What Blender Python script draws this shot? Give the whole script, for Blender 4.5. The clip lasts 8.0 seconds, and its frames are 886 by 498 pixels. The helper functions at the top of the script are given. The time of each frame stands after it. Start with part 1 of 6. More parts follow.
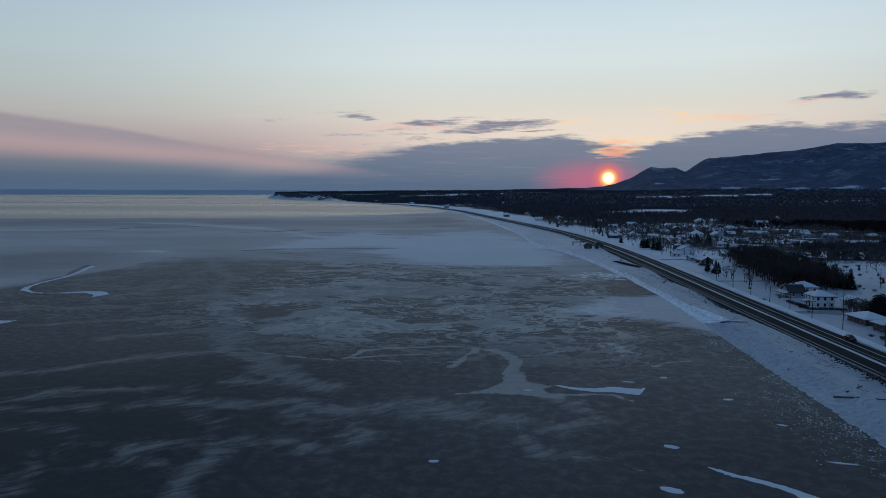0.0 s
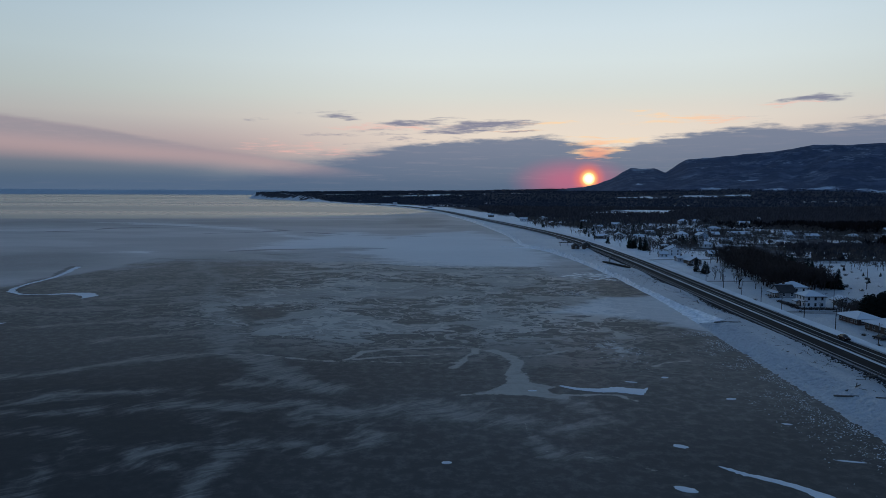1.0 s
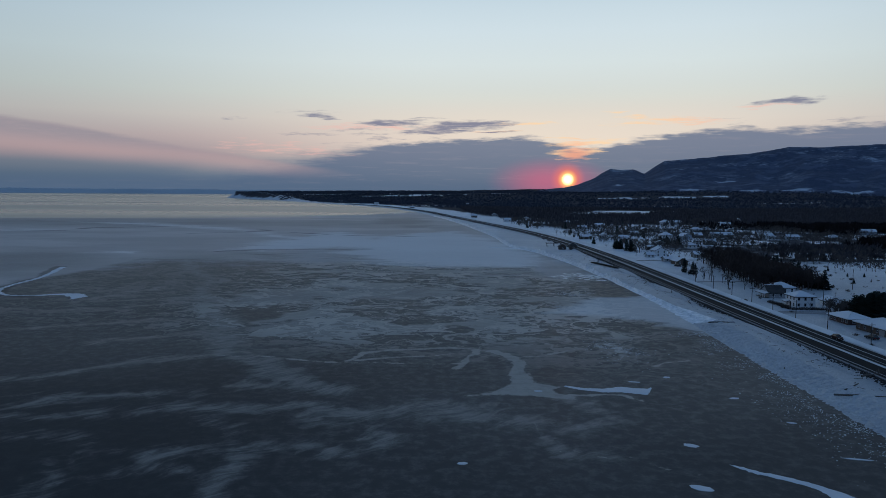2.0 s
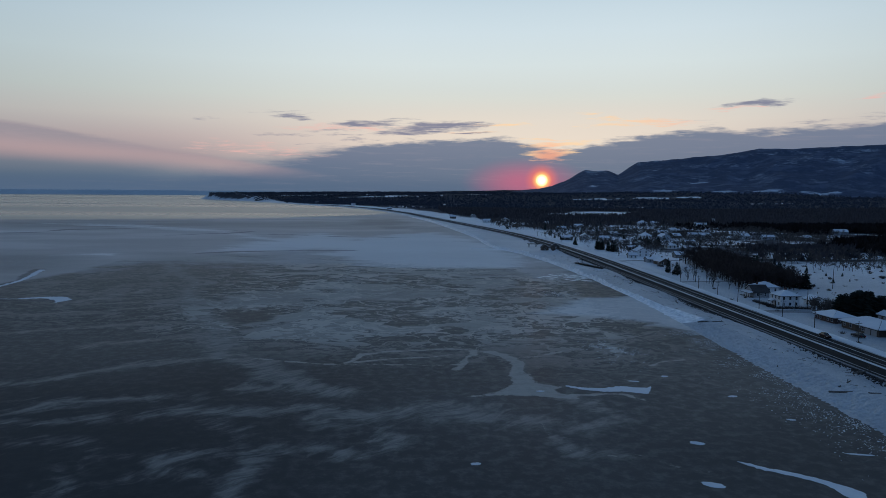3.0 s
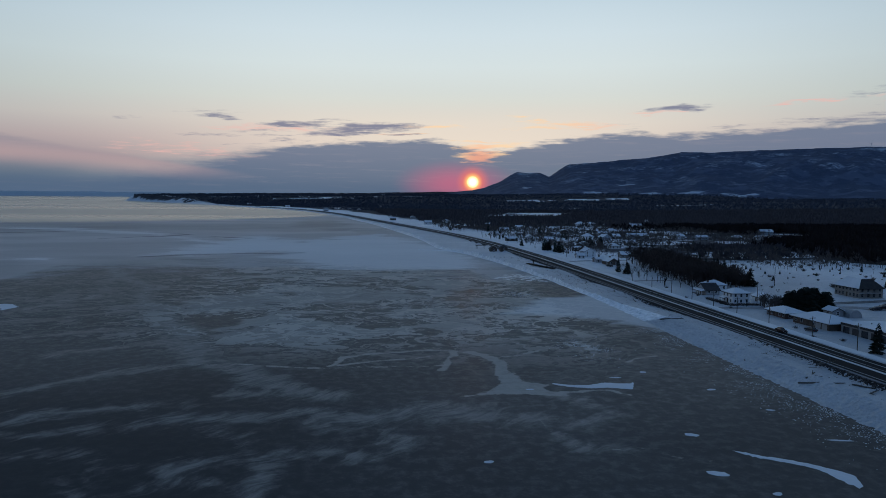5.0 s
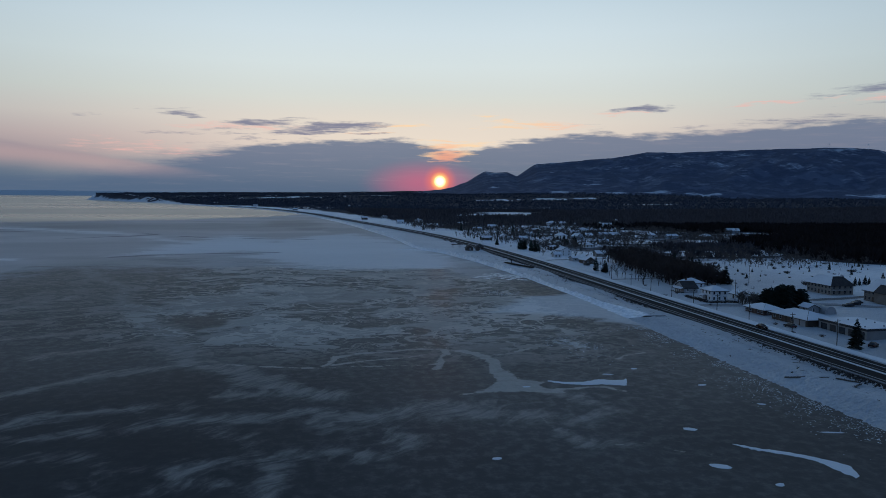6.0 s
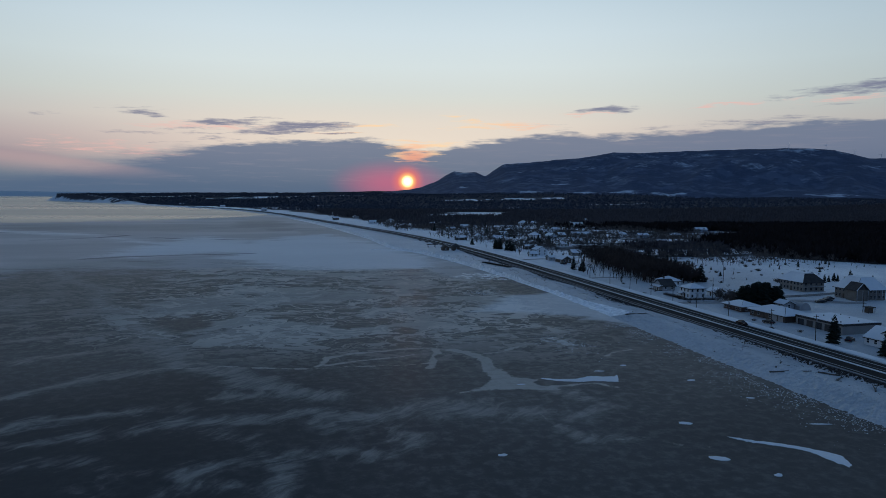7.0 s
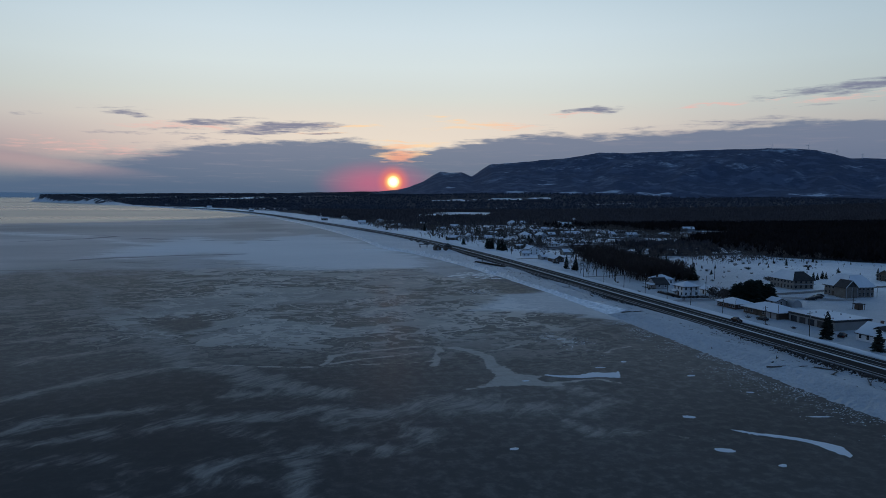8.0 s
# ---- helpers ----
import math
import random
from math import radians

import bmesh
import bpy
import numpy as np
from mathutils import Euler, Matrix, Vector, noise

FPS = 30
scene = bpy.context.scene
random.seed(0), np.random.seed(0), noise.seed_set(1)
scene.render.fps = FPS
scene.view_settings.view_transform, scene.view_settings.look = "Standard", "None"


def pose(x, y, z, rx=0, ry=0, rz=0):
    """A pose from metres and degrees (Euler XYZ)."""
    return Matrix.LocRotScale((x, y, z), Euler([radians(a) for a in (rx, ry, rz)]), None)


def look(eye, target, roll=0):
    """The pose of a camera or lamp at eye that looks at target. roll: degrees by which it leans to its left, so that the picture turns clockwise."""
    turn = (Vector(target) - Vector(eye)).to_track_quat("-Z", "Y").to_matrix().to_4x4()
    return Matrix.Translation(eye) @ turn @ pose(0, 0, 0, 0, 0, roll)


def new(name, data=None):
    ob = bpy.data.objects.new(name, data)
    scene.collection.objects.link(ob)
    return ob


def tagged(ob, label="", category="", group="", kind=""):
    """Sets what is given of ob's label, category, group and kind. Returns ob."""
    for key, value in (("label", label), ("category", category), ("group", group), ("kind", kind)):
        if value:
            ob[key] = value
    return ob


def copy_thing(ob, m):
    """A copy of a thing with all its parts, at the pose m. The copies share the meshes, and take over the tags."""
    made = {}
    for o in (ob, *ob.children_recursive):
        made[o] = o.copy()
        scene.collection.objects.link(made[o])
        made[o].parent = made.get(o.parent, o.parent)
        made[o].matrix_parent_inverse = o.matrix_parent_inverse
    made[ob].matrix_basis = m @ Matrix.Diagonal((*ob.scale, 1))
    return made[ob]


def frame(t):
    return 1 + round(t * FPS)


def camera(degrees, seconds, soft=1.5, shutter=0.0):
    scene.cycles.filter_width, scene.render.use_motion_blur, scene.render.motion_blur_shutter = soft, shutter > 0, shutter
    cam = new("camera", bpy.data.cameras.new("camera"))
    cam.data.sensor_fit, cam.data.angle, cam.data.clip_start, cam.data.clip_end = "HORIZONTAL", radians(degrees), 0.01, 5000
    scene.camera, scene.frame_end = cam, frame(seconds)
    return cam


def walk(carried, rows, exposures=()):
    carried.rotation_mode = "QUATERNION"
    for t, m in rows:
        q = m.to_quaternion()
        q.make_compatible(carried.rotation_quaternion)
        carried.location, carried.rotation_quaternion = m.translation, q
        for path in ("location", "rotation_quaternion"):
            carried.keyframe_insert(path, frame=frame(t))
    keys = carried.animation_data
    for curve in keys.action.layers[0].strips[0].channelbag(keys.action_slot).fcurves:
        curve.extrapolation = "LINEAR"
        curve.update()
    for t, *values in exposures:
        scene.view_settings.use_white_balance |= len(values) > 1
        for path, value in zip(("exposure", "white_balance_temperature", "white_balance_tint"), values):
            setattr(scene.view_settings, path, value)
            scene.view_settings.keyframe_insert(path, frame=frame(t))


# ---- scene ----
cam = camera(64.3, 8.0, soft=0.6)
PATH = [
    (0, (1.016, 2.021, 46.283), (0.937, 4.012, 46.117), 0.2),
    (0.5, (-1.636, 1.997, 46.355), (-1.687, 3.99, 46.19), 0.3),
    (1, (-4.422, 1.954, 46.44), (-4.448, 3.947, 46.275), 0.3),
    (1.5, (-7.481, 1.883, 46.523), (-7.479, 3.876, 46.358), 0.4),
    (3, (-17.193, 1.342, 46.753), (-17.09, 3.333, 46.592), 0.5),
    (3.5, (-20.606, 1.152, 46.804), (-20.459, 3.141, 46.644), 0.4),
    (4, (-24.168, 1.063, 46.839), (-23.973, 3.047, 46.681), 0.5),
    (4.5, (-27.679, 1.1, 46.857), (-27.434, 3.079, 46.701), 0.5),
    (6, (-38.503, 1.438, 46.834), (-38.117, 3.395, 46.678), 0.6),
    (6.5, (-42.08, 1.574, 46.834), (-41.652, 3.522, 46.677), 0.5),
    (7, (-45.327, 1.558, 46.816), (-44.852, 3.495, 46.661), 0.5),
    (7.5, (-48.11, 1.085, 46.75), (-47.613, 3.016, 46.596), 0.4),
    (8, (-50.57, 0.289, 46.646), (-50.057, 2.216, 46.492), 0.4),
]
walk(cam, [(t, look(eye, target, roll)) for t, eye, target, roll in PATH])

# ---------------------------------------------------------------- node helpers
def lin(r, g, b):
    """A linear colour from 8-bit display values."""
    def one(v):
        v = v / 255
        return v / 12.92 if v < 0.04045 else ((v + 0.055) / 1.055) ** 2.4
    return (one(r), one(g), one(b), 1.0)


class Nodes:
    """Short calls to build a node tree."""

    def __init__(self, tree):
        self.tree = tree
        tree.nodes.clear()

    def add(self, kind, **inputs):
        n = self.tree.nodes.new(kind)
        for key, value in inputs.items():
            self.plug(n.inputs[key], value)
        return n

    def plug(self, socket, value):
        if isinstance(value, bpy.types.NodeSocket):
            self.tree.links.new(value, socket)
        elif value is not None:
            socket.default_value = value

    def math(self, op, a, b=None, clamp=False):
        n = self.tree.nodes.new("ShaderNodeMath")
        n.operation, n.use_clamp = op, clamp
        self.plug(n.inputs[0], a)
        self.plug(n.inputs[1], b)
        return n.outputs[0]

    def span(self, v, a, b, lo=0.0, hi=1.0):
        """v from a..b to lo..hi with soft ends."""
        n = self.tree.nodes.new("ShaderNodeMapRange")
        n.interpolation_type = "SMOOTHSTEP"
        self.plug(n.inputs["Value"], v)
        for key, value in (("From Min", a), ("From Max", b), ("To Min", lo), ("To Max", hi)):
            self.plug(n.inputs[key], value)
        return n.outputs["Result"]

    def mix(self, fac, a, b):
        n = self.tree.nodes.new("ShaderNodeMix")
        n.data_type = "RGBA"
        self.plug(n.inputs["Factor"], fac)
        self.plug(n.inputs[6], a)
        self.plug(n.inputs[7], b)
        return n.outputs[2]

    def noise(self, vec, scale, detail=4.0, rough=0.55, distort=0.0):
        n = self.add("ShaderNodeTexNoise", Scale=scale, Detail=detail, Roughness=rough, Distortion=distort)
        self.plug(n.inputs["Vector"], vec)
        return n.outputs["Fac"]

    def noise_vec(self, vec, scale, detail=3.0):
        n = self.add("ShaderNodeTexNoise", Scale=scale, Detail=detail)
        self.plug(n.inputs["Vector"], vec)
        return n.outputs["Color"]

    def scaled(self, vec, x, y, z, rot=0.0):
        n = self.tree.nodes.new("ShaderNodeMapping")
        n.inputs["Rotation"].default_value = (0, 0, rot)
        n.inputs["Scale"].default_value = (x, y, z)
        self.plug(n.inputs["Vector"], vec)
        return n.outputs["Vector"]

    def ramp(self, fac, stops):
        n = self.tree.nodes.new("ShaderNodeValToRGB")
        e = n.color_ramp.elements
        while len(e) < len(stops):
            e.new(0.5)
        for k, (p, c) in enumerate(stops):
            e[k].position = p
            e[k].color = c if len(c) == 4 else (*c, 1)
        self.plug(n.inputs[0], fac)
        return n.outputs["Color"]

    def vmath(self, op, a, b=None):
        n = self.tree.nodes.new("ShaderNodeVectorMath")
        n.operation = op
        self.plug(n.inputs[0], a)
        self.plug(n.inputs[1], b)
        return n.outputs["Value"] if op in ("LENGTH", "DOT_PRODUCT", "DISTANCE") else n.outputs["Vector"]

    def spot(self, vec, cx, cy, rx, ry, turn=0.0, inner=0.55, outer=1.15):
        """A soft oval mask round (cx, cy)."""
        n = self.tree.nodes.new("ShaderNodeMapping")
        n.vector_type = "TEXTURE"
        n.inputs["Location"].default_value = (cx, cy, 0)
        n.inputs["Rotation"].default_value = (0, 0, radians(turn))
        n.inputs["Scale"].default_value = (rx, ry, 1e6)
        self.plug(n.inputs["Vector"], vec)
        return self.span(self.vmath("LENGTH", n.outputs["Vector"]), inner, outer, 1.0, 0.0)


# ---------------------------------------------------------------- sky and sun
AIR, DUSK = 0.10, (0.088, 0.192, 0.395, 1)
SUN_AZ, SUN_EL = radians(10.85), radians(0.95)
SUN_DIR = Vector((math.sin(SUN_AZ) * math.cos(SUN_EL), math.cos(SUN_AZ) * math.cos(SUN_EL), math.sin(SUN_EL)))

world = bpy.data.worlds.new("dusk_sky")
scene.world = world
world.use_nodes = True
W = Nodes(world.node_tree)
way = W.add("ShaderNodeTexCoord").outputs["Generated"]
split = W.add("ShaderNodeSeparateXYZ")
W.plug(split.inputs[0], way)
el = W.math("MULTIPLY", W.math("ARCSINE", split.outputs[2]), 180 / math.pi)
az = W.math("MULTIPLY", W.math("ARCTAN2", split.outputs[0], split.outputs[1]), 180 / math.pi)
join = W.add("ShaderNodeCombineXYZ")
W.plug(join.inputs[0], az)
W.plug(join.inputs[1], el)
flat = join.outputs[0]                       # azimuth and elevation in degrees

# clear sky by elevation: haze at the horizon, cream, pale blue
grad = W.tree.nodes.new("ShaderNodeMapRange")
W.plug(grad.inputs["Value"], el)
grad.inputs["From Min"].default_value, grad.inputs["From Max"].default_value = 0, 20
clear_sky = W.ramp(grad.outputs[0], [
    (0.0, lin(82, 104, 129)), (0.05, lin(104, 121, 141)), (0.095, lin(132, 138, 151)), (0.14, lin(178, 160, 164)), (0.20, lin(200, 182, 180)),
    (0.28, lin(214, 206, 199)), (0.37, lin(214, 218, 212)), (0.5, lin(214, 225, 226)), (0.62, lin(208, 223, 230)), (1.0, lin(172, 200, 220))])
# the sunset side is warm near the sun's azimuth
near_sun = W.span(W.math("ABSOLUTE", W.math("SUBTRACT", az, math.degrees(SUN_AZ))), 2, 34, 1, 0)
warm_low = W.span(el, 3.5, 8.5, 1, 0)
clear_sky = W.mix(W.math("MULTIPLY", W.math("MULTIPLY", near_sun, warm_low), 0.75), clear_sky, lin(245, 232, 212))
# the light falls off to both sides of the sunset
aside = W.math("ABSOLUTE", W.math("SUBTRACT", az, 9.0))
clear_sky = W.mix(W.span(aside, 8, 48, 0.0, 0.72), clear_sky, W.vmath("MULTIPLY", clear_sky, (0.52, 0.60, 0.66)))

# cloud bank along the horizon: the height of its top by azimuth
warp = W.noise(W.scaled(flat, 0.10, 0.35, 1), 1.6, 6, 0.6)
warp = W.math("MULTIPLY", W.math("SUBTRACT", warp, 0.5), 2.2)
fine = W.noise(W.scaled(flat, 0.16, 1.1, 1), 2.6, 6, 0.62)
fine = W.math("MULTIPLY", W.math("SUBTRACT", fine, 0.5), 2.4)
azr = W.tree.nodes.new("ShaderNodeMapRange")
W.plug(azr.inputs["Value"], az)
azr.inputs["From Min"].default_value, azr.inputs["From Max"].default_value = -40, 60


def tops(rows):
    return [((a + 40) / 100, (e / 8, e / 8, e / 8)) for a, e in rows]


bank_top = W.math("MULTIPLY", W.ramp(azr.outputs[0], tops([
    (-40, 0.1), (-18, 1.2), (-13, 2.2), (-9, 3.0), (-6.5, 3.4), (-3, 3.85), (1, 4.2), (7.4, 4.35), (9.6, 4.0), (11.5, 3.5),
    (13.4, 3.55), (16, 4.15), (20, 4.65), (24, 5.05), (28, 4.7), (33, 5.0), (41, 5.5), (60, 5.5)])), 8.0)
gap = W.math("SUBTRACT", W.math("ADD", bank_top, W.math("ADD", W.math("MULTIPLY", warp, 0.35), W.math("MULTIPLY", fine, 0.6))), el)
blur = W.span(az, -14, -2, 1.3, 0.34)
bank = W.span(W.math("DIVIDE", gap, blur), -0.5, 1.1)
bank_colour = W.mix(W.span(el, 0.0, 4.5), lin(84, 104, 131), lin(108, 121, 145))
wisps = W.noise(W.scaled(flat, 0.12, 1.6, 1), 1.9, 7, 0.66)
bank_colour = W.mix(W.math("MULTIPLY", W.span(wisps, 0.5, 0.72), 0.4), bank_colour, lin(136, 136, 153))
sky = W.mix(W.math("MULTIPLY", bank, 0.93), clear_sky, bank_colour)

strand = W.noise(W.scaled(flat, 0.45, 4.5, 1), 1.3, 8, 0.7)
# a long wedge of thin rosy cloud over the open water
wedge_top = W.math("MULTIPLY", W.ramp(azr.outputs[0], tops([
    (-40, 6.0), (-34, 5.3), (-27, 4.55), (-19, 3.2), (-10, 2.0), (-4, 1.2), (60, 0.2)])), 8.0)
wedge_low = W.math("MULTIPLY", W.ramp(azr.outputs[0], tops([
    (-40, 3.2), (-34, 2.95), (-19, 2.1), (-10, 1.4), (60, 0.2)])), 8.0)
upper = W.span(W.math("SUBTRACT", W.math("ADD", wedge_top, W.math("MULTIPLY", fine, 0.16)), el), -0.08, 0.34)
lower = W.span(W.math("SUBTRACT", el, W.math("ADD", wedge_low, W.math("MULTIPLY", warp, 0.2))), -0.9, 0.8)
wedge = W.math("MULTIPLY", W.math("MULTIPLY", upper, lower), W.span(az, -15, -5, 1, 0))
rosy = W.mix(W.span(W.math("SUBTRACT", el, wedge_low), 0.0, 1.5), lin(182, 157, 159), lin(152, 145, 154))
rosy = W.mix(W.math("MULTIPLY", W.span(strand, 0.45, 0.7), 0.3), rosy, lin(176, 158, 164))
sky = W.mix(W.math("MULTIPLY", wedge, 0.88), sky, rosy)

# streaks of cloud: azimuth, elevation, half length, half height, tilt, weight
torn = W.vmath("ADD", flat, W.vmath("MULTIPLY", W.vmath("SUBTRACT", W.noise_vec(W.scaled(flat, 0.22, 1.3, 1), 1.5, 6), (0.5, 0.5, 0.5)), (4.2, 1.0, 0)))
dark = 0.0
for a, e, half, tall, tilt, weight in (
        (-8.6, 5.80, 2.0, 0.30, 1, 0.85), (-3.6, 5.42, 3.6, 0.36, 2, 0.95), (2.6, 5.22, 5.0, 0.46, 2.5, 1.0), (0.4, 4.72, 4.2, 0.26, 1, 0.85), (-10.5, 6.15, 2.6, 0.16, 2, 0.45), (-6.0, 4.75, 3.0, 0.2, 1, 0.6), (-1.0, 5.75, 2.6, 0.12, 2, 0.6), (5.2, 4.75, 2.6, 0.14, 1, 0.7), (-9.5, 4.4, 2.8, 0.14, 0, 0.6), (-7.5, 3.7, 2.4, 0.12, 0, 0.5), (-4.0, 4.1, 2.6, 0.14, 1, 0.5), (22.0, 5.55, 2.0, 0.14, 2, 0.5), (40.0, 7.2, 3.5, 0.14, 3, 0.5), (43.0, 6.4, 4.5, 0.14, 2, 0.4),
        (26.8, 6.68, 2.8, 0.32, 2, 1.0), (-15.4, 5.5, 0.9, 0.12, 0, 0.45), (46.5, 7.75, 9.0, 0.50, 4, 0.9), (37.5, 5.62, 6.5, 0.34, 1, 0.55),
        (-5.0, 4.35, 2.2, 0.16, 2, 0.5), (33.0, 4.9, 3.0, 0.3, 0, 0.5), (30.5, 5.35, 2.5, 0.2, 2, 0.5)):
    dark = W.math("MAXIMUM", dark, W.math("MULTIPLY", W.spot(torn, a, e, half * 1.15, tall * 1.25, tilt, 0.0, 1.25), weight))
glow = 0.0
for a, e, half, tall, tilt, weight in (
        (11.3, 3.0, 2.4, 0.50, 0, 1.0), (12.4, 3.85, 3.6, 0.30, 2, 0.95), (20.5, 5.35, 3.0, 0.2, -2, 0.8), (16.5, 5.3, 3.5, 0.2, 1, 0.7), (-4.5, 5.0, 6.0, 0.32, 1, 0.6), (7.6, 5.35, 3.2, 0.16, 2, 0.9), (18.0, 5.75, 4.4, 0.22, -3, 0.8),
        (15.0, 6.25, 2.2, 0.16, 0, 0.7), (-7.0, 5.05, 5.0, 0.25, 2, 0.55), (5.0, 4.72, 3.6, 0.12, 1, 0.7), (25.0, 6.35, 2.6, 0.16, 1, 0.6),
        (36.0, 6.85, 5.0, 0.16, 3, 0.6), (-12.0, 3.2, 7.0, 0.7, -3, 0.45), (44.0, 6.9, 5.0, 0.3, 3, 0.5), (11.0, 4.3, 3.0, 0.14, 1, 0.7)):
    glow = W.math("MAXIMUM", glow, W.math("MULTIPLY", W.spot(torn, a, e, half * 1.1, tall * 1.2, tilt, 0.0, 1.25), weight))
ragged = W.noise(W.scaled(flat, 0.30, 2.6, 1), 1.7, 7, 0.68)
tear = W.math("ADD", W.math("MULTIPLY", W.math("SUBTRACT", ragged, 0.5), 1.2), W.math("MULTIPLY", W.math("SUBTRACT", strand, 0.5), 1.3))
dark = W.span(W.math("ADD", dark, W.math("MULTIPLY", tear, W.span(dark, 0.02, 0.3))), 0.22, 0.95)
glow = W.span(W.math("SUBTRACT", glow, W.math("MULTIPLY", W.math("MULTIPLY", tear, 1.3), W.span(glow, 0.02, 0.25))), 0.16, 0.95)
lit = W.mix(W.span(W.math("ABSOLUTE", W.math("SUBTRACT", az, 11.5)), 2, 16, 1, 0), lin(236, 184, 176), lin(255, 216, 170))
lit = W.mix(W.math("MULTIPLY", W.span(W.vmath("DISTANCE", flat, (11.4, 2.6, 0)), 0.3, 2.2, 1, 0), 0.85), lit, lin(252, 166, 134))
sky = W.mix(W.math("MULTIPLY", glow, 0.78), sky, lit)
sky = W.mix(W.math("MULTIPLY", dark, 0.88), sky, lin(116, 120, 146))

# haze low over the water and the sun's red halo
sky = W.mix(W.span(W.math("ADD", el, W.math("MULTIPLY", fine, 0.1)), 0.0, 1.5, 0.72, 0.0), sky, lin(84, 104, 130))
near = W.scaled(flat, 1, 2.6, 1)
far_off = W.vmath("DISTANCE", near, (math.degrees(SUN_AZ) - 1.3, math.degrees(SUN_EL) * 2.4, 0))
off = W.vmath("DISTANCE", flat, (math.degrees(SUN_AZ), math.degrees(SUN_EL) + 0.05, 0))
sky = W.mix(W.span(far_off, 0.2, 5.6, 0.62, 0.0), sky, lin(214, 104, 134))
sky = W.mix(W.span(off, 0.35, 1.5, 0.8, 0.0), sky, lin(250, 124, 104))
sky = W.mix(W.span(off, 0.30, 0.85, 1.0, 0.0), sky, (1.15, 0.62, 0.20, 1))
sky = W.mix(W.span(off, 0.16, 0.56, 1.0, 0.0), sky, (2.6, 2.2, 1.1, 1))

# above the view the clear dusk sky takes over
air = W.tree.nodes.new("ShaderNodeTexSky")
air.sky_type, air.sun_disc = "NISHITA", False
air.sun_elevation, air.sun_rotation = SUN_EL, SUN_AZ
air.altitude, air.dust_density = 50, 1.0
high = W.mix(0.55, W.vmath("MULTIPLY", air.outputs[0], (AIR, AIR, AIR)), DUSK)
sky = W.mix(W.span(el, 13, 38), sky, high)
# away from the sunset the low sky is duller
facing = W.vmath("DOT_PRODUCT", way, (math.sin(SUN_AZ), math.cos(SUN_AZ), 0))
sky = W.mix(W.span(facing, 0.45, -0.6), sky, W.mix(W.span(el, 0, 30), lin(96, 112, 142), DUSK))
back = W.add("ShaderNodeBackground", Strength=1.0)
W.plug(back.inputs["Color"], sky)
out = W.add("ShaderNodeOutputWorld")
W.plug(out.inputs["Surface"], back.outputs[0])

sun = new("sun", bpy.data.lights.new("sun", "SUN"))
sun.data.energy, sun.data.angle, sun.data.color = 0.05, radians(0.53), (1.0, 0.5, 0.28)
sun.matrix_world = look((0, 0, 300), Vector((0, 0, 300)) - SUN_DIR)


# ---------------------------------------------------------------- materials
def material(name, build):
    """A material whose node tree is set up by build(nodes, shader, position)."""
    m = bpy.data.materials.new(name)
    m.use_nodes = True
    n = Nodes(m.node_tree)
    shader = n.add("ShaderNodeBsdfPrincipled")
    place = n.add("ShaderNodeNewGeometry").outputs["Position"]
    build(n, shader, place)
    end = n.add("ShaderNodeOutputMaterial")
    n.plug(end.inputs["Surface"], shader.outputs[0])
    return m


def bump(n, shader, height, depth, strength=0.6):
    b = n.add("ShaderNodeBump", Distance=depth, Strength=strength)
    n.plug(b.inputs["Height"], height)
    n.plug(shader.inputs["Normal"], b.outputs[0])


def plain(name, a, b, scale=2.0, rough=0.7, relief=0.01, metal=0.0, spec=0.4, stain=0.35):
    """Two tones at two scales with fine relief; each object is a little different."""
    def build(n, s, p):
        big = n.noise(p, scale * 0.25, 3)
        small = n.noise(p, scale * 6, 5, 0.65)
        vary = n.add("ShaderNodeObjectInfo").outputs["Random"]
        f = n.math("ADD", n.math("MULTIPLY", big, stain * 1.6), n.math("MULTIPLY", small, 1.0 - stain))
        f = n.math("ADD", f, n.math("MULTIPLY", n.math("SUBTRACT", vary, 0.5), 0.35), clamp=True)
        n.plug(s.inputs["Base Color"], n.mix(n.span(f, 0.3, 0.85), (*a, 1), (*b, 1)))
        n.plug(s.inputs["Roughness"], n.span(small, 0.2, 0.8, rough - 0.1, min(1.0, rough + 0.1)))
        s.inputs["Metallic"].default_value = metal
        s.inputs["Specular IOR Level"].default_value = spec
        bump(n, s, small, relief)
    return material(name, build)


def snow_build(n, s, p):
    big = n.noise(p, 0.05, 4)
    mid = n.noise(p, 0.6, 5, 0.6)
    fine = n.noise(p, 9.0, 4)
    c = n.mix(n.span(big, 0.3, 0.7), (0.58, 0.62, 0.66, 1), (0.72, 0.74, 0.76, 1))
    c = n.mix(n.math("MULTIPLY", n.span(mid, 0.52, 0.75), 0.25), c, (0.52, 0.54, 0.56, 1))
    n.plug(s.inputs["Base Color"], c)
    s.inputs["Roughness"].default_value = 0.6
    s.inputs["Specular IOR Level"].default_value = 0.45
    bump(n, s, n.math("ADD", mid, n.math("MULTIPLY", fine, 0.15)), 0.35, 0.7)


SNOW = material("snow", snow_build)


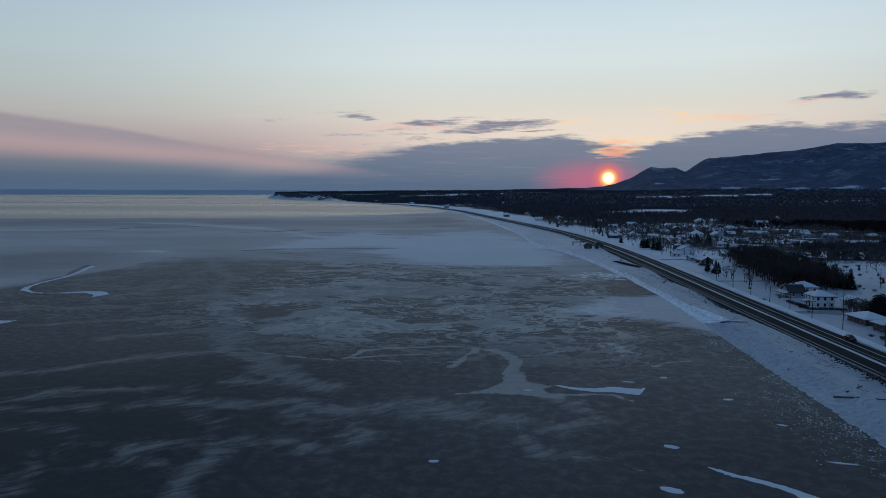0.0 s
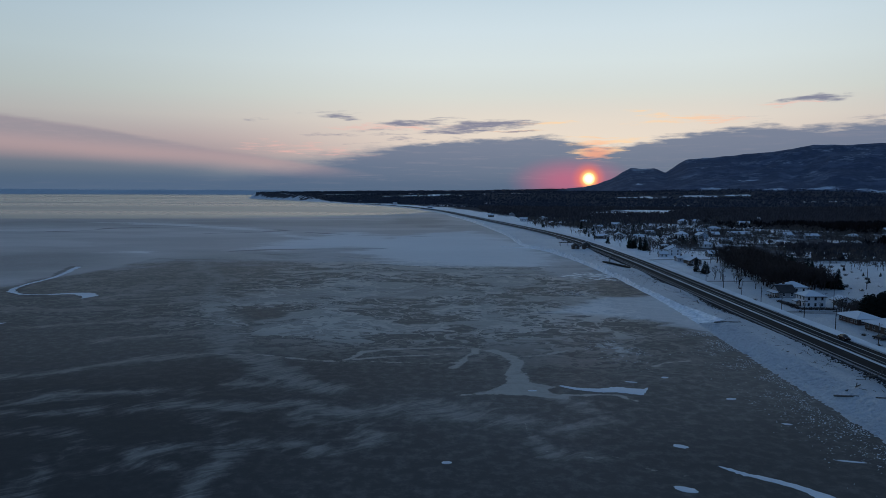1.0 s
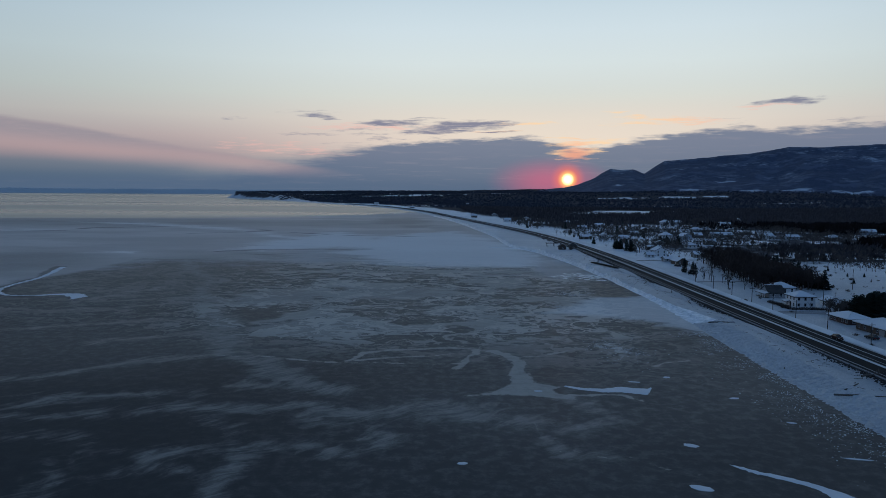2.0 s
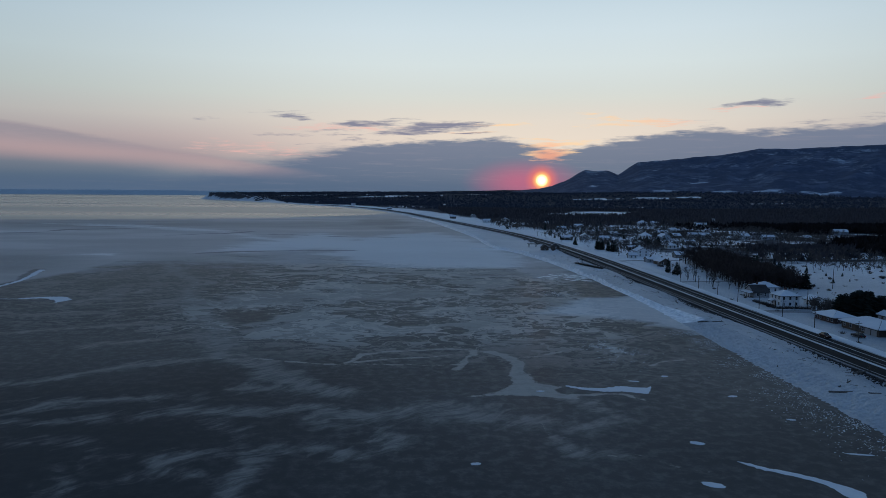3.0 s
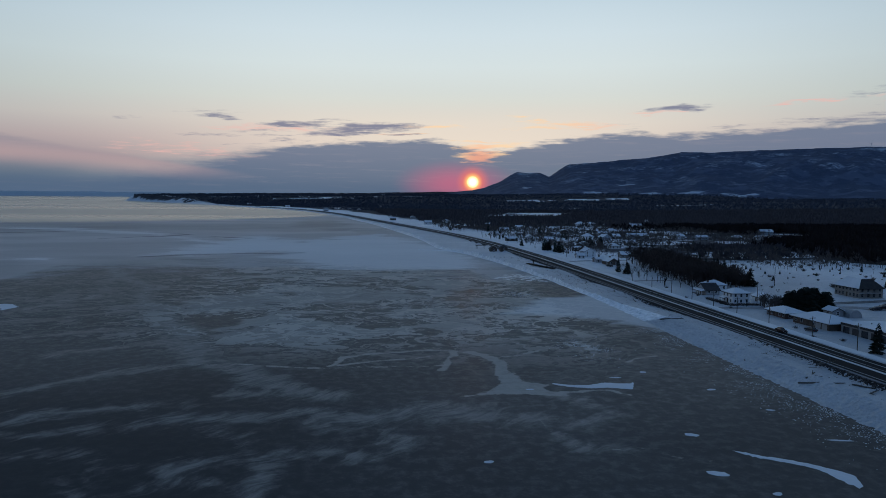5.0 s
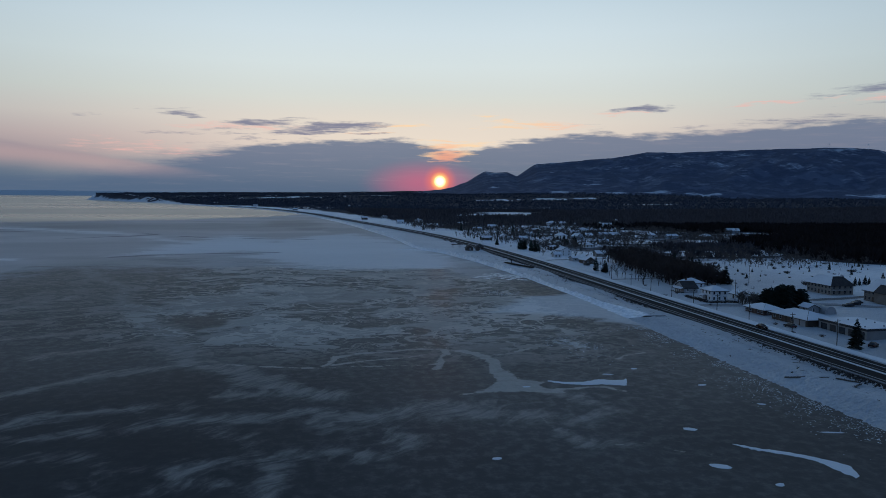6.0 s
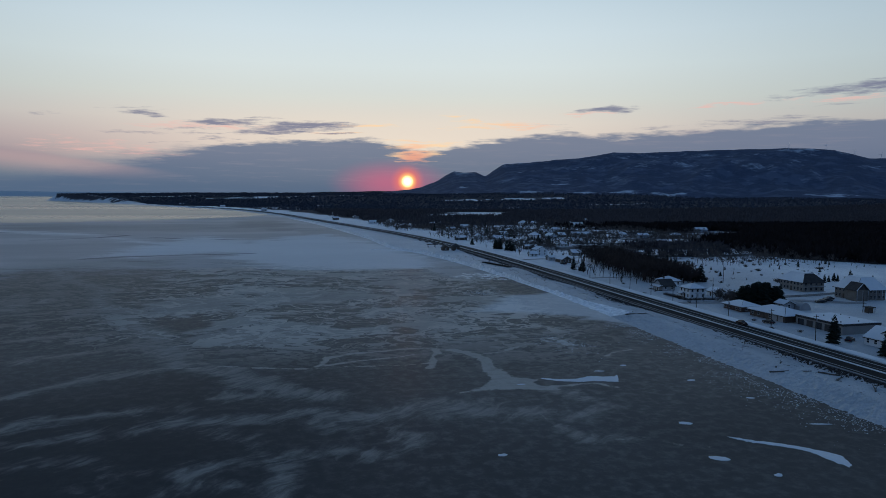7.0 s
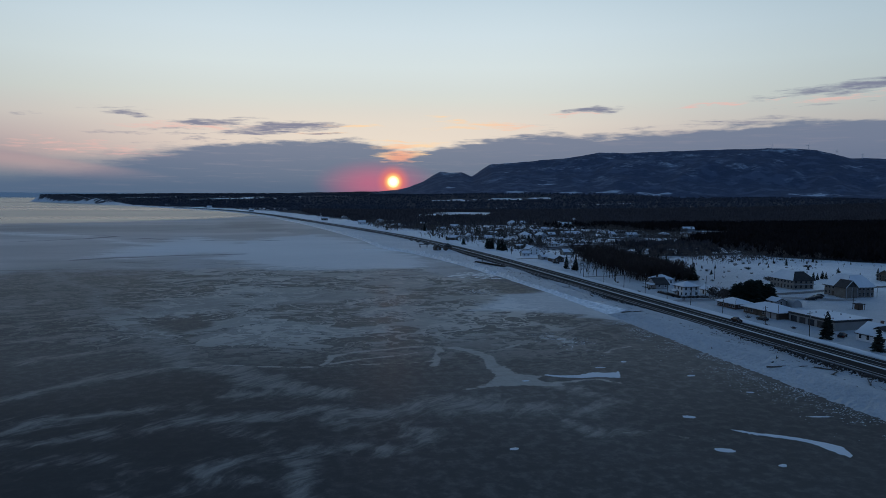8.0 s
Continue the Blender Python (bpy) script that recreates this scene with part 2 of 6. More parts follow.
def ground_build(n, s, p):
    """Snow with brown brush, reeds and litter; "cover" says how overgrown a place is."""
    cover = n.add("ShaderNodeAttribute")
    cover.attribute_name = "cover"
    cover = cover.outputs["Fac"]
    big = n.noise(p, 0.02, 4)
    mid = n.noise(p, 0.16, 6, 0.65)
    fine = n.noise(p, 1.6, 5, 0.65)
    far_sheen = n.add("ShaderNodeAttribute")
    far_sheen.attribute_name = "far_sheen"
    c = n.mix(n.span(big, 0.3, 0.7), (0.42, 0.45, 0.48, 1), (0.56, 0.58, 0.60, 1))
    # paler inland and with distance: grazing sheen and haze put into the snow's colour
    c = n.mix(far_sheen.outputs["Fac"], c, n.mix(n.span(big, 0.3, 0.7), (0.70, 0.73, 0.77, 1), (0.84, 0.86, 0.88, 1)))
    tufts = n.math("MULTIPLY", n.span(fine, 0.60, 0.72), n.span(mid, 0.45, 0.62))
    # dapples of lit and shaded snow relief, put into the colour
    c = n.mix(n.math("MULTIPLY", n.span(fine, 0.42, 0.62), 0.22), c, (0.30, 0.32, 0.35, 1))
    # shading of drifts drawn as tone, since dusk light hardly shows the bump
    drift_shade = n.noise(n.scaled(p, 0.5, 1.2, 1), 0.35, 6, 0.66)
    c = n.mix(n.math("MULTIPLY", n.span(drift_shade, 0.48, 0.68), 0.30), c, (0.34, 0.37, 0.41, 1))
    c = n.mix(n.math("MULTIPLY", tufts, 0.55), c, (0.16, 0.12, 0.085, 1))
    brush = n.span(n.math("ADD", n.math("ADD", n.math("MULTIPLY", cover, 1.5), -0.72), n.math("ADD", n.math("MULTIPLY", mid, 0.9), n.math("MULTIPLY", fine, 0.3))), 0.25, 0.75)
    # brush tone lifted and blued, with the haze over the plain in it
    c = n.mix(brush, c, n.mix(fine, (0.036, 0.034, 0.040, 1), (0.085, 0.080, 0.086, 1)))
    n.plug(s.inputs["Base Color"], c)
    n.plug(s.inputs["Roughness"], n.span(brush, 0, 1, 0.55, 0.9))
    n.plug(s.inputs["Specular IOR Level"], n.span(brush, 0, 1, 0.5, 0.05))
    bump(n, s, n.math("ADD", mid, n.math("MULTIPLY", fine, 0.6)), 1.2, 0.9)


GROUND = material("snowy_ground", ground_build)


def ice_build(n, s, p):
    """Grey new sea ice: crisp frost filaments, soft veils, dusted sheets, dark leads, flecks along the shore."""
    flatp = n.vmath("MULTIPLY", p, (1, 1, 0))

    def spread(word):
        a = n.add("ShaderNodeAttribute")
        a.attribute_name = word
        return a.outputs["Fac"]

    def pushed(vec, scale, by, detail=4):
        return n.vmath("ADD", vec, n.vmath("MULTIPLY", n.vmath("SUBTRACT", n.noise_vec(flatp, scale, detail), (0.5, 0.5, 0.5)), (by, by, 0)))

    def off(noise, gain):
        return n.math("MULTIPLY", n.math("SUBTRACT", noise, 0.5), gain)

    torn = pushed(flatp, 0.028, 46, 6)
    curled = pushed(pushed(flatp, 0.035, 34, 3), 0.14, 9, 4)
    wide = n.noise(flatp, 0.006, 4)
    grain = n.noise(flatp, 0.35, 6, 0.68)
    speck = n.noise(flatp, 2.2, 4, 0.6)
    ragged = n.noise(pushed(flatp, 0.3, 3.0), 0.22, 8, 0.68)
    net_zone = spread("net")

    # filaments: level lines of warped noise, of uneven width
    def lines(vec, scale, at, width, detail):
        level = n.math("ABSOLUTE", n.math("SUBTRACT", n.noise(vec, scale, detail, 0.55), at))
        swell = n.span(n.noise(flatp, scale * 1.7, 4, 0.6), 0.34, 0.66, 0.12, 1.0)
        return n.span(n.math("DIVIDE", level, n.math("MULTIPLY", swell, width)), 0.7, 1.0, 1.0, 0.0)
    net = n.math("MULTIPLY", lines(n.scaled(curled, 0.8, 1.0, 1), 0.026, 0.5, 0.030, 5), 0.9)
    net = n.math("MAXIMUM", net, n.math("MULTIPLY", lines(n.scaled(curled, 0.75, 1.1, 1), 0.055, 0.53, 0.034, 5), 0.75))
    net = n.math("MAXIMUM", net, n.math("MULTIPLY", lines(n.scaled(curled, 0.7, 1.2, 1), 0.11, 0.47, 0.04, 6), 0.55))
    shreds = n.noise(n.scaled(curled, 0.75, 1.1, 1), 0.035, 9, 0.66)
    shreds = n.span(n.math("ADD", shreds, off(net_zone, 0.10)), 0.545, 0.60)
    crumbs = n.span(n.noise(n.scaled(curled, 0.6, 1.0, 1), 0.26, 6, 0.62), 0.60, 0.66, 0.0, 0.5)
    field = n.math("MAXIMUM", n.math("MULTIPLY", net, 0.95), n.math("MAXIMUM", n.math("MULTIPLY", shreds, 0.54), n.math("MULTIPLY", crumbs, 0.9)))
    field = n.math("MULTIPLY", field, n.span(net_zone, 0.05, 0.9))
    vein = n.span(n.math("ADD", spread("vein"), off(ragged, 1.1)), 0.42, 0.60, 0.0, 0.62)
    vein = n.math("MULTIPLY", vein, n.span(grain, 0.25, 0.55, 0.72, 1.0))
    # veils: combed by the wind
    blown = n.scaled(pushed(flatp, 0.05, 14, 4), 1, 1, 1, radians(-40))
    comb = n.noise(n.scaled(blown, 0.28, 1.3, 1), 0.36, 7, 0.64)
    fibre = n.noise(n.scaled(blown, 0.16, 1.6, 1), 0.9, 6, 0.66)
    wisp = n.noise(n.scaled(blown, 0.75, 1.1, 1), 0.10, 8, 0.66)
    veil = n.span(n.math("ADD", spread("veil"), n.math("ADD", n.math("ADD", off(comb, 0.9), off(wisp, 1.5)), off(ragged, 0.8))), 0.30, 0.92, 0.0, 0.40)
    veil = n.math("MULTIPLY", veil, n.math("MULTIPLY", n.span(comb, 0.34, 0.60, 0.40, 1.0), n.span(fibre, 0.3, 0.6, 0.7, 1.0)))
    patch = n.span(n.math("ADD", spread("patch"), off(shreds, 0.18)), 0.0, 1.0)
    patch = n.span(n.math("ADD", patch, n.math("ADD", off(n.noise(n.scaled(curled, 0.5, 1.0, 1), 0.06, 8, 0.66), 1.1), off(ragged, 0.5))), 0.42, 0.66, 0.0, 0.40)
    pale = n.math("MAXIMUM", n.math("MAXIMUM", vein, veil), n.math("MAXIMUM", patch, field))
    base = n.mix(n.span(wide, 0.35, 0.65), ICE_DARK, ICE_MID)
    base = n.mix(n.math("MULTIPLY", n.span(grain, 0.42, 0.72), 0.20), base, ICE_VEIN)
    # darkens the near ice in its colour, where it mirrors less sky
    base = n.mix(n.math("MULTIPLY", spread("clear"), 0.75), base, ICE_LEAD_SHADE)
    c = n.mix(pale, base, ICE_VEIN)
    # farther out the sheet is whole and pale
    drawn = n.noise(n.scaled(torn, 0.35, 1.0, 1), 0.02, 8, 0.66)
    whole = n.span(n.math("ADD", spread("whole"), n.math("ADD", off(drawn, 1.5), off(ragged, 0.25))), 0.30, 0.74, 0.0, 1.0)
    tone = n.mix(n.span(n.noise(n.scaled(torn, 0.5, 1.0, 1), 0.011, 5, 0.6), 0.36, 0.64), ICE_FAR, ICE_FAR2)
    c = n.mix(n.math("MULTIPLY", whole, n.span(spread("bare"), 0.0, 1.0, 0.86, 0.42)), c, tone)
    # snow blown over it in sheets with crisp shredded edges
    dust = n.span(n.math("ADD", spread("dust"), n.math("ADD", off(n.noise(n.scaled(torn, 0.28, 1.0, 1), 0.035, 9, 0.72), 2.3), off(ragged, 0.45))), 0.36, 0.86, 0.0, 0.56)
    dust = n.math("MULTIPLY", dust, n.span(grain, 0.1, 0.5, 0.85, 1.0))
    c = n.mix(dust, c, ICE_SNOW)
    lead = n.span(n.math("ADD", spread("lead"), n.math("ADD", off(ragged, 0.5), off(drawn, 1.2))), 0.45, 0.70, 0.0, 0.6)
    c = n.mix(lead, c, ICE_LEAD_SHADE)
    # bright flecks of broken ice near the beach, sunset glints put in their colour
    cell = n.add("ShaderNodeTexVoronoi", Scale=0.95, Randomness=1.0)
    n.plug(cell.inputs["Vector"], n.vmath("MULTIPLY", n.vmath("ADD", flatp, n.vmath("MULTIPLY", n.noise_vec(flatp, 0.5, 3), (2.2, 2.2, 0))), (0.7, 1.0, 1)))
    flecks = n.span(cell.outputs["Distance"], 0.10, 0.24, 1, 0)
    chunk = n.add("ShaderNodeTexVoronoi", Scale=0.30, Randomness=1.0)
    n.plug(chunk.inputs["Vector"], n.vmath("MULTIPLY", n.vmath("ADD", flatp, n.vmath("MULTIPLY", n.noise_vec(flatp, 0.3, 4), (4.0, 4.0, 0))), (1.0, 0.8, 1)))
    chunks = n.math("MULTIPLY", n.span(chunk.outputs["Distance"], 0.36, 0.58, 0.95, 0), n.span(spread("rubble"), 1.3, 1.8))
    along = n.math("MULTIPLY", spread("rubble"), n.span(n.noise(flatp, 0.22, 4), 0.34, 0.56))
    flecks = n.math("MAXIMUM", n.math("MULTIPLY", flecks, along, True), chunks)
    c = n.mix(flecks, c, (0.86, 0.83, 0.79, 1))
    n.plug(s.inputs["Base Color"], c)
    gloss = n.math("MAXIMUM", n.math("MAXIMUM", pale, dust), flecks)
    n.plug(s.inputs["Roughness"], n.mix(gloss, (0.38, 0.38, 0.38, 1), (0.6, 0.6, 0.6, 1)))
    n.plug(s.inputs["Specular IOR Level"], n.math("ADD", n.span(gloss, 0, 1, ICE_SPEC, 0.003), n.math("ADD", n.math("MULTIPLY", dust, 0.02), n.math("MULTIPLY", flecks, 0.2))))
    bump(n, s, n.math("ADD", n.math("ADD", grain, n.math("MULTIPLY", speck, 0.3)), n.math("MULTIPLY", flecks, 0.6)), 0.12, 0.5)


ICE_DARK, ICE_MID, ICE_VEIN = (0.098, 0.089, 0.082, 1), (0.150, 0.134, 0.120, 1), (0.64, 0.565, 0.48, 1)
ICE_LEAD_SHADE = (0.048, 0.047, 0.047, 1)
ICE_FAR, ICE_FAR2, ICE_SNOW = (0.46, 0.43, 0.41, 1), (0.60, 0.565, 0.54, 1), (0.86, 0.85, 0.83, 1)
ICE_SPEC = 0.004
ICE = material("sea_ice", ice_build)


def water_build(n, s, p):
    big = n.noise(n.scaled(p, 0.10, 1.0, 1), 0.004, 5)
    rip = n.noise(n.scaled(p, 0.3, 1.0, 1), 0.05, 4)
    n.plug(s.inputs["Base Color"], n.mix(n.span(big, 0.35, 0.65), (0.08, 0.088, 0.09, 1), (0.13, 0.135, 0.135, 1)))
    n.plug(s.inputs["Roughness"], n.span(big, 0.35, 0.65, 0.26, 0.34))
    s.inputs["IOR"].default_value = 1.33
    s.inputs["Specular IOR Level"].default_value = 0.32
    bump(n, s, rip, 0.3, 0.1)


WATER = material("open_water", water_build)


def mountain_build(n, s, p):
    """Leafless and fir forest on steep slopes, with snow in the gullies and clearings."""
    rib = n.noise(n.scaled(p, 1, 1, 2.2), 0.006, 7, 0.62)
    grain = n.noise(p, 0.03, 6, 0.7)
    xyz = n.add("ShaderNodeSeparateXYZ")
    n.plug(xyz.inputs[0], p)
    top = n.span(xyz.outputs[2], 60, 260)
    snow = n.math("MULTIPLY", n.span(n.math("ADD", rib, n.math("MULTIPLY", n.math("SUBTRACT", grain, 0.5), 0.5)), 0.56, 0.76), n.math("ADD", n.math("MULTIPLY", top, 0.55), 0.16))
    # haze between here and the ridge is in these blue tones, snow included
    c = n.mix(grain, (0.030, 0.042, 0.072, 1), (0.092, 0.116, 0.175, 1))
    # paler streaks paint the light on the gully ribs into the colour
    lit_streak = n.noise(n.scaled(p, 1, 1, 0.22), 0.011, 5, 0.6)
    c = n.mix(n.math("MULTIPLY", n.span(lit_streak, 0.5, 0.62), 0.38), c, (0.15, 0.18, 0.25, 1))
    flat_p = n.vmath("ADD", p, n.vmath("MULTIPLY", n.vmath("SUBTRACT", n.noise_vec(p, 0.014, 8), (0.5, 0.5, 0.5)), (150, 150, 0)))
    torn = n.span(n.noise(n.scaled(p, 1, 1, 4), 0.02, 6, 0.7), 0.36, 0.56)
    for cx, cy, rx, ry, turn in ((1163, 3190, 75, 46, -18), (1433, 3444, 60, 22, -24), (1392, 3090, 70, 22, -24), (1557, 3010, 90, 34, -28), (1732, 2910, 90, 40, -31), (709, 3330, 90, 30, -13), (853, 3290, 40, 16, -14),
                                 (932, 3567, 26, 40, 20), (2300, 2560, 120, 30, -40)):
        snow = n.math("MAXIMUM", snow, n.math("MULTIPLY", n.math("MULTIPLY", n.spot(flat_p, cx, cy, rx, ry, turn, 0.75, 1.0), torn), 0.9))
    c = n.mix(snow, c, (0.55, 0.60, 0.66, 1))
    n.plug(s.inputs["Base Color"], c)
    s.inputs["Roughness"].default_value = 0.9
    s.inputs["Specular IOR Level"].default_value = 0.1
    bump(n, s, grain, 8, 0.5)


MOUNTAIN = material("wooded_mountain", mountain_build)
# pale blue-grey, with the haze over the bay put into the colour
COAST = plain("hazy_far_coast", (0.36, 0.41, 0.45), (0.48, 0.52, 0.55), 0.01, 0.9, 1.0)


def road_build(n, s, p):
    """Asphalt across u: bare dark wheel tracks, packed snow between the lanes and along the edges."""
    uv = n.add("ShaderNodeUVMap").outputs[0]
    sep = n.add("ShaderNodeSeparateXYZ")
    n.plug(sep.inputs[0], uv)
    jog = n.noise(n.vmath("MULTIPLY", uv, (0.5, 0.06, 0)), 1.0, 4)
    u = n.math("ADD", sep.outputs[0], n.math("MULTIPLY", n.math("SUBTRACT", jog, 0.5), 0.5))
    grain = n.noise(p, 3.0, 5, 0.65)
    worn = n.noise(n.vmath("MULTIPLY", uv, (1.2, 0.05, 0)), 1.0, 5, 0.6)
    snow = 0.0
    for centre, half, weight in ROAD_SNOW:
        d = n.math("ABSOLUTE", n.math("SUBTRACT", u, centre))
        snow = n.math("MAXIMUM", snow, n.math("MULTIPLY", n.span(d, half * 0.45, half * 1.25, 1, 0), weight))
    snow = n.math("MULTIPLY", snow, n.span(worn, 0.28, 0.55, 0.55, 1.0))
    c = n.mix(grain, (0.014, 0.014, 0.015, 1), (0.034, 0.033, 0.033, 1))
    c = n.mix(n.math("MULTIPLY", n.span(worn, 0.5, 0.75), 0.25), c, (0.10, 0.10, 0.105, 1))
    c = n.mix(snow, c, (0.62, 0.63, 0.65, 1))
    n.plug(s.inputs["Base Color"], c)
    n.plug(s.inputs["Roughness"], n.span(grain, 0.2, 0.8, 0.55, 0.8))
    s.inputs["Specular IOR Level"].default_value = 0.008
    bump(n, s, grain, 0.02)


ROAD_SNOW = [(0.6, 0.5, 0.35), (2.4, 0.25, 0.45), (7.6, 0.7, 1.0), (9.7, 0.25, 0.4), (12.9, 0.32, 0.6), (16.2, 0.6, 0.75)]
ROAD = material("snowy_asphalt", road_build)
ROCK = plain("wet_dark_rock", (0.022, 0.021, 0.022), (0.07, 0.066, 0.064), 1.2, 0.75, 0.06)
STUCCO = plain("dull_stucco", (0.15, 0.145, 0.14), (0.24, 0.235, 0.225), 1.0, 0.8, 0.01)
WOOD_GREY = plain("weathered_wood", (0.05, 0.043, 0.037), (0.13, 0.115, 0.10), 3.0, 0.85, 0.02)
BARK = plain("dark_bark", (0.022, 0.018, 0.015), (0.06, 0.05, 0.042), 2.0, 0.95, 0.02, spec=0.1)
TWIG = plain("bare_twigs", (0.050, 0.042, 0.040), (0.13, 0.108, 0.096), 0.4, 0.95, 0.01, spec=0.1)
NEEDLES = plain("dark_needles", (0.010, 0.016, 0.013), (0.030, 0.042, 0.034), 0.8, 0.9, 0.02, spec=0.12)
GROVE = plain("dark_grove_twigs", (0.055, 0.042, 0.038), (0.135, 0.098, 0.085), 0.4, 0.95, 0.01, spec=0.08)
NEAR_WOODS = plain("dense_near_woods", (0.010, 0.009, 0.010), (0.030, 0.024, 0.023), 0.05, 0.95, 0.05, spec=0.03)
# distance haze is put into the next two tones, most into FAR_WOODS
WOODS = plain("hazed_woods", (0.040, 0.037, 0.044), (0.105, 0.092, 0.094), 0.05, 0.95, 0.05, spec=0.05)
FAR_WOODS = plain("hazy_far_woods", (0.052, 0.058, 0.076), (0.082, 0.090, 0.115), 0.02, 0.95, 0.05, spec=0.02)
WHITE = plain("white_clapboard", (0.62, 0.63, 0.64), (0.80, 0.80, 0.79), 1.0, 0.6, 0.01)
GREY = plain("grey_siding", (0.26, 0.265, 0.27), (0.36, 0.36, 0.36), 1.0, 0.7, 0.01)
TAN = plain("tan_stone", (0.13, 0.115, 0.10), (0.26, 0.235, 0.205), 1.5, 0.85, 0.03)
BRICK = plain("dark_red_brick", (0.05, 0.03, 0.025), (0.10, 0.06, 0.05), 3.0, 0.85, 0.02)
BROWN = plain("brown_siding", (0.05, 0.036, 0.028), (0.11, 0.08, 0.062), 1.5, 0.8, 0.01)
BLUE = plain("pale_blue_siding", (0.28, 0.33, 0.38), (0.38, 0.43, 0.48), 1.0, 0.65, 0.01)
SHINGLE = plain("dark_shingles", (0.020, 0.019, 0.020), (0.055, 0.050, 0.050), 3.0, 0.85, 0.03)
TRIM = plain("white_trim", (0.68, 0.68, 0.68), (0.78, 0.78, 0.77), 2.0, 0.5, 0.004)
GLASS = plain("dark_window_glass", (0.010, 0.012, 0.016), (0.025, 0.028, 0.034), 1.0, 0.15, 0.0, spec=0.6)
METAL = plain("galvanised_metal", (0.28, 0.29, 0.30), (0.42, 0.43, 0.44), 1.0, 0.45, 0.01, metal=0.6)
POLE = plain("tarred_pole", (0.030, 0.025, 0.021), (0.08, 0.068, 0.058), 2.0, 0.9, 0.01)
CAR_DARK = plain("dark_car_paint", (0.012, 0.013, 0.016), (0.03, 0.03, 0.034), 1.0, 0.5, 0.002, spec=0.15)
CAR_RED = plain("dull_red_car_paint", (0.022, 0.010, 0.010), (0.035, 0.014, 0.013), 1.0, 0.5, 0.002, spec=0.15)
RUBBER = plain("tyre_rubber", (0.012, 0.012, 0.012), (0.025, 0.025, 0.025), 3.0, 0.85, 0.01)
LAMP_RED = plain("red_lens", (0.25, 0.01, 0.01), (0.35, 0.02, 0.02), 3.0, 0.25, 0.0)
LAMP_CLEAR = plain("clear_lens", (0.5, 0.5, 0.48), (0.65, 0.65, 0.62), 3.0, 0.2, 0.0)


# ---------------------------------------------------------------- mesh helpers
def part(name, bm, material, parent=None, label=""):
    """Links a bmesh as one mesh object, under a thing or a part where parent is given."""
    data = bpy.data.meshes.new(name)
    bm.to_mesh(data)
    bm.free()
    data.materials.append(material)
    ob = new(name, data)
    ob.parent = parent
    if label:
        ob["label"] = label
    return ob


def raw_mesh(name, verts, faces, material, smooth=False):
    """A mesh object from arrays of corners and of triangles or quads."""
    data = bpy.data.meshes.new(name)
    verts, faces = np.asarray(verts, dtype=np.float32), np.asarray(faces, dtype=np.int32)
    data.vertices.add(len(verts))
    data.vertices.foreach_set("co", verts.ravel())
    k = faces.shape[1]
    data.loops.add(faces.size)
    data.loops.foreach_set("vertex_index", faces.ravel())
    data.polygons.add(len(faces))
    data.polygons.foreach_set("loop_start", np.arange(len(faces), dtype=np.int32) * k)
    data.polygons.foreach_set("loop_total", np.full(len(faces), k, dtype=np.int32))
    data.polygons.foreach_set("use_smooth", np.full(len(faces), smooth))
    data.update(calc_edges=True)
    data.materials.append(material)
    return new(name, data)


def sheet(name, X, Y, Z, material, smooth=True):
    """A sheet of quads over a grid of places."""
    r, c = X.shape
    i = np.arange((r - 1) * c).reshape(r - 1, c)[:, :-1].ravel()
    return raw_mesh(name, np.stack([X, Y, Z], -1).reshape(-1, 3), np.stack([i, i + 1, i + c + 1, i + c], -1), material, smooth)


def box(bm, x0, x1, y0, y1, z0, z1):
    v = [bm.verts.new(p) for p in ((x0, y0, z0), (x1, y0, z0), (x1, y1, z0), (x0, y1, z0), (x0, y0, z1), (x1, y0, z1), (x1, y1, z1), (x0, y1, z1))]
    for f in ((3, 2, 1, 0), (4, 5, 6, 7), (0, 1, 5, 4), (1, 2, 6, 5), (2, 3, 7, 6), (3, 0, 4, 7)):
        bm.faces.new([v[k] for k in f])
    return v


def rod(bm, a, b, r0, r1=None, sides=6):
    """A tapered rod from a to b."""
    a, b = Vector(a), Vector(b)
    r1 = r0 if r1 is None else r1
    q = (b - a).to_track_quat("Z", "Y").to_matrix()
    rings = []
    for p, r in ((a, r0), (b, r1)):
        rings.append([bm.verts.new(p + q @ Vector((r * math.cos(k * math.tau / sides), r * math.sin(k * math.tau / sides), 0))) for k in range(sides)])
    for k in range(sides):
        bm.faces.new((rings[0][k], rings[0][(k + 1) % sides], rings[1][(k + 1) % sides], rings[1][k]))
    bm.faces.new(rings[0][::-1])
    bm.faces.new(rings[1])


def value_noise(x, y, scale, seed=0, octaves=4):
    """Smooth random heights in 0..1 over arrays of places."""
    x, y = np.asarray(x, float) / scale, np.asarray(y, float) / scale
    total, amp, norm = 0.0, 1.0, 0.0
    for o in range(octaves):
        xi, yi = np.floor(x), np.floor(y)
        fx, fy = x - xi, y - yi
        fx, fy = fx * fx * (3 - 2 * fx), fy * fy * (3 - 2 * fy)

        def at(i, j):
            h = np.sin((xi + i) * 127.1 + (yi + j) * 311.7 + seed * 74.7 + o * 19.19) * 43758.5453
            return h - np.floor(h)
        total = total + amp * ((at(0, 0) * (1 - fx) + at(1, 0) * fx) * (1 - fy) + (at(0, 1) * (1 - fx) + at(1, 1) * fx) * fy)
        norm, amp, x, y = norm + amp, amp * 0.5, x * 2.03, y * 2.03
    return total / norm


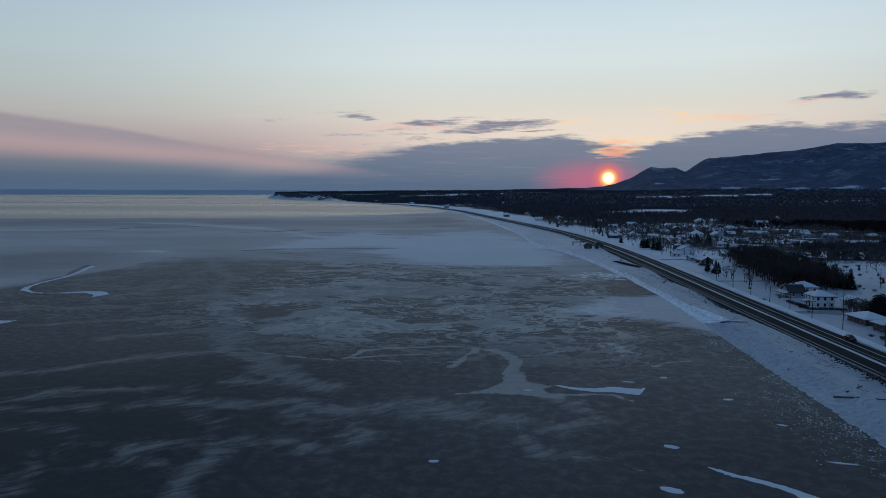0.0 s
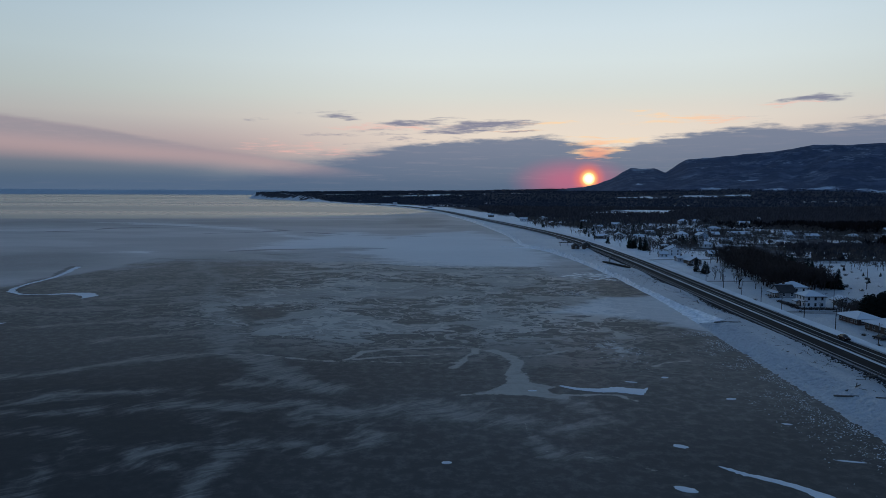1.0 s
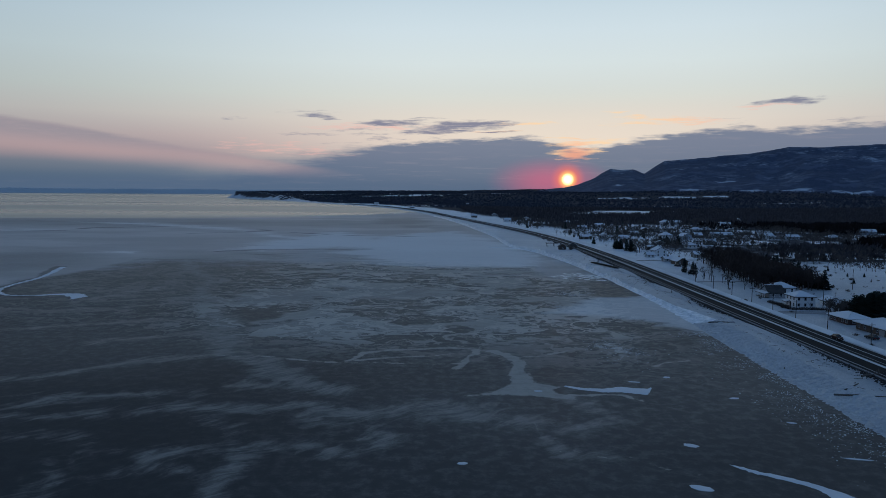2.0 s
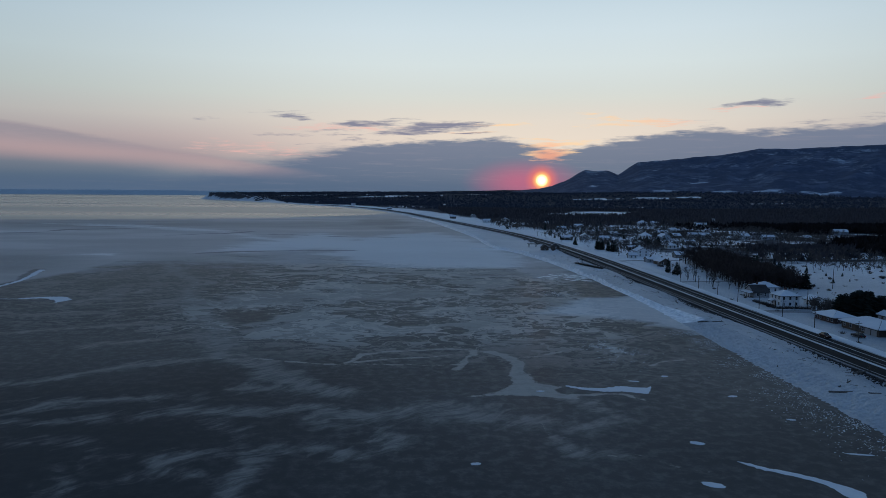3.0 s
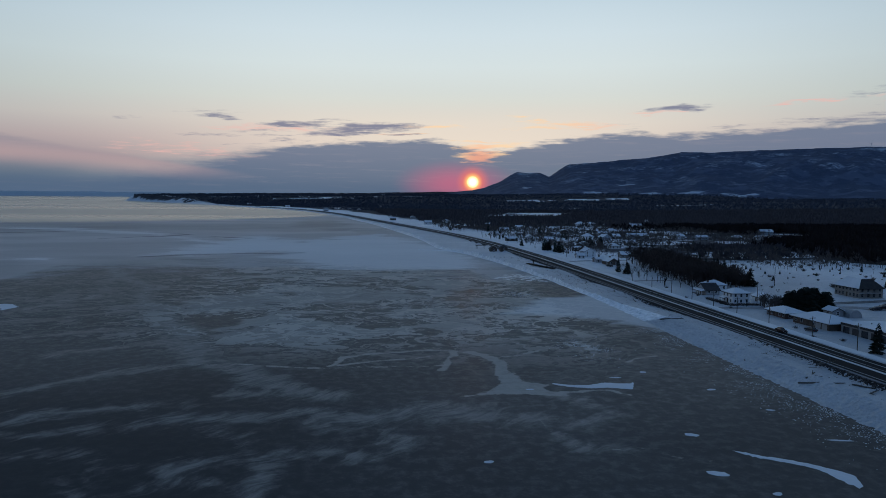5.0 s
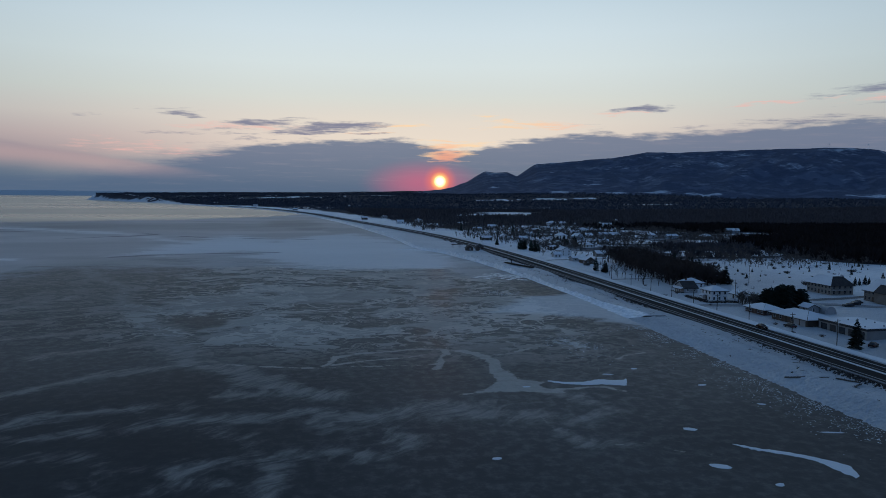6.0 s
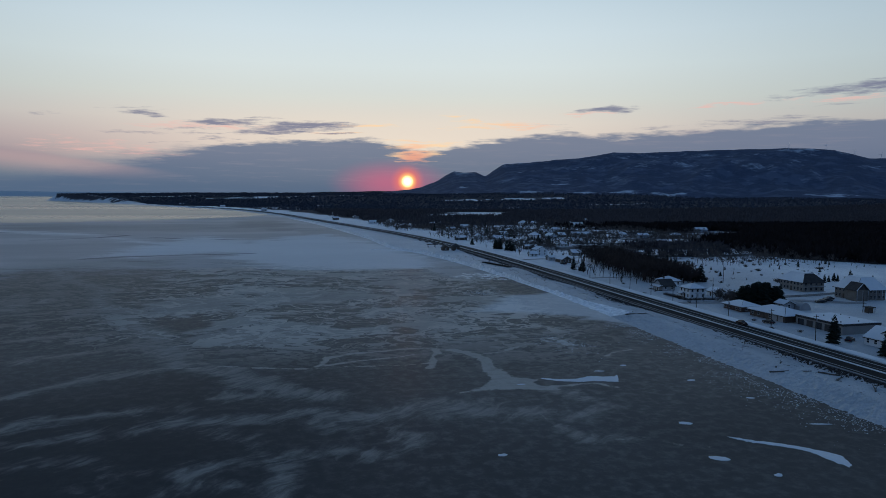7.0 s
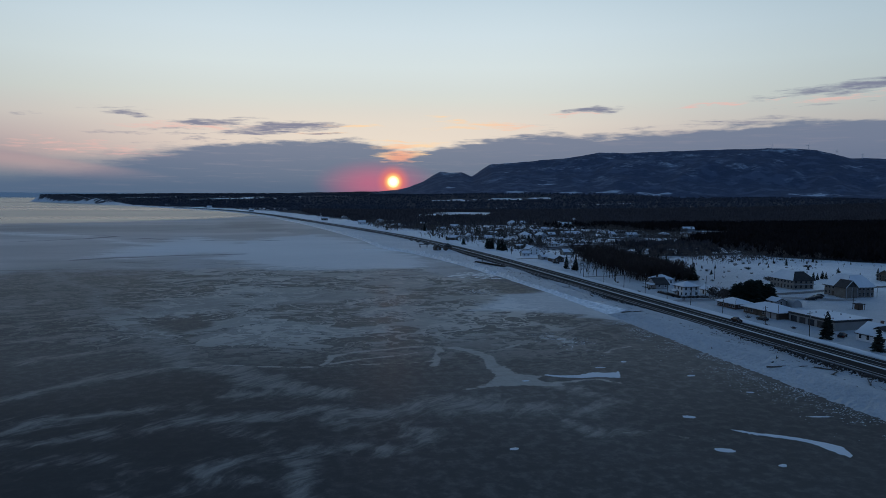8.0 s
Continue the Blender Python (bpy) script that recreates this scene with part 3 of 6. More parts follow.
def soft(v, a, b):
    t = np.clip((np.asarray(v, float) - a) / (b - a), 0, 1)
    return t * t * (3 - 2 * t)


# ---------------------------------------------------------------- the plan
SHORE_Y = [-800, 100, 150, 200, 257, 315, 385, 470, 545, 590, 632, 730, 850, 1000, 1150, 1500, 1740, 1921, 2119, 2400, 2661, 2920, 3300, 3420, 3600, 5000, 9000]
SHORE_X = [75, 76.8, 78.6, 80.6, 84.2, 85.2, 83.6, 78.0, 68.6, 55, 53.5, 52.5, 43, 30, 13, -38, -92, -143, -226, -365, -500, -660, -965, -985, -860, -250, 300]
ROAD_Y = [-800, 100, 200, 300, 370, 470, 560, 650, 760, 870, 1000, 1170, 1500, 1740, 1921, 2119, 2661, 2920, 3300]
ROAD_X = [104.5, 104.7, 105.7, 107, 108.6, 110, 109, 105.5, 96, 80, 59, 32, -18, -72, -122, -200, -465, -600, -830]
ROAD_Z = 2.8


def shore_x(y):
    return sum(np.interp(np.asarray(y, float) + o, SHORE_Y, SHORE_X) for o in (-18, -9, 0, 9, 18)) / 5


def road_x(y):
    return sum(np.interp(np.asarray(y, float) + o, ROAD_Y, ROAD_X) for o in (-40, -20, 0, 20, 40)) / 5


def lift(x, y):
    """The far sheet climbs a little towards the horizon."""
    return 14.0 * soft(np.hypot(x, y), 2300, 4800)


def land_z(x, y):
    """Height of the ground."""
    x, y = np.asarray(x, float), np.asarray(y, float)
    sx, rx = shore_x(y), road_x(y)
    d = (x - sx) * np.where(y > 1000, 0.85, 1.0)
    n = value_noise(x, y, 14, 1)
    beach = 0.15 + 1.15 * soft(d, 0, 9) + 0.5 * (n - 0.5) * soft(d, 1, 5)
    z = np.where(d < 0, np.maximum(-2.0, 0.15 + 0.35 * d), beach)
    inland = x - rx
    bank = soft(inland, -9.4, -8.4)
    z = z * (1 - bank) + (ROAD_Z - 0.25) * bank
    back = soft(inland, 9.0, 16)
    n2 = value_noise(x, y, 45, 2)
    z = z + back * (0.35 + 1.0 * (n2 - 0.5) + 0.3 * (n - 0.5))
    z = z + 22.0 * soft(inland, 600, 2500) + 6 * soft(np.hypot(x, y), 2400, 4600) * soft(d, 20, 300)
    cliff = soft(y, 2650, 3150) * soft(d, 3, 34)
    z = z + cliff * (16 + 10 * value_noise(x, y, 180, 3))
    roll = soft(np.hypot(x, y), 1500, 3000) * soft(d, 150, 600)
    z = z + roll * 26 * (value_noise(x, y, 700, 4) - 0.45)
    return z + lift(x, y)


FIELDS = [  # open snow: centre, half sizes, turn in degrees
    (395, 1520, 230, 85, 62), (600, 1675, 80, 34, -20), (1010, 2850, 170, 56, 5), (760, 2830, 90, 40, -6), (715, 3400, 130, 50, -30), (1200, 2345, 140, 34, -8), (455, 715, 80, 36, 55), (310, 632, 70, 30, 30), (215, 690, 46, 14, 10), (240, 830, 60, 14, 0),
    (325, 780, 48, 32, 0), (312, 930, 80, 20, 0), (345, 668, 40, 14, 10), (300, 492, 40, 9, -10), (880, 1560, 120, 14, -12)]
FIELDS += [
    (1900, 3150, 200, 60, -18), (60, 2500, 160, 44, 0), (-150, 3000, 200, 40, 5), (300, 3600, 420, 110, 0), (150, 1010, 60, 34, 0), (-450, 3080, 120, 24, 0),
    (120, 1480, 60, 30, 0), (190, 1180, 60, 26, 0), (260, 1090, 50, 18, 0), (430, 1080, 60, 16, 0), (1050, 1780, 160, 18, -8), (-300, 3250, 190, 50, 5), (-620, 3330, 90, 30, 0), (60, 3120, 240, 44, 0), (560, 2150, 160, 26, 4)]


def wooded(x, y):
    """How densely a place is wooded, 0 to 1."""
    x, y = np.asarray(x, float), np.asarray(y, float)
    inland = x - road_x(y)
    n = value_noise(x, y, 90, 7)
    left = np.interp(y, [320, 350, 375, 400, 430, 485, 560, 600, 640, 700, 760, 900, 1102, 1630, 1800], [420, 372, 358, 345, 322, 330, 335, 350, 420, 430, 430, 400, 430, 540, 560])
    big = soft(x + 40 * (n - 0.5), left - 10, left + 12) * soft(y + 30 * (n - 0.5), 315, 345)
    wide = soft(y + 200 * (n - 0.5), 840, 1000) * soft(inland + 60 * (n - 0.5), 50, 110) * soft(value_noise(x, y * 2.2, 260, 9), 0.26, 0.34)
    w = np.maximum(big, wide)
    for cx, cy, rx, ry in ((285, 540, 60, 30), (268, 466, 56, 9)):
        w = np.maximum(w, 0.8 * (1 - soft(np.hypot((x - cx) / rx, (y - cy) / ry) + 1.2 * (n - 0.5), 0.8, 1.1)))
    cape = soft(y, 2250, 2450) * soft((x - shore_x(y)) * 0.7 + 44 * (n - 0.5), 14, 32)
    w = np.maximum(w, cape)
    for cx, cy, rx, ry, turn in FIELDS:
        a = radians(turn)
        u, v = (x - cx) * math.cos(a) + (y - cy) * math.sin(a), -(x - cx) * math.sin(a) + (y - cy) * math.cos(a)
        edge = np.hypot(u / rx, v / ry) + 1.1 * (n - 0.5)
        w = w * soft(edge, 0.9, 1.1)
    return w


# ---------------------------------------------------------------- ground, water, ice
def steps(*spans):
    out = [np.arange(a, b, s) for a, b, s in spans]
    return np.concatenate(out)


gx = steps((-7000, -1000, 300), (-1000, 30, 15), (30, 130, 1.5), (130, 420, 4), (420, 1800, 14), (1800, 7001, 130))
gy = steps((-700, 80, 40), (80, 330, 3), (330, 760, 6), (760, 2200, 16), (2200, 4000, 40), (4000, 7001, 200))
X, Y = np.meshgrid(gx, gy)
ground = sheet("ground", X, Y, land_z(X, Y), GROUND)
tagged(ground, "snow-covered coastal plain with brown brush", "ground", kind="structure")
# strength of the painted sheen on the snow, growing inland and with distance
ground.data.attributes.new("far_sheen", "FLOAT", "POINT").data.foreach_set("value", np.maximum(soft(X - road_x(Y), 60, 160), soft(Y, 300, 480) * (0.3 + 0.7 * soft(X - road_x(Y), 8, 20))).ravel().astype(np.float32))
cover = ground.data.attributes.new("cover", "FLOAT", "POINT")
road_gap = soft(np.abs(X - road_x(Y)), 9, 14)
patchy = 0.55 * soft(value_noise(X, Y, 45, 11), 0.44, 0.60) * soft(X - road_x(Y), 22, 80) * soft(Y, 380, 480)
cover.data.foreach_set("value", (np.maximum(wooded(X, Y), patchy) * road_gap).ravel().astype(np.float32))

wx = steps((-8000, -1500, 500), (-1500, 400, 60))
wy = steps((-1000, 3000, 100), (3000, 7001, 150))
X, Y = np.meshgrid(wx, wy)
tagged(sheet("water", X, Y, lift(X, Y) - 0.02, WATER), "calm open sea reflecting the pale dusk sky", "water", kind="structure")

BARE = [(-480, 980, 560, 170, 0, 0.75), (20, 870, 34, 120, 4, 0.6), (-60, 1080, 60, 170, 0, 1.0), (-30, 930, 40, 60, 0, 0.8), (-290, 430, 90, 130, 0, 0.75), (-170, 500, 60, 50, 0, 0.5)]
FLECKS = [
    (43, 208, 9, 21, -19, 1.5), (72, 386, 22, 22, -10, 3.0), (52, 322, 12, 10, 0, 1.0), (76, 185, 5, 40, 2, 0.55), (77, 130, 5, 34, 0, 0.4),
    (66, 160, 10, 50, 0, 0.22), (70, 285, 12, 12, 0, 0.5)]


def oval(x, y, cx, cy, rx, ry, turn, inner, outer):
    """A soft oval over arrays of places."""
    a = radians(turn)
    u, v = (x - cx) * math.cos(a) + (y - cy) * math.sin(a), -(x - cx) * math.sin(a) + (y - cy) * math.cos(a)
    return 1 - soft(np.hypot(u / rx, v / ry), inner, outer)


def frayed(x, y, amount, scale, seed, octaves=5):
    """Places pushed about at random, to fray the edges of what is laid out on them."""
    return x + amount * (value_noise(x, y, scale, seed, octaves) - 0.5), y + amount * (value_noise(x, y, scale, seed + 1, octaves) - 0.5)


ix = steps((-6000, -1200, 150), (-1200, -280, 12), (-280, -140, 1.5), (-140, 111, 0.8))
edge_y = np.interp(ix, [-6000, -2500, -1200, -730, -406, -231, -104, -40, 60], [700, 850, 1000, 1070, 1140, 1238, 1400, 1540, 1700]) + 16 * (value_noise(ix, ix * 0, 70, 5) - 0.5)
rows = steps((-900, 60, 80), (60, 260, 0.9), (260, 440, 1.7), (440, 681, 4))
tail = np.linspace(0, 1, 46)[1:]
X = np.repeat(ix[None, :], len(rows) + len(tail) + 1, 0)
Y = np.concatenate([np.repeat(rows[:, None], len(ix), 1), rows[-1] + (edge_y - rows[-1])[None, :] * tail[:, None], edge_y[None, :]])
Z = np.full(X.shape, 0.06)
Z[-1] = -0.12
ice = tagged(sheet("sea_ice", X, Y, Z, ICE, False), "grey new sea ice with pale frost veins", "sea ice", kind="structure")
fx, fy = frayed(X, Y, 3.0, 34, 88, 2)
fx, fy = frayed(fx, fy, 4.2, 11, 90, 3)
fields = {word: np.zeros(X.shape) for word in ("vein", "veil", "lead", "patch", "dust", "rubble", "bare", "clear")}


def nearness(line, reach):
    """The cells near a line of places and how far each is from it."""
    for (ax, ay), (bx, by) in zip(line, line[1:]):
        ex, ey = bx - ax, by - ay
        near = (np.abs(X - (ax + bx) / 2) < abs(ex) / 2 + reach) & (np.abs(Y - (ay + by) / 2) < abs(ey) / 2 + reach)
        t = np.clip(((fx[near] - ax) * ex + (fy[near] - ay) * ey) / (ex * ex + ey * ey), 0, 1)
        yield near, np.hypot(fx[near] - ax - t * ex, fy[near] - ay - t * ey)


def seam(half, *line, word="vein", slope=4.0):
    """A filament: the field is one half at its rim, whatever its width."""
    f = fields[word]
    for near, d in nearness(line, half + 3 * slope):
        f[near] = np.maximum(f[near], np.clip(0.5 + (half - d) / slope, 0, 1))


def veil(half, weight, *line):
    """A soft stream of frost that fades to both sides."""
    f = fields["veil"]
    for near, d in nearness(line, half * 3 + 14):
        f[near] = np.maximum(f[near], weight * np.clip(1 - d / (half * 2.6 + 1.5), 0, 1))


def area(word, weight, rim, *ring):
    """A field inside a ring of places, one half at the rim and soft over rim metres."""
    inside, least = np.zeros(X.shape, bool), np.full(X.shape, 1e9)
    for (ax, ay), (bx, by) in zip(ring, ring[1:] + ring[:1]):
        ex, ey = bx - ax, by - ay
        t = np.clip(((X - ax) * ex + (Y - ay) * ey) / (ex * ex + ey * ey), 0, 1)
        least = np.minimum(least, np.hypot(X - ax - t * ex, Y - ay - t * ey))
        if ey:
            inside ^= ((ay > Y) != (by > Y)) & (X < ex * (Y - ay) / ey + ax)
    fields[word] = np.maximum(fields[word], weight * np.clip(0.5 + np.where(inside, least, -least) / rim, 0, 1))


# the main stream and the long seam that meets it
veil(4.0, 0.95, (-170, 457), (-143, 396), (-125, 369), (-118, 327), (-97, 273), (-83, 248), (-75, 220), (-68, 200))
seam(0.2, (-143, 396), (-125, 369), (-118, 327), (-97, 273), (-83, 248))
veil(2.6, 0.8, (-120, 168), (-111, 172), (-103, 177), (-95, 187), (-86, 192), (-72, 198), (-65, 199))
veil(2.0, 0.8, (-150, 168), (-132, 170), (-120, 168))
seam(0.5, (-72, 198), (-60, 198), (-48, 193), (-39, 190), (-32, 190), (-14, 189), (-3, 190))
veil(3.4, 1.0, (-63, 197), (-54, 190), (-50, 178), (-44, 173), (-33, 162))
veil(3.0, 0.8, (-54, 168), (-44, 168), (-33, 162))
# veils across the near ice
veil(3.0, 0.8, (-66, 150), (-57, 148), (-49, 149), (-38, 152), (-33, 148), (-25, 144), (-17, 151), (-7, 152), (1, 145), (11, 141))
veil(4.0, 0.75, (-17, 148), (-7, 148), (1, 143), (8, 139))
veil(3.6, 0.62, (-36, 146), (-29, 137), (-22, 138), (-20, 131))
veil(2.2, 0.75, (-60, 121), (-52, 126), (-48, 128), (-45, 120), (-46, 112), (-44, 104))
veil(2.4, 0.72, (-45, 126), (-34, 127), (-25, 122), (-20, 127), (-19, 132))
veil(2.6, 0.7, (-100, 149), (-92, 158), (-81, 159), (-66, 162))
veil(3.4, 0.6, (-100, 140), (-85, 146), (-72, 147), (-58, 148), (-54, 138), (-48, 130))
veil(3.0, 0.6, (-91, 131), (-86, 133), (-79, 133), (-72, 124), (-72, 115), (-70, 104))
veil(2.2, 0.6, (-66, 112), (-58, 118), (-50, 115), (-45, 112))
veil(2.0, 0.5, (-118, 150), (-108, 156), (-96, 158))
# the forked swirl and its arms
area("vein", 1.0, 5.0, (-3, 159), (4, 163), (9, 170), (9.5, 179), (14.5, 179), (15, 171), (20, 167), (18, 163), (24, 156), (14, 159), (6, 160))
seam(1.9, (12, 176), (12, 186), (13, 193), (11, 200), (7, 204))
seam(0.9, (7, 204), (2, 207), (-5, 209), (-11, 207), (-21, 205), (-30, 200), (-33, 192))
seam(0.9, (3, 206), (2, 200), (-3, 190), (-5, 184))
seam(0.6, (-3, 201), (-12, 198), (-22, 196), (-31, 192))
seam(0.5, (12, 196), (20, 200), (31, 206), (35, 212))
seam(0.7, (19, 159), (29, 160), (35, 159), (38, 155))
veil(2.2, 0.8, (19, 158), (25, 150), (27, 142), (21, 137), (15, 136))
seam(-0.1, (1, 146), (10, 139), (11, 132), (13, 125), (20, 123), (24, 124), (28, 119), (32, 115), (38, 117))
veil(1.2, 0.8, (11, 132), (14, 124), (22, 123))
seam(1.2, (7, 276), (7, 259), (10, 251), (18, 247), (12, 232))
seam(0.6, (49, 187), (55, 191), (61, 193))
veil(2.0, 0.7, (49, 187), (55, 191), (63, 194))
# long lines at the rim of the dark field
seam(2.2, (-91, 382), (-70, 408), (-44, 399), (-12, 399), (4, 392))
seam(2.0, (-83, 420), (-61, 440), (-38, 429), (-12, 424))
veil(2.4, 0.8, (-175, 262), (-150, 270), (-128, 279), (-110, 290), (-98, 286))
veil(2.2, 0.8, (-150, 232), (-140, 236), (-118, 246), (-96, 253))
veil(2.0, 0.8, (-110, 214), (-96, 222), (-84, 226), (-75, 224))
# pale plates between the filaments, and a dark pool
area("patch", 1.0, 30, (-106, 313), (-84, 335), (-58, 330), (-56, 290), (-70, 286), (-81, 276))
area("patch", 1.0, 26, (-76, 237), (-61, 257), (-36, 258), (-24, 240), (-36, 222), (-65, 221))
area("patch", 0.8, 40, (-60, 345), (0, 350), (20, 320), (-20, 290), (-60, 300))
area("patch", 0.7, 40, (-160, 330), (-130, 350), (-126, 300), (-150, 280), (-175, 290))
area("patch", 0.6, 30, (-150, 250), (-110, 262), (-100, 236), (-135, 224))
# snow blown over the whole ice farther out
area("dust", 1.0, 60, (-171, 535), (-162, 620), (-155, 696), (-112, 791), (-58, 720), (-40, 640), (-96, 560))
area("dust", 1.1, 60, (-101, 645), (-37, 764), (20, 832), (34, 780), (44, 700), (60, 610), (66, 540), (66, 470), (46, 437), (-8, 425), (-47, 458), (-82, 510))
area("dust", 1.0, 18, (33, 270), (60, 312), (98, 322), (100, 290), (93, 225), (84, 226), (73, 243), (58, 260))
area("dust", 0.85, 24, (-264, 510), (-240, 535), (-218, 525), (-225, 508))
area("dust", 0.85, 44, (-530, 985), (-391, 975), (-237, 850), (-133, 690), (-120, 660), (-150, 650), (-222, 790), (-354, 880))
area("dust", 0.55, 44, (-560, 800), (-420, 810), (-400, 760), (-540, 740))
# dark leads
seam(5.0, (-171, 531), (-149, 545), (-124, 552), (-96, 556), (-60, 560), word="lead", slope=14)
seam(6.0, (-163, 770), (-110, 735), (-60, 722), (-10, 715), word="lead", slope=18)
seam(7.0, (-440, 760), (-412, 776), (-409, 830), (-330, 880), word="lead", slope=18)
seam(6.0, (-268, 735), (-215, 775), (-190, 810), (-215, 830), word="lead", slope=18)
seam(3.0, (-231, 420), (-221, 388), (-215, 368), (-213, 344), (-208, 326), (-200, 312), (-186, 303), word="lead", slope=9)

net = soft(Y + 0.35 * X, 135, 215) * (0.34 + 0.66 * soft(X, -140, -40)) * (1 - 0.6 * soft(X, 40, 78))
net = net * (0.35 + 0.65 * soft(Y, 185, 265)) * (1 - 0.9 * oval(*frayed(X, Y, 16, 12, 152), -78, 262, 12, 14, 20, 0.7, 1.1))
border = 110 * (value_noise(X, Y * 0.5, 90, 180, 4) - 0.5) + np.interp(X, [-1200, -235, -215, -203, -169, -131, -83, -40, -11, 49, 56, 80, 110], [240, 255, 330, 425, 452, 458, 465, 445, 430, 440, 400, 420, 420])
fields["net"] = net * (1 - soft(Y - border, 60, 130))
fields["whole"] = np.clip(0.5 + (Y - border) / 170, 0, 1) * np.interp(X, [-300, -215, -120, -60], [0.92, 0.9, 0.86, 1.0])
edge_xy, far_xy = frayed(X, Y, 16, 14, 98), frayed(X, Y, 60, 60, 96)
near_xy = frayed(X, Y, 30, 30, 94)
# near ice to darken for the falloff of sky reflection
fields["clear"] = np.maximum(1.1 * oval(*near_xy, -98, 118, 88, 90, 0, 0.3, 1.3), 0.45 * oval(*near_xy, 0, 100, 110, 45, 0, 0.3, 1.2))
fields["clear"] = np.maximum(fields["clear"], 0.6 * oval(*near_xy, 62, 105, 60, 48, 0, 0.3, 1.3))
for row in BARE:
    fields["bare"] = np.maximum(fields["bare"], row[5] * oval(*far_xy, *row[:5], 0.3, 1.2))
for row in FLECKS:
    fields["rubble"] = np.maximum(fields["rubble"], row[5] * oval(*edge_xy, *row[:5], 0.3, 1.2))
for word, values in fields.items():
    ice.data.attributes.new(word, "FLOAT", "POINT").data.foreach_set("value", values.ravel().astype(np.float32))

# ---------------------------------------------------------------- mountains and the far shore
RIDGE_AZ = [3, 6, 8, 10.4, 11.4, 12.4, 14.0, 14.8, 15.8, 16.6, 18.1, 20.3, 23.9, 26.7, 29.7, 34.5, 37.3, 41, 42.1, 44.3, 47, 54, 62]
RIDGE_EL = [0.0, 0.02, 0.10, 0.36, 0.60, 0.95, 1.88, 1.80, 1.82, 1.47, 2.52, 2.62, 2.95, 3.38, 3.34, 3.54, 3.60, 3.52, 3.41, 2.78, 2.66, 2.3, 1.6]
a = np.radians(np.arange(2, 62, 0.18))
r = np.concatenate([np.arange(3000, 4500, 42), np.arange(4500, 4851, 50)])
A, R = np.meshgrid(a, r)
top = 46.5 + np.tan(np.radians(np.interp(np.degrees(A) + 0.10 * (value_noise(np.degrees(A), A * 0, 0.9, 21) - 0.5), RIDGE_AZ, RIDGE_EL))) * 4560
X, Y = R * np.sin(A), R * np.cos(A)
rise = np.clip((R - 3250) / 1310, 0, 1)
gully = value_noise(np.degrees(A) * 60, R * 0.35, 130, 22, 5)
face = np.clip(rise + (gully - 0.5) * 0.5 * rise * (1 - rise) * 4 * 0.6, 0, 1) ** 1.35
base = land_z(X, Y) - 6
Z = base * (1 - face) + top * face + (value_noise(X, Y, 120, 23) - 0.5) * 16 * rise
Z = np.where(R > 4560, Z - (R - 4560) * 0.22, Z)
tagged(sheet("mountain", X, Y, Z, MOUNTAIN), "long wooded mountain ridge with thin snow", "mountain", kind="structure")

a = np.radians(np.arange(-62, -6, 0.4))
r = np.array([4700, 4760, 4820, 4880])
A, R = np.meshgrid(a, r)
Z = lift(R, 0 * R) - 1 + soft(R, 4690, 4860) * (26 + 9 * value_noise(np.degrees(A), A * 0, 3.0, 31))
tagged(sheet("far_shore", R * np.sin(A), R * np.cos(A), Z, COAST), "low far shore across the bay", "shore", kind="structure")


# ---------------------------------------------------------------- road, its wall and the ice foot
def strip(name, ys, offsets, heights, material, wobble=0.0, smooth=True):
    """A band along the road: offsets from its middle line and heights, row by row."""
    ys = np.asarray(ys, float)
    mid = road_x(ys)
    slope = np.gradient(mid, ys)
    nx, ny = 1 / np.sqrt(1 + slope ** 2), -slope / np.sqrt(1 + slope ** 2)
    O = np.asarray(offsets, float)[None, :] + wobble * (value_noise(ys[:, None], np.asarray(offsets)[None, :] * 3, 5, 41) - 0.5)
    X, Y = mid[:, None] + nx[:, None] * O, ys[:, None] + ny[:, None] * O
    Z = np.repeat(np.asarray(heights, float)[None, :], len(ys), 0) + lift(X, Y)
    ob = sheet(name, X, Y, Z, material, smooth)
    uv = ob.data.uv_layers.new(name="UVMap")
    flat_uv = np.stack([O - offsets[0], np.repeat(ys[:, None], O.shape[1], 1)], -1).reshape(-1, 2)
    index = np.empty(len(ob.data.loops), dtype=np.int32)
    ob.data.loops.foreach_get("vertex_index", index)
    uv.data.foreach_set("uv", flat_uv[index].astype(np.float32).ravel())
    return ob


road_rows = steps((-300, 400, 4), (400, 1000, 8), (1000, 2300, 30))
tagged(strip("road", road_rows, [-8.2, -8.0, -4, 0, 4, 8.0, 8.3], [ROAD_Z - 0.4, ROAD_Z, ROAD_Z + 0.06, ROAD_Z + 0.1, ROAD_Z + 0.06, ROAD_Z, ROAD_Z - 0.4], ROAD, 0.0, False),
       "two-lane asphalt coast road with packed snow stripes", "road", kind="structure")
tagged(strip("road_shoulder", steps((-300, 1000, 8)), [8.25, 9.6, 11.5, 12.5], [ROAD_Z + 0.05, ROAD_Z + 0.35, ROAD_Z + 0.3, ROAD_Z - 0.3], SNOW, 1.2),
       "ploughed snow bank along the road", "snow bank", kind="structure")


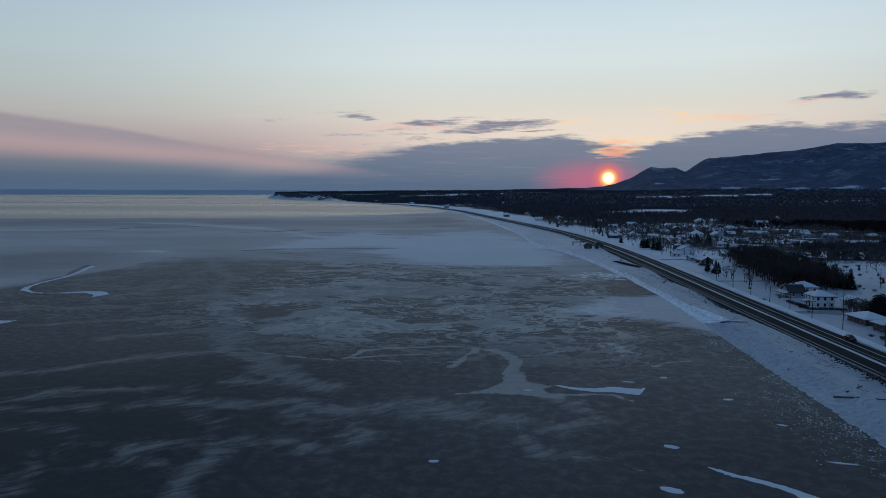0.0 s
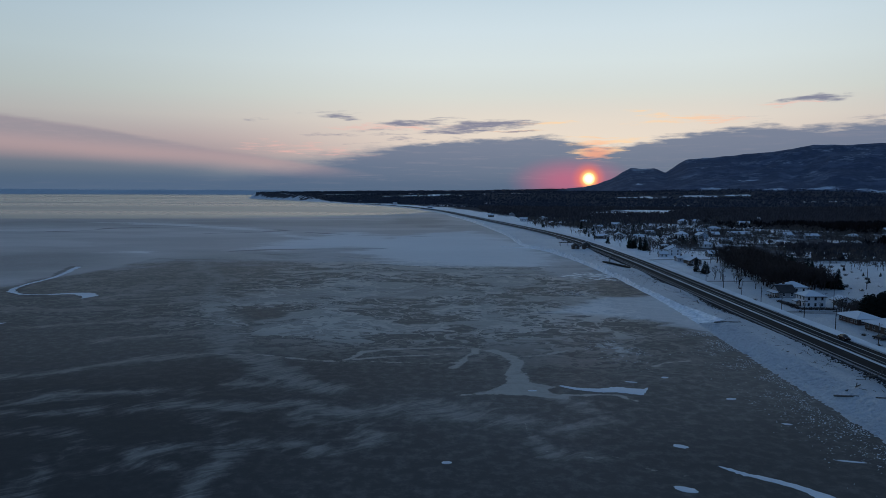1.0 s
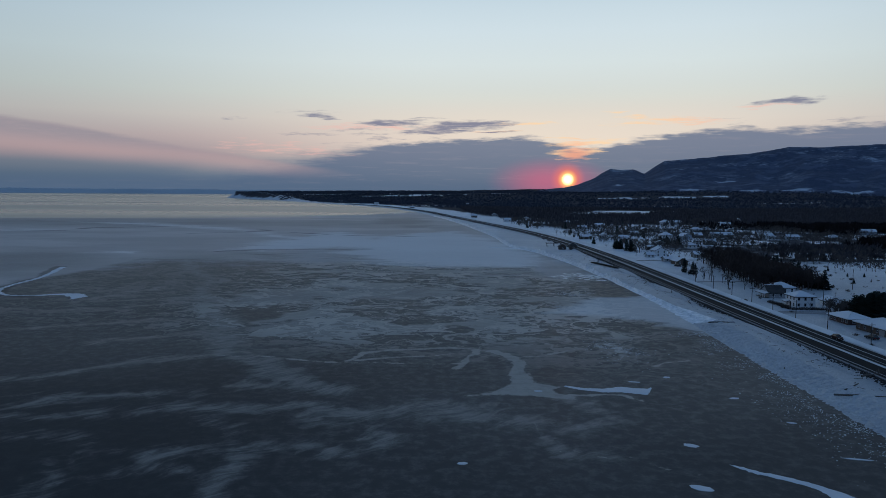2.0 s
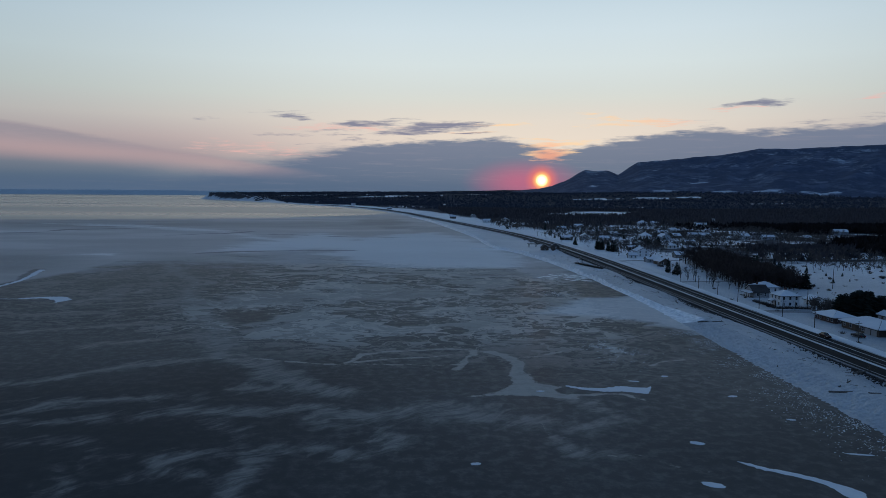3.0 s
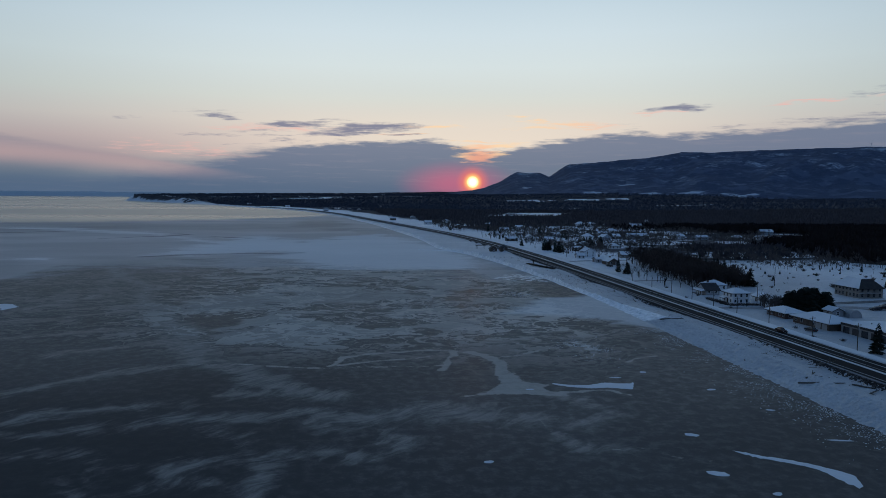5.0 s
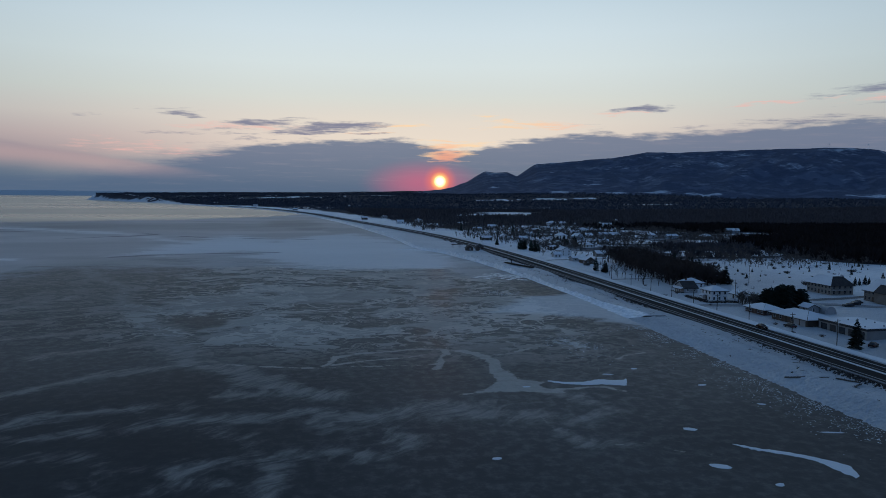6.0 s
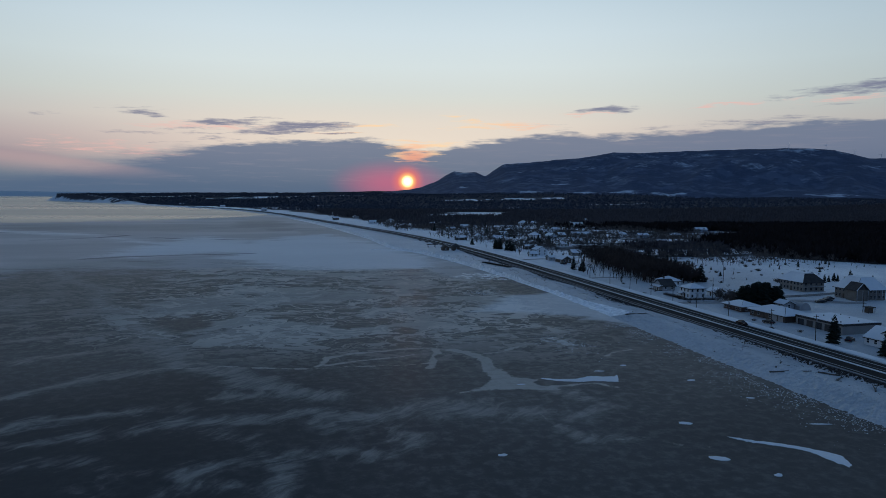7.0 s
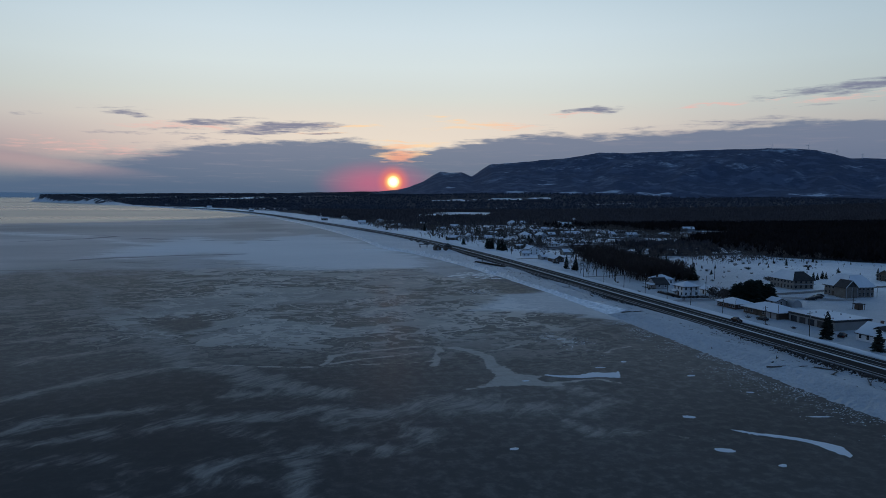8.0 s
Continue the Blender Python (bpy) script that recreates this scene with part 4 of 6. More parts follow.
def side_road(name, points, width):
    """A narrow lane over the snow along a line of points."""
    rows = []
    for (ax, ay), (bx, by) in zip(points, points[1:]):
        rows += [(ax + (bx - ax) * k / 8, ay + (by - ay) * k / 8) for k in range(8)]
    rows.append(points[-1])
    p = np.array(rows, float)
    t = np.gradient(p, axis=0)
    t /= np.linalg.norm(t, axis=1)[:, None]
    n = np.stack([t[:, 1], -t[:, 0]], -1)
    o = np.array([-0.5, -0.25, 0, 0.25, 0.5]) * width
    X, Y = p[:, 0:1] + n[:, 0:1] * o, p[:, 1:2] + n[:, 1:2] * o
    Z = land_z(X, Y)
    Z = np.maximum(Z, ROAD_Z - 0.1) + 0.07
    ob = sheet(name, X, Y, Z, LANE)
    return tagged(ob, "narrow side lane of packed dirty snow", "lane", kind="structure")


LANE = plain("dirty_packed_snow", (0.07, 0.068, 0.066), (0.34, 0.34, 0.35), 0.6, 0.8, 0.03)
side_road("side_road", [(113.5, 259.5), (128, 258), (150, 256), (176, 256), (196, 243)], 6)
side_road("side_road", [(161, 265), (190, 268), (240, 276), (330, 286)], 5)
side_road("side_road", [(114.5, 345), (150, 350), (200, 380)], 4)
side_road("side_road", [(114, 452), (160, 458), (220, 468)], 5)


# ---------------------------------------------------------------- ice foot, rocks, floes
sy = steps((60, 320, 0.42), (320, 800, 1.0), (800, 1300, 3.0))
o = np.arange(-3.6, 3.7, 0.36)
X = shore_x(sy)[:, None] + 1.2 + o[None, :] * (1 + 0.9 * (1 - soft(sy, 210, 320)) - 0.4 * soft(sy, 300, 400))[:, None] + (3.2 * (1 - soft(sy, 210, 320)))[:, None] + 1.4 * (value_noise(sy, sy * 0, 22, 51) - 0.5)[:, None]
Y = np.repeat(sy[:, None], len(o), 1) + 0.3 * (value_noise(X, sy[:, None], 1.5, 52) - 0.5)
size = ((0.45 + 0.8 * value_noise(sy, sy * 0, 17, 53)) * (0.05 + 0.95 * soft(sy, 210, 320)))[:, None]
lump = (1 - np.abs(value_noise(X, Y, 1.5, 54, 3) - 0.5) * 2.6) ** 2 * 1.0 + value_noise(X, Y, 0.8, 55, 2) * 1.1 - 0.45
Z = 0.02 + (1 + 1.0 * soft(sy, 300, 400))[:, None] * (np.exp(-(o[None, :] / 0.9) ** 2) + (0.5 - 0.35 * soft(sy, 280, 380))[:, None] * np.exp(-((o[None, :] - 1.2) / 1.7) ** 2)) * size * (0.35 + lump) * soft(3.6 - np.abs(o), 0, 0.9)[None, :]
Z += 0.13 * (1 - soft(sy, 230, 330))[:, None] * np.clip(lump, 0, 1.2) * soft(o, -3.2, -0.6)[None, :] * soft(3.6 - o, 0, 1.6)[None, :]
near_foot = (1 - soft(sy, 230, 330))[:, None] * soft(3.6 - np.abs(o), 0, 1.2)[None, :]
Z = np.maximum(Z, (land_z(X, Y) + 0.05 + 0.42 * np.clip(lump, -0.3, 1.0)) * near_foot)
Z += 0.30 * soft(o, -1.5, 3.5)[None, :] * (soft(3.6 - np.abs(o), -0.4, 0.5)[None, :])


def rime_build(n, s, p):
    a, b = n.noise(p, 0.5, 5, 0.6), n.noise(p, 4.0, 4)
    # brighter than the ground snow: dusk glow on its faces is in the colour
    n.plug(s.inputs["Base Color"], n.mix(n.span(a, 0.3, 0.7), (0.62, 0.65, 0.67, 1), (0.95, 0.955, 0.96, 1)))
    s.inputs["Roughness"].default_value = 0.45
    s.inputs["Specular IOR Level"].default_value = 0.6
    bump(n, s, n.math("ADD", a, n.math("MULTIPLY", b, 0.3)), 0.3)


RIME = material("crusted_ice", rime_build)
far_rows, near_rows = sy >= 248, sy < 249
tagged(sheet("ice_foot", X[far_rows], Y[far_rows], Z[far_rows], RIME, False), "ridge of broken white shore ice", "shore ice", kind="stuff")
tagged(sheet("beach_hummocks", X[near_rows], Y[near_rows], Z[near_rows], GROUND, False), "lumpy snow-covered ice along the beach edge", "shore ice", kind="stuff")

# second, lower crests where the ridge doubles, and a spur that runs out over the bay
for points, wide in (([(58, 636), (57, 600), (70, 560), (84, 500)], 1.2), ([(36, 588), (46, 582), (58, 576), (76, 556)], 1.2)):
    p = np.array(points, float)
    q = np.linspace(0, len(p) - 1, 160)
    cx, cy = np.interp(q, range(len(p)), p[:, 0]), np.interp(q, range(len(p)), p[:, 1])
    cx, cy = cx + 3 * (value_noise(q * 10, q, 6, 61) - 0.5), cy + 5 * (value_noise(q * 10, q, 6, 62) - 0.5)
    o = np.linspace(-1, 1, 7)
    tx, ty = np.gradient(cx), np.gradient(cy)
    le = np.hypot(tx, ty)
    wid = wide * (0.5 + value_noise(q * 8, q, 4, 63))
    X, Y = cx[:, None] + (ty / le * wid)[:, None] * o, cy[:, None] - (tx / le * wid)[:, None] * o
    Z = 0.05 + (1 - o ** 2)[None, :] * (0.12 + 0.5 * value_noise(X, Y, 1.6, 64))
    tagged(sheet("ice_crest", X, Y, Z, RIME, False), "low crest of heaped shore ice", "shore ice", kind="stuff")


def boulder_mesh(seed):
    bm = bmesh.new()
    bmesh.ops.create_icosphere(bm, subdivisions=1, radius=0.5)
    rnd = random.Random(seed)
    for v in bm.verts:
        v.co *= 0.75 + 0.5 * rnd.random()
        v.co.z *= 0.75
    vs, fs = np.array([v.co[:] for v in bm.verts]), np.array([[v.index for v in f.verts] for f in bm.faces])
    bm.free()
    return vs, fs


def scatter(name, templates, places, material, smooth=False):
    """One mesh of many small copies. places: x, y, z, turn, width, height."""
    verts, faces, at = [], [], 0
    for k, (x, y, z, turn, wide, tall) in enumerate(places):
        vs, fs = templates[k % len(templates)]
        c, s = math.cos(turn), math.sin(turn)
        verts.append(np.stack([x + wide * (vs[:, 0] * c - vs[:, 1] * s), y + wide * (vs[:, 0] * s + vs[:, 1] * c), z + tall * vs[:, 2]], -1))
        faces.append(fs + at)
        at += len(vs)
    return raw_mesh(name, np.concatenate(verts), np.concatenate(faces), material, smooth)


rnd = random.Random(5)
stones = [boulder_mesh(k) for k in range(8)]
places = []
for k in range(6000):
    y = 60 + 620 * rnd.random() ** 1.4
    row = rnd.random()
    x = float(road_x(y)) - 7.9 - 0.95 * row + 0.3 * (rnd.random() - 0.5)
    w = 0.45 + 0.5 * rnd.random()
    places.append((x, y, ROAD_Z - 0.15 - 1.3 * row, rnd.random() * 6.3, w, w * 0.9))
tagged(scatter("rock_armour", stones, places, ROCK), "dark boulders holding the seaward road bank", "rocks", kind="stuff")


def floe(edge_a, edge_b, label, thick=0.07, rag=0.5, seed=0, slim=0.0):
    """A flat snow-covered floe between two edge lines, thin and ragged at the rim."""
    rnd = random.Random(seed)

    def even(line, n):
        p = np.array(line, float)
        run = np.concatenate([[0], np.cumsum(np.hypot(*np.diff(p, axis=0).T))])
        q = np.linspace(0, run[-1], n)
        return np.interp(q, run, p[:, 0]), np.interp(q, run, p[:, 1])
    n = max(8, int(math.hypot(edge_a[0][0] - edge_a[-1][0], edge_a[0][1] - edge_a[-1][1]) / 0.6))
    (ax, ay), (bx, by) = even(edge_a, n), even(edge_b, n)
    ax, bx, ay, by = ax + slim * (bx - ax), bx - slim * (bx - ax), ay + slim * (by - ay), by - slim * (by - ay)
    bm = bmesh.new()
    rows = []
    for k in range(n):
        ja, jb = [rag * (rnd.random() - 0.5) for _ in range(2)], [rag * (rnd.random() - 0.5) for _ in range(2)]
        a, b = Vector((ax[k] + ja[0], ay[k] + ja[1], 0.05)), Vector((bx[k] + jb[0], by[k] + jb[1], 0.05))
        up = Vector((0, 0, thick + 0.01))
        rows.append([bm.verts.new(p) for p in (a, a.lerp(b, 0.08) + up, a.lerp(b, 0.5) + up * 1.2, a.lerp(b, 0.92) + up, b)])
    for p, q in zip(rows, rows[1:]):
        for j in range(4):
            bm.faces.new((p[j], q[j], q[j + 1], p[j + 1]))
    bmesh.ops.recalc_face_normals(bm, faces=bm.faces[:])
    return tagged(part("ice_floe", bm, SNOW), label, "ice floe", "floes frozen into the bay")


floe([(21.5, 167.2), (24.5, 164.6), (29.4, 162.3), (34, 162.6), (37, 161.2), (39.4, 160.2), (42.2, 165.6)],
     [(21.7, 168.0), (24.8, 166.4), (30, 165.5), (35, 167.4), (38.1, 166.2), (40.6, 165.6), (42.3, 166.9)], "long white snow-covered floe frozen into grey ice", seed=1)
floe([(40.8, 118.3), (44.2, 114.4), (47.4, 112.0), (50.0, 109.8), (51.3, 106.9), (51.4, 103.0), (52.2, 100.5)],
     [(41.1, 119.0), (45.2, 115.5), (49.7, 112.4), (52.3, 109.5), (54.6, 107.0), (55.2, 105.0), (53.2, 101.4)], "curved white snow-covered floe frozen into grey ice", seed=2)
for cx, cy, rx, ry, turn, label in ((32.4, 109.2, 1.9, 1.1, -30, "small oval white floe on grey ice"), (37.6, 128.0, 1.4, 0.9, -25, "small oval white floe on grey ice"),
                                    (-5.1, 119.1, 0.9, 0.6, 0, "tiny white floe on grey ice"), (37.5, 100.3, 0.9, 0.6, 20, "tiny white floe on grey ice"),
                                    (64.8, 121.4, 2.5, 0.35, -14, "thin white sliver of frozen floe"), (58.5, 158, 1.2, 0.7, 10, "tiny white floe on grey ice"),
                                    (49, 176, 0.9, 0.8, 10, "tiny white floe on grey ice"), (63, 141, 1.0, 0.5, -20, "tiny white floe on grey ice"),
                                    (14.5, 163.2, 1.0, 0.5, 0, "tiny white floe on grey ice"), (39.5, 171.5, 1.5, 0.5, -10, "thin white sliver of frozen floe")):
    pts = [(math.cos(k * math.tau / 14), math.sin(k * math.tau / 14)) for k in range(15)]
    a = radians(turn)
    ring = [(cx + rx * u * math.cos(a) - ry * w * math.sin(a), cy + rx * u * math.sin(a) + ry * w * math.cos(a)) for u, w in pts]
    floe(ring[:8], ring[7:][::-1], label, rag=0.25 * ry, seed=int(cx * 7))
floe([(-224, 418), (-214, 383), (-210, 362), (-209.5, 343), (-206, 326), (-201, 316), (-193, 308), (-182, 306)],
     [(-231, 418), (-221, 386), (-215, 366), (-213.5, 344), (-210, 324), (-206, 313), (-194, 304.5), (-182, 304.8)], "long bent white floe frozen into grey ice", rag=1.3, seed=4, slim=0.24)
floe([(-182, 304.8), (-172, 308), (-164.5, 302), (-161, 295.5)], [(-182, 307.5), (-171.4, 313), (-163.4, 312), (-158, 303)], "white arrow-shaped floe frozen into grey ice", rag=1.2, seed=5)
floe([(-170, 236), (-162, 233.5), (-158.6, 238)], [(-172, 240), (-164, 241), (-158.4, 241)], "small white floe frozen into grey ice", rag=0.8, seed=6)

# broken slabs along the beach
slab = []
for k in range(6):
    rnd = random.Random(70 + k)
    ring = [(0.5 * (0.6 + 0.5 * rnd.random()) * math.cos(j * math.tau / 6), 0.5 * (0.6 + 0.5 * rnd.random()) * math.sin(j * math.tau / 6)) for j in range(6)]
    tilt = [0.3 * rnd.random() for j in range(6)]
    vs = np.array([(x, y, 0.3 + t) for (x, y), t in zip(ring, tilt)] + [(x * 1.1, y * 1.1, -0.2) for x, y in ring] + [(0, 0, 0.5)])
    fs = [(j, (j + 1) % 6, 12) for j in range(6)] + [(j, j + 6, (j + 1) % 6 + 6) for j in range(6)] + [(j, (j + 1) % 6 + 6, (j + 1) % 6) for j in range(6)]
    slab.append((vs, np.array(fs)))
places = []
rnd = random.Random(8)
for k in range(5200):
    if k % 3 == 0:
        cx, cy, rx, ry = ((45, 206, 7, 14), (74, 385, 12, 16), (52, 322, 9, 9), (45, 206, 8, 16))[(k // 3) % 4]
        x, y = cx + rx * rnd.gauss(0, 0.55), cy + ry * rnd.gauss(0, 0.55)
    else:
        y = 60 + 175 * rnd.random()
        x = float(shore_x(y)) - 1.5 - abs(rnd.gauss(0, 6.0))
    if float(value_noise(x, y, 7, 71)) < 0.46:
        continue
    w = 0.11 + 0.30 * rnd.random() ** 3
    places.append((x, y, 0.06, rnd.random() * 6.3, w, 0.06 + 0.1 * rnd.random()))
tagged(scatter("ice_rubble", slab, places, SNOW), "scattered small slabs of pale broken ice", "ice rubble", kind="stuff")


# ---------------------------------------------------------------- driftwood and beach structures
def driftwood(x, y, long, turn, forks, label, seed):
    rnd = random.Random(seed)
    thing = new("driftwood_log")
    thing.location = (x, y, float(land_z(x, y)))
    thing.rotation_euler = (0, 0, radians(turn))
    bm = bmesh.new()
    a = Vector((-long / 2, 0, 0.16))
    for k in range(5):
        b = Vector((-long / 2 + long * (k + 1) / 5, 0.25 * (rnd.random() - 0.5), 0.18 + 0.12 * rnd.random()))
        rod(bm, a, b, 0.24 - 0.025 * k, 0.22 - 0.028 * k, 7)
        a = b
    part("trunk", bm, WOOD_GREY, thing)
    for k in range(forks):
        bm = bmesh.new()
        p = Vector((long * (rnd.random() - 0.4), 0, 0.2))
        q = p + Vector((0.8 * (rnd.random() - 0.3), 1.6 * (rnd.random() - 0.5), 0.5 + 0.9 * rnd.random()))
        rod(bm, p, q, 0.10, 0.03, 5)
        rod(bm, p.lerp(q, 0.5), p.lerp(q, 0.5) + Vector((0.5, 0.4 * (rnd.random() - 0.5), 0.3)), 0.05, 0.02, 4)
        part("branch", bm, WOOD_GREY, thing)
    return tagged(thing, label, "log", "driftwood on the beach")


for k, row in enumerate(((97, 169.3, 6.5, 20, 6, "weathered forked driftwood log on the snowy beach"), (88.5, 163, 8, 40, 1, "long thin weathered driftwood log in beach snow"),
                         (86.5, 156, 11.5, -10, 0, "long thin weathered driftwood log in beach snow"), (95, 151, 7, -60, 4, "weathered forked driftwood log on the snowy beach"),
                         (93.5, 147, 4, 30, 2, "short weathered driftwood log on the snowy beach"), (82.9, 183.4, 2.5, 60, 0, "short weathered driftwood log on the snowy beach"),
                         (91.5, 245.3, 9.5, 4, 0, "long thin weathered driftwood log in beach snow"), (96.5, 290, 5, 80, 2, "weathered forked driftwood log on the snowy beach"),
                         (98.5, 318, 6, 75, 3, "weathered forked driftwood log on the snowy beach"), (97, 352, 6, 60, 2, "weathered forked driftwood log on the snowy beach"),
                         (90, 200, 3, 10, 1, "short weathered driftwood log on the snowy beach"), (94, 137, 4, 50, 2, "short weathered driftwood log on the snowy beach"),
                         (97, 380, 5, 70, 0, "short weathered driftwood log on the snowy beach"))):
    driftwood(*row, seed=k + 30)

stick = []
for k in range(5):
    bm = bmesh.new()
    rod(bm, (-0.5, 0, 0.06), (0.5, 0.1 * k - 0.2, 0.1 + 0.1 * k), 0.07, 0.04, 4)
    bm.verts.index_update()
    bmesh.ops.triangulate(bm, faces=bm.faces[:])
    stick.append((np.array([v.co[:] for v in bm.verts]), np.array([[v.index for v in f.verts] for f in bm.faces])))
    bm.free()
places = []
rnd = random.Random(91)
for k in range(420):
    y = 90 + 420 * rnd.random()
    a, b = float(shore_x(y)) + 4, float(road_x(y)) - 9.5
    x = a + (b - a) * (1 - rnd.random() ** 1.8)
    places.append((x, y, float(land_z(x, y)), rnd.random() * 6.3, 0.5 + 1.6 * rnd.random() ** 2, 0.8))
tagged(scatter("driftwood_litter", stick, places, WOOD_GREY), "small sticks and wrack strewn over beach snow", "driftwood", kind="stuff")

# wooden slipway
slip = new("slipway")
slip.location = (97, 431.5, 1.5)
slip.rotation_euler = (0, 0, radians(14))
for k in range(26):
    bm = bmesh.new()
    box(bm, -1.3, 1.3, -19 + k * 1.46, -19 + k * 1.46 + 1.36, 0.55 + 0.02 * (k % 3), 0.70 + 0.02 * (k % 3))
    part("plank", bm, BARK, slip)
for sx in (-1.15, 1.15):
    bm = bmesh.new()
    box(bm, sx - 0.15, sx + 0.15, -19, 18.9, 0.15, 0.54)
    part("beam", bm, BARK, slip)
    for k in range(7):
        bm = bmesh.new()
        rod(bm, (sx, -18 + k * 6, -1.0), (sx, -18 + k * 6, 0.6), 0.16, 0.16, 8)
        part("pile", bm, BARK, slip)
bm = bmesh.new()
rod(bm, (1.45, 14, -0.6), (1.45, 14, 3.3), 0.3, 0.26, 8)
part("mooring_post", bm, BARK, slip, "tall dark timber post")
tagged(slip, "dark weathered timber slipway on the snowy beach", "slipway")


# ---------------------------------------------------------------- houses
def slab_of(bm, poly, thick, raised=0.0):
    """A roof plane as a solid plate; poly lists its upper corners."""
    top = [bm.verts.new((p[0], p[1], p[2] + raised)) for p in poly]
    low = [bm.verts.new((p[0], p[1], p[2] + raised - thick)) for p in poly]
    bm.faces.new(top)
    bm.faces.new(low[::-1])
    for k in range(len(poly)):
        j = (k + 1) % len(poly)
        bm.faces.new((low[k], low[j], top[j], top[k]))


def roof_planes(kind, w, l, eave, ridge, over):
    """Roof planes by the side that they face: w, e, s, n."""
    W, L = w / 2 + over, l / 2 + over
    if kind == "flat":
        return {"w": [(-W, -L, eave + 0.2), (W, -L, eave + 0.2), (W, L, eave + 0.2), (-W, L, eave + 0.2)]}
    if kind == "gable_x":
        return {k: [(y, x, z) for x, y, z in p][::-1] for k, p in zip("snwe", roof_planes("gable", l, w, eave, ridge, over).values())}
    if kind == "gable":
        drop = eave - (ridge - eave) * over / (w / 2)
        return {"w": [(-W, L, drop), (-W, -L, drop), (0, -L, ridge), (0, L, ridge)], "e": [(W, -L, drop), (W, L, drop), (0, L, ridge), (0, -L, ridge)]}
    run = min(w, l) / 2
    drop = eave - (ridge - eave) * over / run
    hx, hy = max(0.25, w / 2 - run), max(0.25, l / 2 - run)
    if kind == "mansard":
        hx, hy = w * 0.22, l * 0.30
    c = [(-hx, -hy, ridge), (hx, -hy, ridge), (hx, hy, ridge), (-hx, hy, ridge)]
    o = [(-W, -L, drop), (W, -L, drop), (W, L, drop), (-W, L, drop)]
    return {"s": [o[0], o[1], c[1], c[0]], "e": [o[1], o[2], c[2], c[1]], "n": [o[2], o[3], c[3], c[2]], "w": [o[3], o[0], c[0], c[3]], "t": c}


def window_on(thing, side, u, z, wide, tall, w, l, trim):
    """A framed pane set into one wall: u along the wall, z its middle."""
    frame_bm, pane_bm = bmesh.new(), bmesh.new()
    t, k = 0.10, 0.05
    bars = [(u - wide / 2 - t, u + wide / 2 + t, z + tall / 2, z + tall / 2 + t), (u - wide / 2 - t, u + wide / 2 + t, z - tall / 2 - t * 1.4, z - tall / 2),
            (u - wide / 2 - t, u - wide / 2, z - tall / 2, z + tall / 2), (u + wide / 2, u + wide / 2 + t, z - tall / 2, z + tall / 2), (u - wide / 2, u + wide / 2, z - 0.03, z + 0.03)]

    def put(bm, u0, u1, z0, z1, deep):
        if side == "w":
            box(bm, -w / 2 - deep, -w / 2 + 0.02, u0, u1, z0, z1)
        elif side == "e":
            box(bm, w / 2 - 0.02, w / 2 + deep, u0, u1, z0, z1)
        elif side == "s":
            box(bm, u0, u1, -l / 2 - deep, -l / 2 + 0.02, z0, z1)
        else:
            box(bm, u0, u1, l / 2 - 0.02, l / 2 + deep, z0, z1)
    for b in bars:
        put(frame_bm, *b, 0.07)
    put(pane_bm, u - wide / 2, u + wide / 2, z - tall / 2, z + tall / 2, 0.025)
    ob = part("window", frame_bm, trim, thing)
    part("pane", pane_bm, GLASS, ob)


